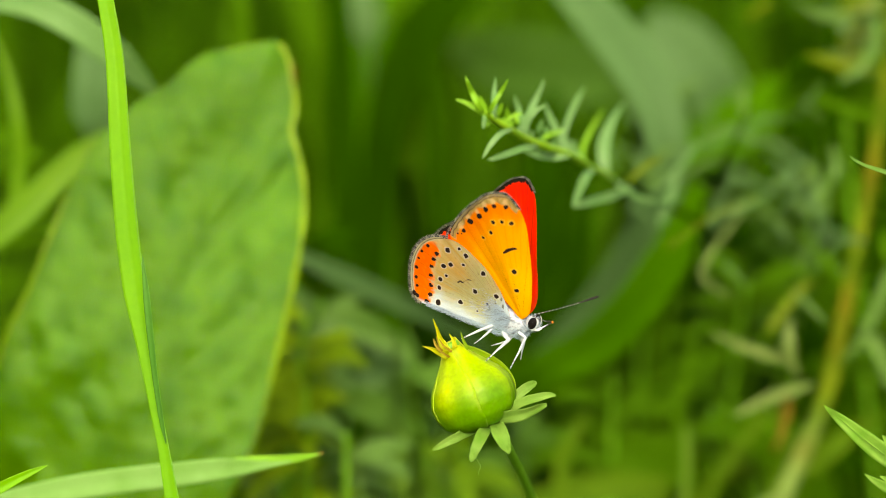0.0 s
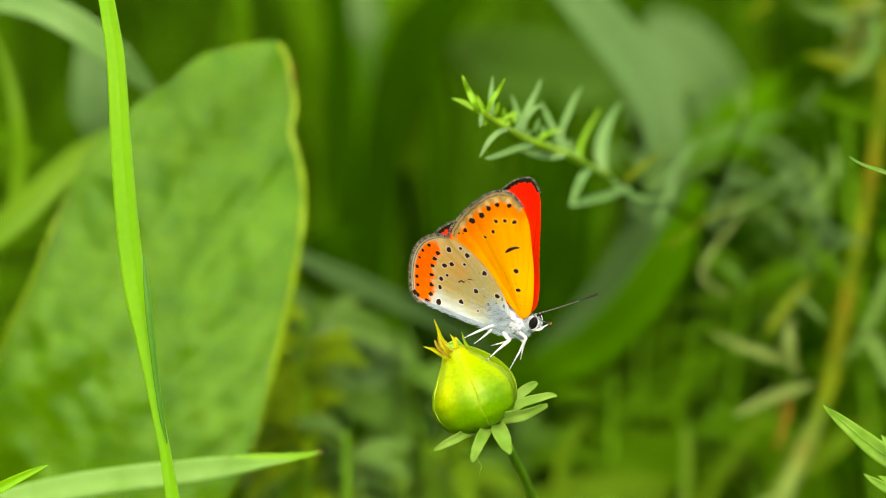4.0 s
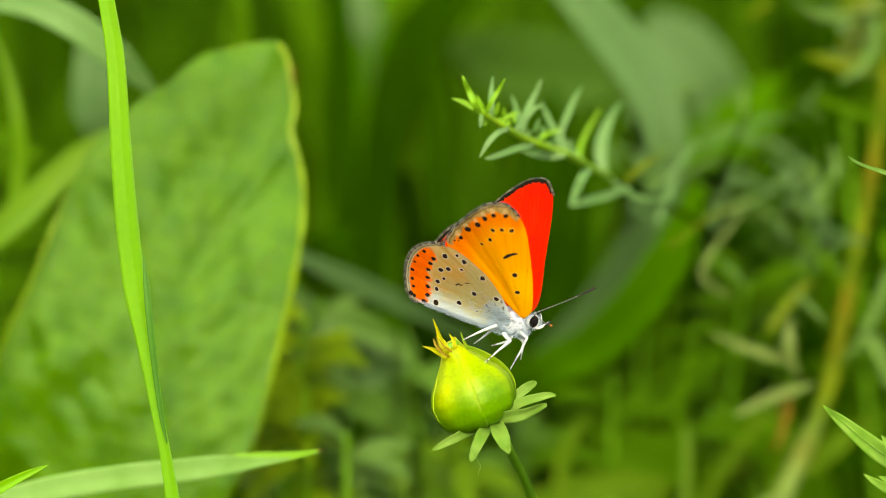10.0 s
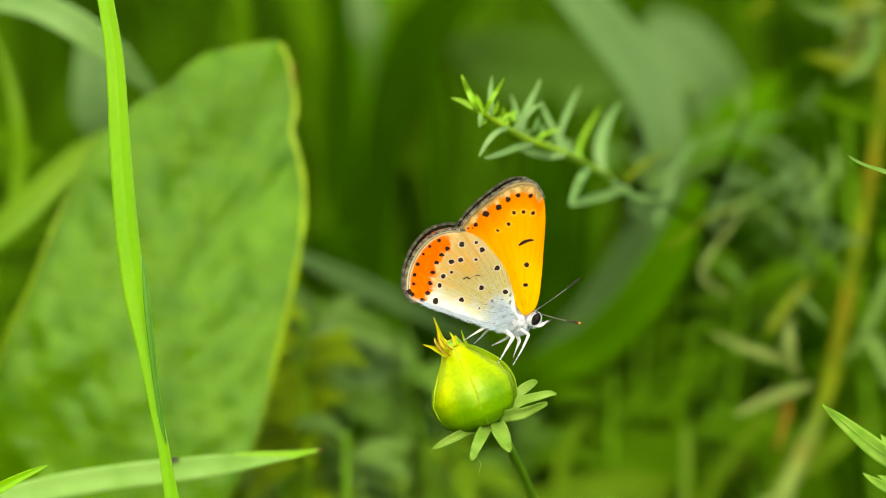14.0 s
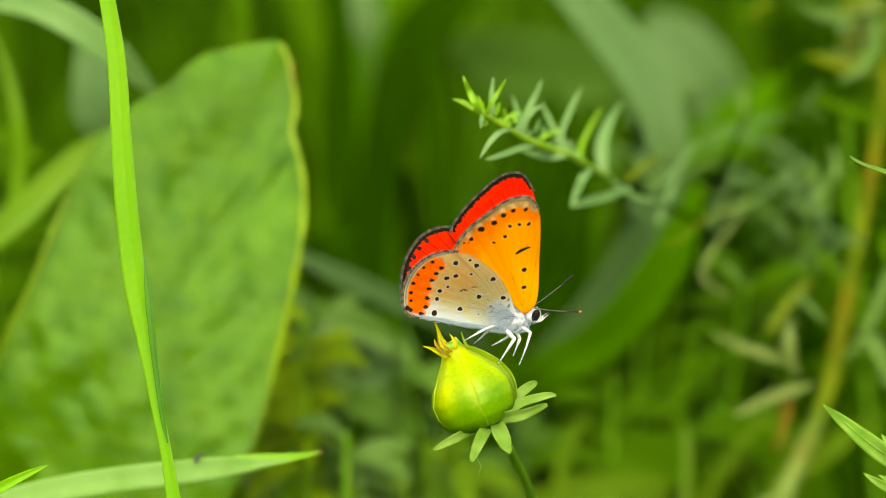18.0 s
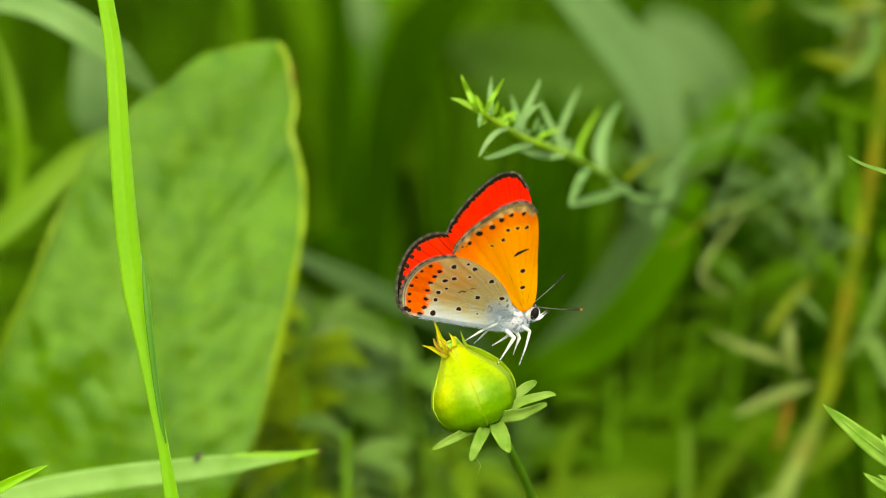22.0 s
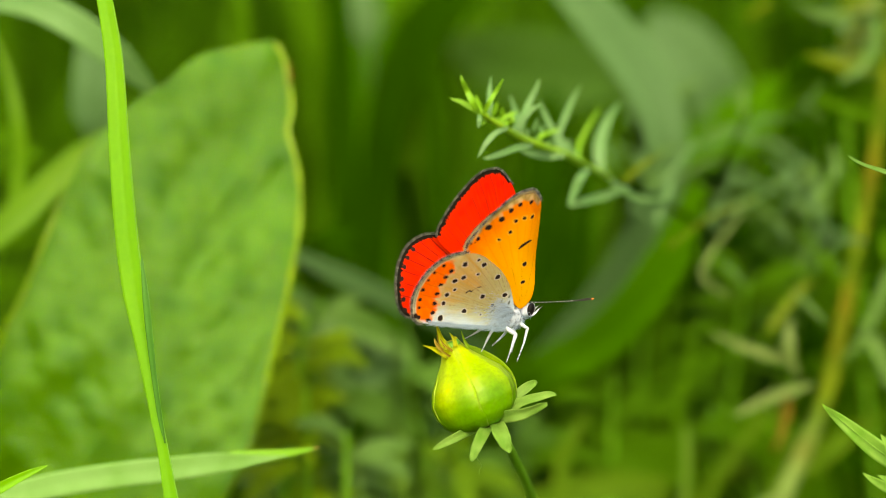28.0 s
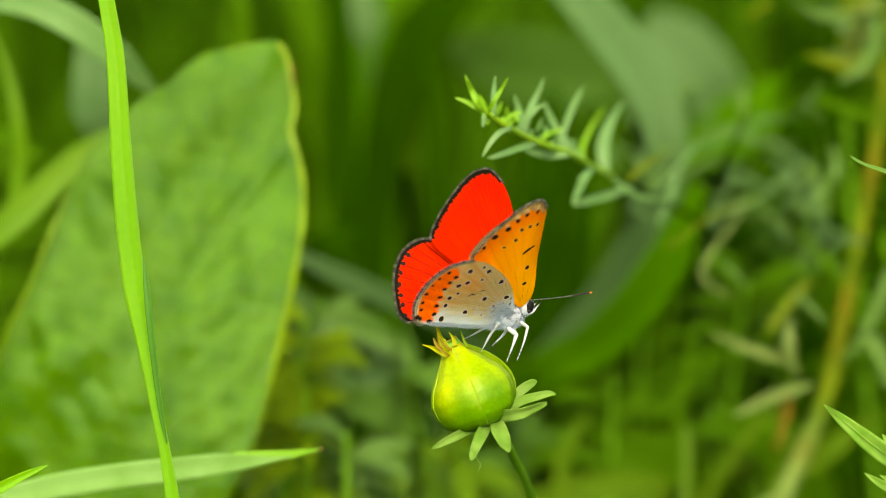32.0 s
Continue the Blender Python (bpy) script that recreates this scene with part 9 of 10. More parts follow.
    walk(fore_leg_far, [
        (0, pose(0.00036, 0.00021, -0.00208, -2.8, -11.4, 2.6)), (0.5, pose(0.00036, 0.00021, -0.00208, -2.3, -12.3, 2.9)), (1, pose(0.00036, 0.00021, -0.00208, -14.1, -20.9, 1.9)),
        (1.5, pose(0.00036, 0.00021, -0.00208, -2.2, -13.2, 3.2)), (2, pose(0.00036, 0.00021, -0.00208, -21.7, -22.2, 0.9)), (2.5, pose(0.00036, 0.00021, -0.00208, -13.9, -18.7, 1.5)),
        (3, pose(0.00036, 0.00021, -0.00208, -3.3, -11.4, 2.4)), (3.5, pose(0.00036, 0.00021, -0.00208, -3.5, -10.3, 2.1)), (5.5, pose(0.00036, 0.00021, -0.00208, -1.6, -6.1, 1.2)),
        (6, pose(0.00036, 0.00021, -0.00208, -1.0, -6.0, 1.3)), (6.5, pose(0.00036, 0.00021, -0.00208, -1.2, -7.7, 1.7)), (7, pose(0.00036, 0.00021, -0.00208, -1.3, -7.6, 1.7)),
        (7.5, pose(0.00036, 0.00021, -0.00208, -2.4, -7.1, 1.3)), (8, pose(0.00036, 0.00021, -0.00208, -3.2, -9.4, 1.9)), (8.5, pose(0.00036, 0.00021, -0.00208, -2.4, -10.0, 2.2)),
        (9, pose(0.00036, 0.00021, -0.00208, -3.3, -5.9, 0.7)), (9.5, pose(0.00036, 0.00021, -0.00208, -3.7, -5.4, 0.5)), (10, pose(0.00036, 0.00021, -0.00208, -2.6, -6.5, 1.1)),
        (10.5, pose(0.00036, 0.00021, -0.00208, -3.2, -5.8, 0.7)), (11, pose(0.00036, 0.00021, -0.00208, -2.9, -3.9, 0.3)), (11.5, pose(0.00036, 0.00021, -0.00208, -3.3, -0.7, -0.7)),
        (12, pose(0.00036, 0.00021, -0.00208, -4.3, -2.1, -0.5)), (12.5, pose(0.00036, 0.00021, -0.00208, -3.6, 1.1, -1.4)), (13, pose(0.00036, 0.00021, -0.00208, -1.1, 1.6, -0.7)),
        (13.5, pose(0.00036, 0.00021, -0.00208, -2.1, 0.2, -0.8)), (14, pose(0.00036, 0.00021, -0.00208, -1.7, 1.1, -0.9)), (14.5, pose(0.00036, 0.00021, -0.00208, -2.4, 0.6, -1.0)),
        (16.5, pose(0.00036, 0.00021, -0.00208, -6.2, 6.2, -4.1)), (17, pose(0.00036, 0.00021, -0.00208, -6.2, 6.8, -4.2)), (17.5, pose(0.00036, 0.00021, -0.00208, -6.1, 8.2, -4.4)),
        (18, pose(0.00036, 0.00021, -0.00208, -6.6, 10.6, -5.2)), (18.5, pose(0.00036, 0.00021, -0.00208, -6.5, 10.4, -5.0)), (19, pose(0.00036, 0.00021, -0.00208, -6.3, 10.3, -4.9)),
        (19.5, pose(0.00036, 0.00021, -0.00208, -6.3, 11.1, -5.1)), (20, pose(0.00036, 0.00021, -0.00208, -7.1, 11.4, -5.5)), (20.5, pose(0.00036, 0.00021, -0.00208, -6.1, 10.5, -4.8)),
        (21, pose(0.00036, 0.00021, -0.00208, -6.3, 8.8, -4.6)), (21.5, pose(0.00036, 0.00021, -0.00208, -6.6, 10.5, -4.9)), (22, pose(0.00036, 0.00021, -0.00208, -6.8, 11.6, -5.4)),
        (22.5, pose(0.00036, 0.00021, -0.00208, -6.6, 11.0, -5.1)), (23, pose(0.00036, 0.00021, -0.00208, -4.8, 7.7, -3.6)), (23.5, pose(0.00036, 0.00021, -0.00208, -4.8, 6.0, -3.1)),
        (24, pose(0.00036, 0.00021, -0.00208, -4.9, 6.1, -3.3)), (24.5, pose(0.00036, 0.00021, -0.00208, -4.5, 6.9, -3.3)), (25, pose(0.00036, 0.00021, -0.00208, -4.2, 5.4, -3.0)),
        (25.5, pose(0.00036, 0.00021, -0.00208, -3.0, 7.0, -2.8)), (27.5, pose(0.00036, 0.00021, -0.00208, -5.3, 10.9, -4.6)), (28, pose(0.00036, 0.00021, -0.00208, -5.1, 12.5, -5.1)),
        (28.5, pose(0.00036, 0.00021, -0.00208, -3.6, 15.9, -5.3)), (29, pose(0.00036, 0.00021, -0.00208, -4.0, 15.3, -5.3)), (29.5, pose(0.00036, 0.00021, -0.00208, -4.8, 12.8, -5.2)),
        (30, pose(0.00036, 0.00021, -0.00208, -4.2, 14.7, -5.3)), (30.5, pose(0.00036, 0.00021, -0.00208, -4.9, 15.8, -6.1)), (31, pose(0.00036, 0.00021, -0.00208, -5.2, 16.9, -6.7)),
        (31.5, pose(0.00036, 0.00021, -0.00208, -5.0, 16.5, -6.3)), (32, pose(0.00036, 0.00021, -0.00208, -5.1, 17.0, -6.3))])
    walk(mid_leg_far, [
        (0, pose(-0.00007, 0.00021, -0.00253, -35.9, 59.2, -23.1)), (0.5, pose(-0.00007, 0.00021, -0.00253, -39.5, 54.2, -24.7)), (1, pose(-0.00007, 0.00021, -0.00253, 16.9, 64.1, 22.5)),
        (1.5, pose(-0.00007, 0.00021, -0.00253, -3.9, 64.9, 4.0)), (2, pose(-0.00007, 0.00021, -0.00253, 21.1, 67.2, 27.3)), (2.5, pose(-0.00007, 0.00021, -0.00253, 5.4, 67.3, 12.9)),
        (3, pose(-0.00007, 0.00021, -0.00253, -29.8, 62.9, -18.0)), (3.5, pose(-0.00007, 0.00021, -0.00253, -38.4, 59.9, -24.6)), (5.5, pose(-0.00007, 0.00021, -0.00253, -48.1, 60.7, -28.7)),
        (6, pose(-0.00007, 0.00021, -0.00253, -24.0, 67.4, -10.5)), (6.5, pose(-0.00007, 0.00021, -0.00253, -13.3, 66.6, -3.0)), (7, pose(-0.00007, 0.00021, -0.00253, -30.4, 63.4, -16.8)),
        (7.5, pose(-0.00007, 0.00021, -0.00253, -37.4, 62.3, -22.6)), (8, pose(-0.00007, 0.00021, -0.00253, -20.5, 64.0, -10.0)), (8.5, pose(-0.00007, 0.00021, -0.00253, -11.5, 63.0, -1.8)),
        (9, pose(-0.00007, 0.00021, -0.00253, -16.9, 66.5, -5.3)), (9.5, pose(-0.00007, 0.00021, -0.00253, -15.7, 66.5, -4.1)), (10, pose(-0.00007, 0.00021, -0.00253, -11.7, 66.0, -0.8)),
        (10.5, pose(-0.00007, 0.00021, -0.00253, -22.4, 65.4, -8.7)), (11, pose(-0.00007, 0.00021, -0.00253, -48.4, 61.6, -27.7)), (11.5, pose(-0.00007, 0.00021, -0.00253, -57.3, 62.1, -34.2)),
        (12, pose(-0.00007, 0.00021, -0.00253, -54.2, 62.5, -31.8)), (12.5, pose(-0.00007, 0.00021, -0.00253, -27.3, 62.5, -11.7)), (13, pose(-0.00007, 0.00021, -0.00253, 14.2, 50.8, 20.5)),
        (13.5, pose(-0.00007, 0.00021, -0.00253, 16.0, 42.8, 19.9)), (14, pose(-0.00007, 0.00021, -0.00253, 19.5, 40.4, 22.5)), (14.5, pose(-0.00007, 0.00021, -0.00253, 20.8, 37.5, 22.4)),
        (16.5, pose(-0.00007, 0.00021, -0.00253, 19.9, 41.1, 20.8)), (17, pose(-0.00007, 0.00021, -0.00253, 16.2, 42.8, 18.5)), (17.5, pose(-0.00007, 0.00021, -0.00253, 17.5, 44.5, 19.7)),
        (18, pose(-0.00007, 0.00021, -0.00253, 11.0, 50.9, 16.2)), (18.5, pose(-0.00007, 0.00021, -0.00253, 10.8, 50.1, 15.9)), (19, pose(-0.00007, 0.00021, -0.00253, 11.9, 50.1, 16.9)),
        (19.5, pose(-0.00007, 0.00021, -0.00253, 9.2, 52.1, 15.3)), (20, pose(-0.00007, 0.00021, -0.00253, 4.4, 53.6, 11.9)), (20.5, pose(-0.00007, 0.00021, -0.00253, 10.2, 50.3, 16.3)),
        (21, pose(-0.00007, 0.00021, -0.00253, 15.6, 44.4, 17.9)), (21.5, pose(-0.00007, 0.00021, -0.00253, 12.8, 48.0, 16.8)), (22, pose(-0.00007, 0.00021, -0.00253, 9.0, 50.9, 14.7)),
        (22.5, pose(-0.00007, 0.00021, -0.00253, 8.1, 50.0, 14.7)), (23, pose(-0.00007, 0.00021, -0.00253, 17.2, 42.9, 19.9)), (23.5, pose(-0.00007, 0.00021, -0.00253, 13.0, 42.7, 17.2)),
        (24, pose(-0.00007, 0.00021, -0.00253, 17.4, 39.5, 19.4)), (24.5, pose(-0.00007, 0.00021, -0.00253, 14.3, 36.7, 17.8)), (25, pose(-0.00007, 0.00021, -0.00253, 14.2, 31.6, 16.4)),
        (25.5, pose(-0.00007, 0.00021, -0.00253, 13.3, 35.0, 16.5)), (27.5, pose(-0.00007, 0.00021, -0.00253, 18.7, 30.0, 19.9)), (28, pose(-0.00007, 0.00021, -0.00253, 20.5, 28.8, 20.4)),
        (28.5, pose(-0.00007, 0.00021, -0.00253, 22.6, 32.9, 23.5)), (29, pose(-0.00007, 0.00021, -0.00253, 21.5, 32.1, 22.3)), (29.5, pose(-0.00007, 0.00021, -0.00253, 14.2, 32.8, 18.7)),
        (30, pose(-0.00007, 0.00021, -0.00253, 15.1, 35.7, 21.2)), (30.5, pose(-0.00007, 0.00021, -0.00253, 17.0, 34.8, 21.2)), (31, pose(-0.00007, 0.00021, -0.00253, 19.4, 33.7, 22.3)),
        (31.5, pose(-0.00007, 0.00021, -0.00253, 18.1, 34.6, 22.5)), (32, pose(-0.00007, 0.00021, -0.00253, 19.8, 33.3, 23.1))])
    walk(hind_leg_far, [
        (0, pose(-0.00252, 0.00028, -0.00188, -39.7, 7.9, 41.2)), (0.5, pose(-0.00252, 0.00028, -0.00188, -39.5, 3.1, 40.7)), (1, pose(-0.00252, 0.00028, -0.00188, -43.4, 17.8, 45.3)),
        (1.5, pose(-0.00252, 0.00028, -0.00188, -41.5, 14.7, 43.7)), (2, pose(-0.00252, 0.00028, -0.00188, -41.0, 22.7, 45.9)), (2.5, pose(-0.00252, 0.00028, -0.00188, -41.6, 20.7, 46.2)),
        (3, pose(-0.00252, 0.00028, -0.00188, -40.7, 11.9, 42.1)), (3.5, pose(-0.00252, 0.00028, -0.00188, -38.4, 9.1, 40.3)), (5.5, pose(-0.00252, 0.00028, -0.00188, -35.2, 8.9, 38.4)),
        (6, pose(-0.00252, 0.00028, -0.00188, -36.3, 13.0, 40.2)), (6.5, pose(-0.00252, 0.00028, -0.00188, -38.0, 13.6, 41.3)), (7, pose(-0.00252, 0.00028, -0.00188, -37.3, 9.4, 39.6)),
        (7.5, pose(-0.00252, 0.00028, -0.00188, -36.7, 9.9, 38.8)), (8, pose(-0.00252, 0.00028, -0.00188, -36.8, 10.0, 38.0)), (8.5, pose(-0.00252, 0.00028, -0.00188, 9.5, -10.1, -7.0)),
        (9, pose(-0.00252, 0.00028, -0.00188, 10.2, -6.6, -9.2)), (9.5, pose(-0.00252, 0.00028, -0.00188, 10.5, -6.3, -10.0)), (10, pose(-0.00252, 0.00028, -0.00188, 10.5, -6.6, -9.5)),
        (10.5, pose(-0.00252, 0.00028, -0.00188, 9.2, -7.6, -8.1)), (11, pose(-0.00252, 0.00028, -0.00188, 7.5, -7.2, -6.5)), (11.5, pose(-0.00252, 0.00028, -0.00188, 6.0, -4.7, -5.6)),
        (12, pose(-0.00252, 0.00028, -0.00188, 7.4, -6.5, -6.9)), (12.5, pose(-0.00252, 0.00028, -0.00188, 9.7, -10.7, -8.4)), (13, pose(-0.00252, 0.00028, -0.00188, 16.4, -16.1, -15.4)),
        (13.5, pose(-0.00252, 0.00028, -0.00188, 20.4, -20.4, -19.5)), (14, pose(-0.00252, 0.00028, -0.00188, 23.0, -19.5, -22.9)), (14.5, pose(-0.00252, 0.00028, -0.00188, 24.7, -20.1, -25.0)),
        (16.5, pose(-0.00252, 0.00028, -0.00188, 25.9, -17.4, -27.3)), (17, pose(-0.00252, 0.00028, -0.00188, 24.6, -18.0, -26.6)), (17.5, pose(-0.00252, 0.00028, -0.00188, 24.9, -16.2, -27.1)),
        (18, pose(-0.00252, 0.00028, -0.00188, 22.8, -14.7, -25.1)), (18.5, pose(-0.00252, 0.00028, -0.00188, 23.1, -15.2, -25.3)), (19, pose(-0.00252, 0.00028, -0.00188, 23.0, -14.8, -25.2)),
        (19.5, pose(-0.00252, 0.00028, -0.00188, 22.6, -14.3, -24.6)), (20, pose(-0.00252, 0.00028, -0.00188, 21.6, -14.8, -23.8)), (20.5, pose(-0.00252, 0.00028, -0.00188, 22.8, -15.1, -25.1)),
        (21, pose(-0.00252, 0.00028, -0.00188, 25.5, -16.1, -27.6)), (21.5, pose(-0.00252, 0.00028, -0.00188, 24.1, -15.0, -26.9)), (22, pose(-0.00252, 0.00028, -0.00188, 23.4, -14.5, -25.9)),
        (22.5, pose(-0.00252, 0.00028, -0.00188, 23.1, -15.3, -25.9)), (23, pose(-0.00252, 0.00028, -0.00188, 25.3, -16.4, -27.3)), (23.5, pose(-0.00252, 0.00028, -0.00188, 23.5, -18.5, -25.4)),
        (24, pose(-0.00252, 0.00028, -0.00188, 26.1, -18.2, -28.0)), (24.5, pose(-0.00252, 0.00028, -0.00188, 26.1, -20.9, -29.9)), (25, pose(-0.00252, 0.00028, -0.00188, 27.9, -23.3, -31.9)),
        (25.5, pose(-0.00252, 0.00028, -0.00188, 27.8, -21.8, -31.1)), (27.5, pose(-0.00252, 0.00028, -0.00188, 24.7, -3.1, -23.6)), (28, pose(-0.00252, 0.00028, -0.00188, 28.1, -1.8, -26.5)),
        (28.5, pose(-0.00252, 0.00028, -0.00188, 28.3, 1.7, -25.3)), (29, pose(-0.00252, 0.00028, -0.00188, 29.0, 0.8, -26.0)), (29.5, pose(-0.00252, 0.00028, -0.00188, 29.1, -3.3, -27.0)),
        (30, pose(-0.00252, 0.00028, -0.00188, 28.1, -1.1, -26.1)), (30.5, pose(-0.00252, 0.00028, -0.00188, 29.8, -0.2, -27.5)), (31, pose(-0.00252, 0.00028, -0.00188, 30.2, 1.0, -27.3)),
        (31.5, pose(-0.00252, 0.00028, -0.00188, 28.7, 0.5, -25.9)), (32, pose(-0.00252, 0.00028, -0.00188, 28.9, 1.3, -26.6))])
    walk(sprig, [
        (0, pose(0.11559, 0.21992, -0.00037)), (0.5, pose(0.11545, 0.21993, -0.00033)), (1, pose(0.11523, 0.21989, -0.00050)), (1.5, pose(0.11532, 0.21992, -0.00037)),
        (2, pose(0.11461, 0.21996, -0.00019)), (2.5, pose(0.11448, 0.21993, -0.00032)), (3, pose(0.11444, 0.21998, -0.00011)), (3.5, pose(0.11501, 0.21995, -0.00024)),
        (5.5, pose(0.11528, 0.21996, -0.00019)), (6, pose(0.11563, 0.21994, -0.00028)), (6.5, pose(0.11545, 0.21996, -0.00019)), (7, pose(0.11523, 0.21999, -0.00006)),
        (7.5, pose(0.11545, 0.21996, -0.00019)), (8, pose(0.11550, 0.21992, -0.00037)), (8.5, pose(0.11545, 0.21992, -0.00037)), (9, pose(0.11554, 0.21991, -0.00041)),
        (9.5, pose(0.11532, 0.21992, -0.00037)), (10, pose(0.11514, 0.21995, -0.00024)), (10.5, pose(0.11479, 0.21993, -0.00032)), (11, pose(0.11506, 0.21993, -0.00032)),
        (11.5, pose(0.11519, 0.21999, -0.00007)), (12, pose(0.11492, 0.21996, -0.00019)), (12.5, pose(0.11519, 0.21999, -0.00007)), (13, pose(0.11501, 0.22000, 0.00002)),
        (13.5, pose(0.11479, 0.22000, 0.00002)), (14, pose(0.11501, 0.21997, -0.00015)), (14.5, pose(0.11523, 0.21997, -0.00015)), (16.5, pose(0.11541, 0.21991, -0.00041)),
        (17, pose(0.11541, 0.21991, -0.00041)), (17.5, pose(0.11519, 0.21994, -0.00028)), (18, pose(0.11523, 0.21993, -0.00032)), (18.5, pose(0.11483, 0.21996, -0.00019)),
        (19, pose(0.11488, 0.21994, -0.00028)), (19.5, pose(0.11488, 0.21995, -0.00024)), (20, pose(0.11506, 0.21991, -0.00041)), (20.5, pose(0.11483, 0.21993, -0.00032)),
        (21, pose(0.11483, 0.21989, -0.00054)), (21.5, pose(0.11483, 0.21992, -0.00037)), (22, pose(0.11497, 0.21996, -0.00019)), (22.5, pose(0.11497, 0.21997, -0.00015)),
        (23, pose(0.11519, 0.21997, -0.00015)), (23.5, pose(0.11532, 0.21997, -0.00015)), (24, pose(0.11519, 0.21996, -0.00019)), (24.5, pose(0.11497, 0.21996, -0.00019)),
        (25, pose(0.11514, 0.21994, -0.00028)), (25.5, pose(0.11506, 0.21995, -0.00024)), (27.5, pose(0.11479, 0.21998, -0.00011)), (28, pose(0.11488, 0.21995, -0.00024)),
        (28.5, pose(0.11483, 0.21997, -0.00015)), (29, pose(0.11483, 0.22004, 0.00020)), (29.5, pose(0.11479, 0.22003, 0.00015)), (30, pose(0.11488, 0.22000, 0.00002)),
        (30.5, pose(0.11510, 0.21999, -0.00006)), (31, pose(0.11483, 0.21999, -0.00007)), (31.5, pose(0.11497, 0.21996, -0.00019)), (32, pose(0.11554, 0.21997, -0.00015))])
    walk(tall_blade, [
        (0, pose(-0.04009, -0.02000, -0.00000)), (0.5, pose(-0.04021, -0.02000, -0.00000)), (1, pose(-0.04009, -0.02000, -0.00000)), (1.5, pose(-0.04009, -0.02000, -0.00000)),
        (2, pose(-0.04046, -0.02000, 0.00000)), (2.5, pose(-0.04021, -0.02000, -0.00000)), (3, pose(-0.03997, -0.02000, -0.00000)), (3.5, pose(-0.03997, -0.02000, -0.00000)),
        (5.5, pose(-0.03984, -0.02000, -0.00000)), (6, pose(-0.03984, -0.02000, -0.00000)), (6.5, pose(-0.03984, -0.02000, -0.00000)), (7, pose(-0.03984, -0.02000, -0.00000)),
        (7.5, pose(-0.04009, -0.02000, -0.00000)), (8, pose(-0.03997, -0.02000, -0.00000)), (8.5, pose(-0.03984, -0.02000, -0.00000)), (9, pose(-0.03997, -0.02000, -0.00000)),
        (9.5, pose(-0.03997, -0.02000, -0.00000)), (10, pose(-0.03997, -0.02000, -0.00000)), (10.5, pose(-0.03997, -0.02000, -0.00000)), (11, pose(-0.03997, -0.02000, -0.00000)),
        (11.5, pose(-0.03984, -0.02000, -0.00000)), (12, pose(-0.04009, -0.02000, -0.00000)), (12.5, pose(-0.04009, -0.02000, -0.00000)), (13, pose(-0.03997, -0.02000, -0.00000)),
        (13.5, pose(-0.04009, -0.02000, -0.00000)), (14, pose(-0.04009, -0.02000, -0.00000)), (14.5, pose(-0.04009, -0.02000, -0.00000)), (16.5, pose(-0.03997, -0.02000, -0.00000)),
        (17, pose(-0.03984, -0.02000, -0.00000)), (17.5, pose(-0.03984, -0.02000, -0.00000)), (18, pose(-0.03984, -0.02000, -0.00000)), (18.5, pose(-0.03984, -0.02000, -0.00000)),
        (19, pose(-0.03984, -0.02000, -0.00000)), (19.5, pose(-0.03997, -0.02000, -0.00000)), (20, pose(-0.03984, -0.02000, -0.00000)), (20.5, pose(-0.03997, -0.02000, -0.00000)),
        (21, pose(-0.04009, -0.02000, -0.00000)), (21.5, pose(-0.04009, -0.02000, -0.00000)), (22, pose(-0.04009, -0.02000, -0.00000)), (22.5, pose(-0.04033, -0.02000, 0.00000)),
        (23, pose(-0.04033, -0.02000, 0.00000)), (23.5, pose(-0.04021, -0.02000, 0.00000)), (24, pose(-0.04033, -0.02000, 0.00000)), (24.5, pose(-0.04009, -0.02000, -0.00000)),
        (25, pose(-0.04033, -0.02000, -0.00000)), (25.5, pose(-0.04009, -0.02000, -0.00000)), (27.5, pose(-0.04033, -0.02000, -0.00000)), (28, pose(-0.04021, -0.02000, -0.00000)),
        (28.5, pose(-0.04009, -0.02000, -0.00000)), (29, pose(-0.04021, -0.02000, -0.00000)), (29.5, pose(-0.04033, -0.02000, 0.00000)), (30, pose(-0.04021, -0.02000, 0.00000)),
        (30.5, pose(-0.04021, -0.02000, 0.00000)), (31, pose(-0.04033, -0.02000, 0.00000)), (31.5, pose(-0.04009, -0.02000, -0.00000)), (32, pose(-0.03997, -0.02000, -0.00000))])
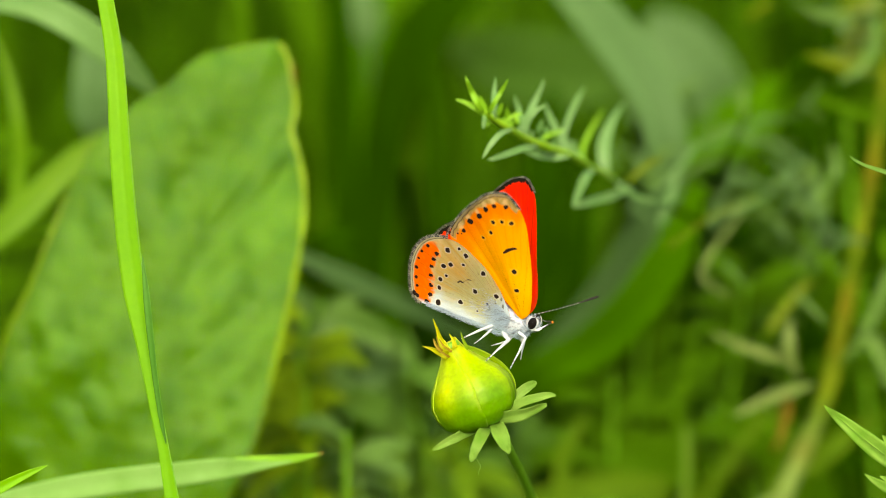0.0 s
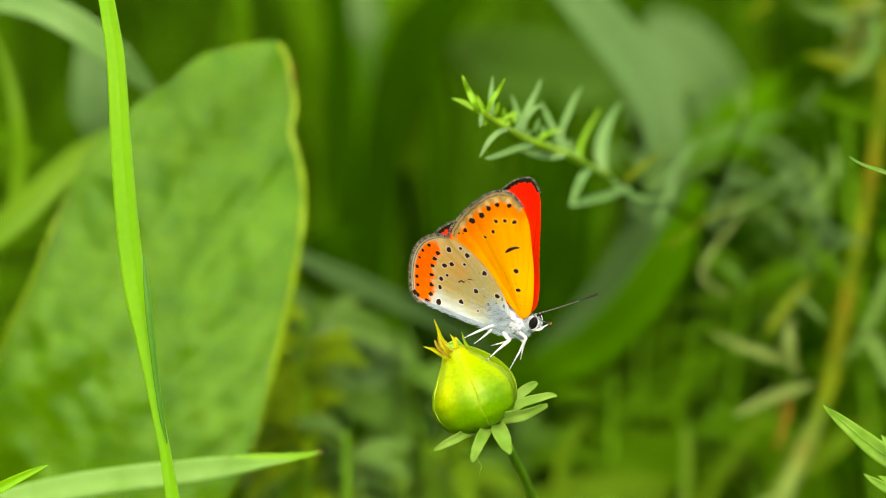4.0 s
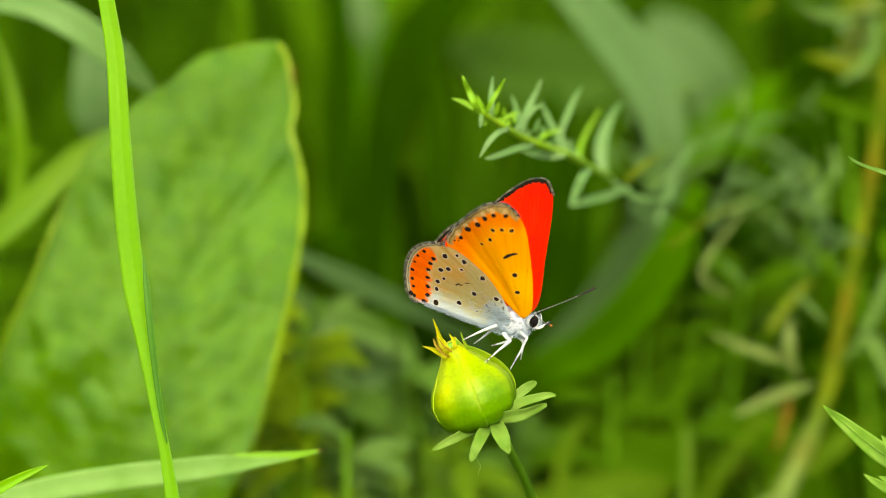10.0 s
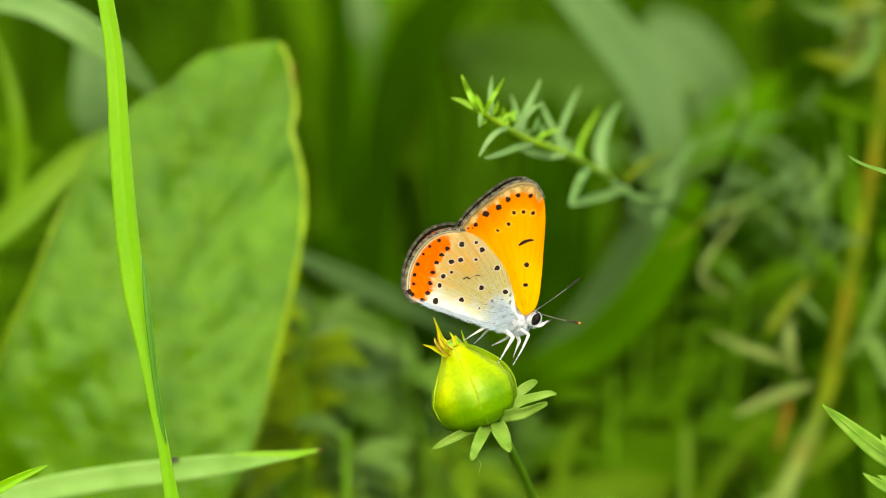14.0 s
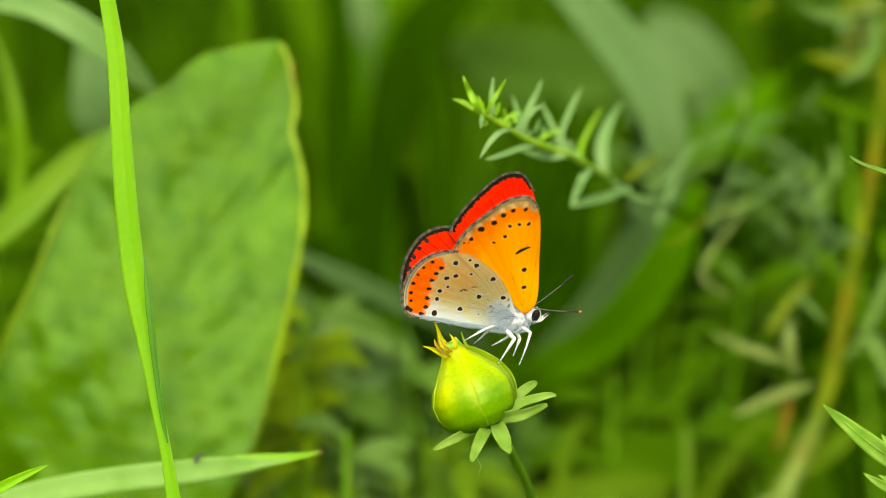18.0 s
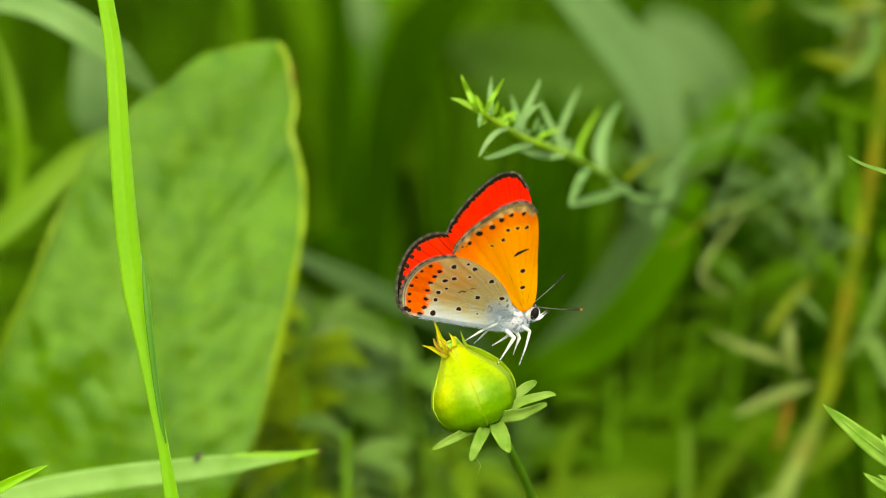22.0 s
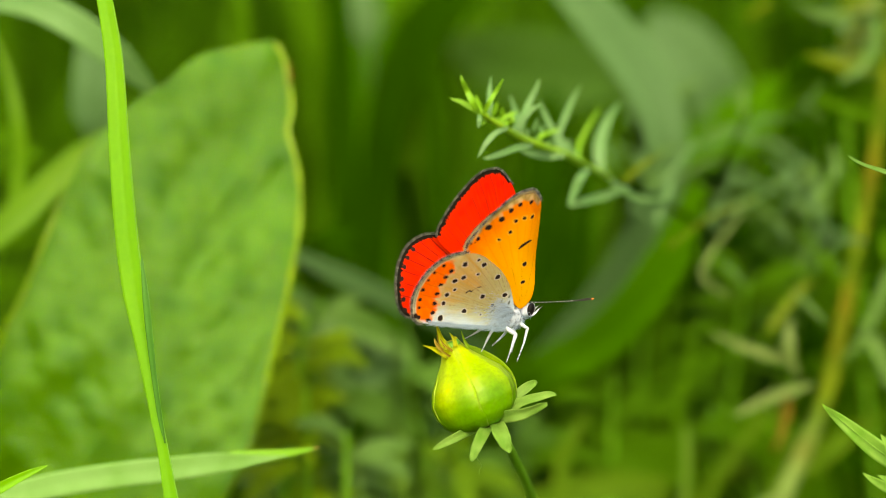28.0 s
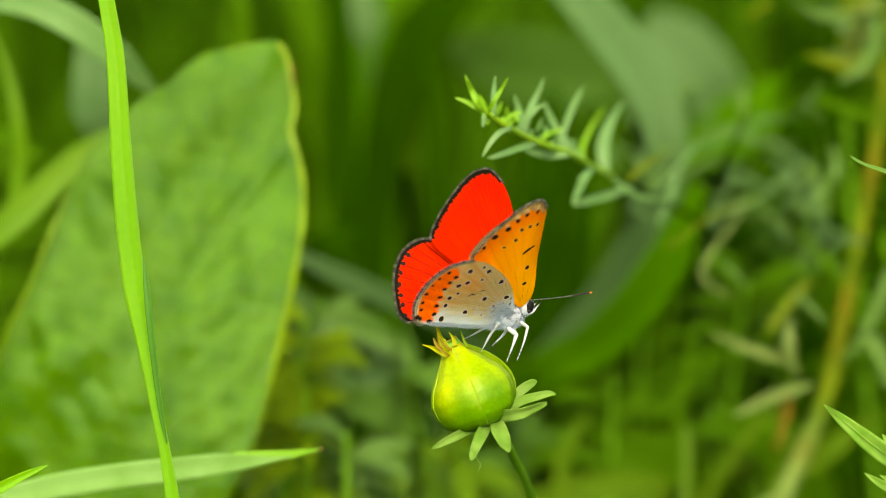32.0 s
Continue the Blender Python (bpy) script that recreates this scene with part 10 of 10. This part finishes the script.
    walk(low_blade, [
        (0, pose(-0.07475, 0.01988, -0.00059)), (0.5, pose(-0.07475, 0.01993, -0.00034)), (1, pose(-0.07499, 0.01988, -0.00059)), (1.5, pose(-0.07487, 0.01980, -0.00095)),
        (2, pose(-0.07475, 0.01985, -0.00071)), (2.5, pose(-0.07512, 0.01982, -0.00083)), (3, pose(-0.07512, 0.01993, -0.00034)), (3.5, pose(-0.07499, 0.01993, -0.00034)),
        (5.5, pose(-0.07487, 0.01993, -0.00034)), (6, pose(-0.07487, 0.01993, -0.00034)), (6.5, pose(-0.07499, 0.01995, -0.00022)), (7, pose(-0.07499, 0.01993, -0.00034)),
        (7.5, pose(-0.07499, 0.01998, -0.00010)), (8, pose(-0.07512, 0.02003, 0.00015)), (8.5, pose(-0.07499, 0.01993, -0.00034)), (9, pose(-0.07512, 0.01995, -0.00022)),
        (9.5, pose(-0.07512, 0.01995, -0.00022)), (10, pose(-0.07487, 0.01998, -0.00010)), (10.5, pose(-0.07487, 0.01995, -0.00022)), (11, pose(-0.07499, 0.01995, -0.00022)),
        (11.5, pose(-0.07487, 0.02001, 0.00002)), (12, pose(-0.07499, 0.02001, 0.00002)), (12.5, pose(-0.07512, 0.02001, 0.00002)), (13, pose(-0.07499, 0.02001, 0.00002)),
        (13.5, pose(-0.07499, 0.02003, 0.00015)), (14, pose(-0.07499, 0.02001, 0.00002)), (14.5, pose(-0.07512, 0.02001, 0.00002)), (16.5, pose(-0.07487, 0.02001, 0.00002)),
        (17, pose(-0.07487, 0.01998, -0.00010)), (17.5, pose(-0.07487, 0.01995, -0.00022)), (18, pose(-0.07487, 0.01993, -0.00034)), (18.5, pose(-0.07487, 0.01995, -0.00022)),
        (19, pose(-0.07487, 0.01995, -0.00022)), (19.5, pose(-0.07512, 0.01995, -0.00022)), (20, pose(-0.07475, 0.01998, -0.00010)), (20.5, pose(-0.07475, 0.01998, -0.00010)),
        (21, pose(-0.07475, 0.01993, -0.00034)), (21.5, pose(-0.07499, 0.01993, -0.00034)), (22, pose(-0.07499, 0.01998, -0.00010)), (22.5, pose(-0.07525, 0.02003, 0.00015)),
        (23, pose(-0.07525, 0.02006, 0.00027)), (23.5, pose(-0.07525, 0.02008, 0.00039)), (24, pose(-0.07537, 0.02008, 0.00039)), (24.5, pose(-0.07525, 0.02011, 0.00052)),
        (25, pose(-0.07537, 0.02011, 0.00052)), (25.5, pose(-0.07537, 0.02008, 0.00039)), (27.5, pose(-0.07562, 0.02008, 0.00039)), (28, pose(-0.07550, 0.02006, 0.00027)),
        (28.5, pose(-0.07537, 0.02006, 0.00027)), (29, pose(-0.07525, 0.02008, 0.00039)), (29.5, pose(-0.07550, 0.02014, 0.00064)), (30, pose(-0.07537, 0.02014, 0.00064)),
        (30.5, pose(-0.07525, 0.02014, 0.00064)), (31, pose(-0.07512, 0.02014, 0.00064)), (31.5, pose(-0.07499, 0.02006, 0.00027)), (32, pose(-0.07487, 0.02003, 0.00015))])
    walk(dock, [
        (0, pose(-0.07496, 0.13000, -0.00000)), (0.5, pose(-0.07496, 0.13000, -0.00000)), (1, pose(-0.07523, 0.13000, -0.00000)), (1.5, pose(-0.07509, 0.13000, -0.00000)),
        (2, pose(-0.07509, 0.13000, -0.00000)), (2.5, pose(-0.07537, 0.13000, 0.00000)), (3, pose(-0.07565, 0.13000, -0.00000)), (3.5, pose(-0.07523, 0.13000, 0.00000)),
        (5.5, pose(-0.07496, 0.13000, -0.00000)), (6, pose(-0.07496, 0.13000, -0.00000)), (6.5, pose(-0.07496, 0.13000, -0.00000)), (7, pose(-0.07496, 0.13000, -0.00000)),
        (7.5, pose(-0.07496, 0.13000, -0.00000)), (8, pose(-0.07496, 0.13000, -0.00000)), (8.5, pose(-0.07496, 0.13000, -0.00000)), (9, pose(-0.07496, 0.13000, -0.00000)),
        (9.5, pose(-0.07509, 0.13000, -0.00000)), (10, pose(-0.07509, 0.13000, -0.00000)), (10.5, pose(-0.07509, 0.13000, -0.00000)), (11, pose(-0.07509, 0.13000, -0.00000)),
        (11.5, pose(-0.07482, 0.13000, 0.00000)), (12, pose(-0.07496, 0.13000, 0.00000)), (12.5, pose(-0.07496, 0.13000, 0.00000)), (13, pose(-0.07496, 0.13000, 0.00000)),
        (13.5, pose(-0.07496, 0.13000, 0.00000)), (14, pose(-0.07496, 0.13000, 0.00000)), (14.5, pose(-0.07496, 0.13000, 0.00000)), (16.5, pose(-0.07496, 0.13000, 0.00000)),
        (17, pose(-0.07496, 0.13000, 0.00000)), (17.5, pose(-0.07496, 0.13000, 0.00000)), (18, pose(-0.07496, 0.13000, 0.00000)), (18.5, pose(-0.07496, 0.13000, 0.00000)),
        (19, pose(-0.07496, 0.13000, 0.00000)), (19.5, pose(-0.07496, 0.13000, 0.00000)), (20, pose(-0.07496, 0.13000, 0.00000)), (20.5, pose(-0.07496, 0.13000, 0.00000)),
        (21, pose(-0.07496, 0.13000, 0.00000)), (21.5, pose(-0.07496, 0.13000, 0.00000)), (22, pose(-0.07509, 0.13000, 0.00000)), (22.5, pose(-0.07509, 0.13000, 0.00000)),
        (23, pose(-0.07496, 0.13000, 0.00000)), (23.5, pose(-0.07482, 0.13000, 0.00000)), (24, pose(-0.07482, 0.13000, 0.00000)), (24.5, pose(-0.07509, 0.13000, 0.00000)),
        (25, pose(-0.07523, 0.13000, 0.00000)), (25.5, pose(-0.07523, 0.13000, 0.00000)), (27.5, pose(-0.07550, 0.13000, -0.00000)), (28, pose(-0.07565, 0.13000, -0.00000)),
        (28.5, pose(-0.07537, 0.13000, -0.00000)), (29, pose(-0.07509, 0.13000, 0.00000)), (29.5, pose(-0.07509, 0.13000, 0.00000)), (30, pose(-0.07509, 0.13000, 0.00000)),
        (30.5, pose(-0.07509, 0.13000, 0.00000)), (31, pose(-0.07523, 0.13000, 0.00000)), (31.5, pose(-0.07523, 0.13000, -0.00000)), (32, pose(-0.07509, 0.13000, -0.00000))])
    walk(side_twig, [
        (0, pose(0.14023, 0.03995, -0.00026)), (0.5, pose(0.14023, 0.03995, -0.00026)), (1, pose(0.13998, 0.03992, -0.00038)), (1.5, pose(0.14010, 0.03995, -0.00026)),
        (2, pose(0.13985, 0.03992, -0.00038)), (2.5, pose(0.13960, 0.03995, -0.00026)), (3, pose(0.13972, 0.03997, -0.00013)), (3.5, pose(0.14010, 0.03995, -0.00026)),
        (5.5, pose(0.14010, 0.03997, -0.00013)), (6, pose(0.14035, 0.03995, -0.00026)), (6.5, pose(0.14010, 0.03997, -0.00013)), (7, pose(0.13998, 0.04000, -0.00001)),
        (7.5, pose(0.14023, 0.03997, -0.00013)), (8, pose(0.14010, 0.03992, -0.00038)), (8.5, pose(0.14023, 0.03995, -0.00026)), (9, pose(0.14023, 0.03992, -0.00038)),
        (9.5, pose(0.14010, 0.03997, -0.00013)), (10, pose(0.13998, 0.03995, -0.00026)), (10.5, pose(0.13985, 0.04000, -0.00001)), (11, pose(0.13998, 0.04000, -0.00001)),
        (11.5, pose(0.13985, 0.03997, -0.00013)), (12, pose(0.13998, 0.03997, -0.00013)), (12.5, pose(0.13998, 0.03997, -0.00013)), (13, pose(0.13998, 0.04002, 0.00011)),
        (13.5, pose(0.14010, 0.04000, -0.00001)), (14, pose(0.13998, 0.03997, -0.00013)), (14.5, pose(0.14010, 0.04000, -0.00001)), (16.5, pose(0.14010, 0.03995, -0.00026)),
        (17, pose(0.14010, 0.03995, -0.00026)), (17.5, pose(0.13998, 0.03997, -0.00013)), (18, pose(0.14010, 0.03997, -0.00013)), (18.5, pose(0.13998, 0.03997, -0.00013)),
        (19, pose(0.13998, 0.03997, -0.00013)), (19.5, pose(0.13998, 0.03997, -0.00013)), (20, pose(0.13998, 0.03995, -0.00026)), (20.5, pose(0.13972, 0.03992, -0.00038)),
        (21, pose(0.14010, 0.03995, -0.00026)), (21.5, pose(0.13998, 0.03997, -0.00013)), (22, pose(0.13998, 0.03997, -0.00013)), (22.5, pose(0.13998, 0.04000, -0.00001)),
        (23, pose(0.14010, 0.03997, -0.00013)), (23.5, pose(0.14010, 0.03997, -0.00013)), (24, pose(0.14010, 0.03997, -0.00013)), (24.5, pose(0.13985, 0.03997, -0.00013)),
        (25, pose(0.14010, 0.03997, -0.00013)), (25.5, pose(0.13998, 0.03995, -0.00026)), (27.5, pose(0.13998, 0.04000, -0.00001)), (28, pose(0.13998, 0.03997, -0.00013)),
        (28.5, pose(0.13985, 0.03997, -0.00013)), (29, pose(0.14010, 0.04000, -0.00001)), (29.5, pose(0.13985, 0.04002, 0.00011)), (30, pose(0.13998, 0.04002, 0.00011)),
        (30.5, pose(0.13985, 0.04000, -0.00001)), (31, pose(0.13998, 0.04000, -0.00001)), (31.5, pose(0.14010, 0.03997, -0.00013)), (32, pose(0.14023, 0.03997, -0.00013))])
    walk(right_shoot, [
        (0, pose(0.13515, -0.01005, -0.00022)), (0.5, pose(0.13515, -0.01005, -0.00022)), (1, pose(0.13502, -0.01007, -0.00034)), (1.5, pose(0.13502, -0.01005, -0.00022)),
        (2, pose(0.13478, -0.01007, -0.00034)), (2.5, pose(0.13478, -0.01005, -0.00022)), (3, pose(0.13478, -0.01005, -0.00022)), (3.5, pose(0.13502, -0.01005, -0.00022)),
        (5.5, pose(0.13502, -0.01002, -0.00009)), (6, pose(0.13515, -0.01002, -0.00009)), (6.5, pose(0.13502, -0.01002, -0.00009)), (7, pose(0.13515, -0.01002, -0.00009)),
        (7.5, pose(0.13515, -0.01002, -0.00009)), (8, pose(0.13502, -0.01005, -0.00022)), (8.5, pose(0.13515, -0.01005, -0.00022)), (9, pose(0.13502, -0.01005, -0.00022)),
        (9.5, pose(0.13515, -0.01005, -0.00022)), (10, pose(0.13502, -0.01005, -0.00022)), (10.5, pose(0.13490, -0.01002, -0.00009)), (11, pose(0.13502, -0.01002, -0.00009)),
        (11.5, pose(0.13490, -0.01002, -0.00009)), (12, pose(0.13502, -0.01002, -0.00009)), (12.5, pose(0.13490, -0.01002, -0.00009)), (13, pose(0.13502, -0.00999, 0.00002)),
        (13.5, pose(0.13502, -0.00999, 0.00002)), (14, pose(0.13490, -0.01002, -0.00009)), (14.5, pose(0.13502, -0.01002, -0.00009)), (16.5, pose(0.13502, -0.01005, -0.00022)),
        (17, pose(0.13502, -0.01005, -0.00022)), (17.5, pose(0.13502, -0.01005, -0.00022)), (18, pose(0.13502, -0.01002, -0.00009)), (18.5, pose(0.13490, -0.01002, -0.00009)),
        (19, pose(0.13490, -0.01002, -0.00009)), (19.5, pose(0.13490, -0.01002, -0.00009)), (20, pose(0.13502, -0.01005, -0.00022)), (20.5, pose(0.13478, -0.01007, -0.00034)),
        (21, pose(0.13490, -0.01005, -0.00022)), (21.5, pose(0.13490, -0.01002, -0.00009)), (22, pose(0.13502, -0.01002, -0.00009)), (22.5, pose(0.13490, -0.00999, 0.00002)),
        (23, pose(0.13502, -0.01002, -0.00009)), (23.5, pose(0.13502, -0.01002, -0.00009)), (24, pose(0.13502, -0.01002, -0.00009)), (24.5, pose(0.13490, -0.01002, -0.00009)),
        (25, pose(0.13502, -0.01002, -0.00009)), (25.5, pose(0.13502, -0.01005, -0.00022)), (27.5, pose(0.13490, -0.00999, 0.00002)), (28, pose(0.13490, -0.01002, -0.00009)),
        (28.5, pose(0.13490, -0.01005, -0.00022)), (29, pose(0.13502, -0.00999, 0.00002)), (29.5, pose(0.13490, -0.00999, 0.00002)), (30, pose(0.13490, -0.00999, 0.00002)),
        (30.5, pose(0.13490, -0.01002, -0.00009)), (31, pose(0.13490, -0.00999, 0.00002)), (31.5, pose(0.13502, -0.01002, -0.00009)), (32, pose(0.13515, -0.01002, -0.00009))])
    walk(bud, [
        (0, pose(0.03397, 0.06999, -0.00005)), (0.5, pose(0.03386, 0.07001, 0.00005)), (1, pose(0.03377, 0.06993, -0.00034)), (1.5, pose(0.03377, 0.06995, -0.00024)),
        (2, pose(0.03377, 0.06989, -0.00053)), (2.5, pose(0.03377, 0.06991, -0.00044)), (3, pose(0.03377, 0.06995, -0.00024)), (3.5, pose(0.03406, 0.06997, -0.00015)),
        (5.5, pose(0.03416, 0.06999, -0.00005)), (6, pose(0.03406, 0.06999, -0.00005)), (6.5, pose(0.03397, 0.06999, -0.00005)), (7, pose(0.03406, 0.07001, 0.00005)),
        (7.5, pose(0.03397, 0.07001, 0.00005)), (8, pose(0.03397, 0.06999, -0.00005)), (8.5, pose(0.03397, 0.06999, -0.00005)), (9, pose(0.03397, 0.06999, -0.00005)),
        (9.5, pose(0.03397, 0.06999, -0.00005)), (10, pose(0.03397, 0.06999, -0.00005)), (10.5, pose(0.03397, 0.06999, -0.00005)), (11, pose(0.03406, 0.07001, 0.00005)),
        (11.5, pose(0.03416, 0.07003, 0.00015)), (12, pose(0.03416, 0.07001, 0.00005)), (12.5, pose(0.03406, 0.07001, 0.00005)), (13, pose(0.03397, 0.06999, -0.00005)),
        (13.5, pose(0.03406, 0.07003, 0.00015)), (14, pose(0.03406, 0.07003, 0.00015)), (14.5, pose(0.03406, 0.07003, 0.00015)), (16.5, pose(0.03406, 0.06999, -0.00005)),
        (17, pose(0.03406, 0.06999, -0.00005)), (17.5, pose(0.03406, 0.06999, -0.00005)), (18, pose(0.03406, 0.06999, -0.00005)), (18.5, pose(0.03406, 0.06999, -0.00005)),
        (19, pose(0.03397, 0.06999, -0.00005)), (19.5, pose(0.03397, 0.06999, -0.00005)), (20, pose(0.03406, 0.07001, 0.00005)), (20.5, pose(0.03397, 0.06999, -0.00005)),
        (21, pose(0.03397, 0.07001, 0.00005)), (21.5, pose(0.03397, 0.07001, 0.00005)), (22, pose(0.03397, 0.07001, 0.00005)), (22.5, pose(0.03397, 0.07001, 0.00005)),
        (23, pose(0.03397, 0.07001, 0.00005)), (23.5, pose(0.03397, 0.07001, 0.00005)), (24, pose(0.03397, 0.07001, 0.00005)), (24.5, pose(0.03397, 0.07001, 0.00005)),
        (25, pose(0.03397, 0.07001, 0.00005)), (25.5, pose(0.03397, 0.07001, 0.00005)), (27.5, pose(0.03397, 0.06999, -0.00005)), (28, pose(0.03406, 0.07001, 0.00005)),
        (28.5, pose(0.03397, 0.07001, 0.00005)), (29, pose(0.03397, 0.07003, 0.00015)), (29.5, pose(0.03367, 0.07005, 0.00024)), (30, pose(0.03377, 0.07005, 0.00024)),
        (30.5, pose(0.03377, 0.07005, 0.00024)), (31, pose(0.03386, 0.07003, 0.00015)), (31.5, pose(0.03386, 0.07003, 0.00015)), (32, pose(0.03397, 0.07003, 0.00015))])
    walk(fly, [
        (0, pose(-0.08389, 0.02621, 0.34681, 0, -10, 20)),
        (12.3, pose(-0.08389, 0.02630, 0.34724, 0, -10, 20)),
        (12.6, pose(-0.04604, 0.01995, 0.35575, 0, -10, 20)),
        (13, pose(-0.04458, 0.01949, 0.35615, 0, -10, 20)),
        (13.5, pose(-0.04332, 0.01932, 0.35639, 0, -10, 20)),
        (14.5, pose(-0.04037, 0.01905, 0.35711, 0, -10, 20)),
        (16.5, pose(-0.03841, 0.01871, 0.35758, 0, -25, 20)),
        (17, pose(-0.03777, 0.01854, 0.35781, 0, -25, 20)),
        (18, pose(-0.03750, 0.01854, 0.35781, 0, -60, 20)),
        (22, pose(-0.03750, 0.01858, 0.35798, 0, -60, 20)),
        (22.04, pose(-0.03750, 0.01858, 0.35798, 0, -60, 20)),
        (22.2, pose(-0.02711, 0.04474, 0.44937, 0, -25, 20)),
        (22.8, pose(0.04155, 0.04474, 0.44937, 0, -25, 20)),
        (23, pose(0.05831, 0.04177, 0.39954, 0, -25, 20)),
        (23.2, pose(0.09278, 0.04426, 0.39593, 0, -25, 20)),
        (32, pose(0.10191, 0.04407, 0.39504, 0, -25, 20))])


motions()
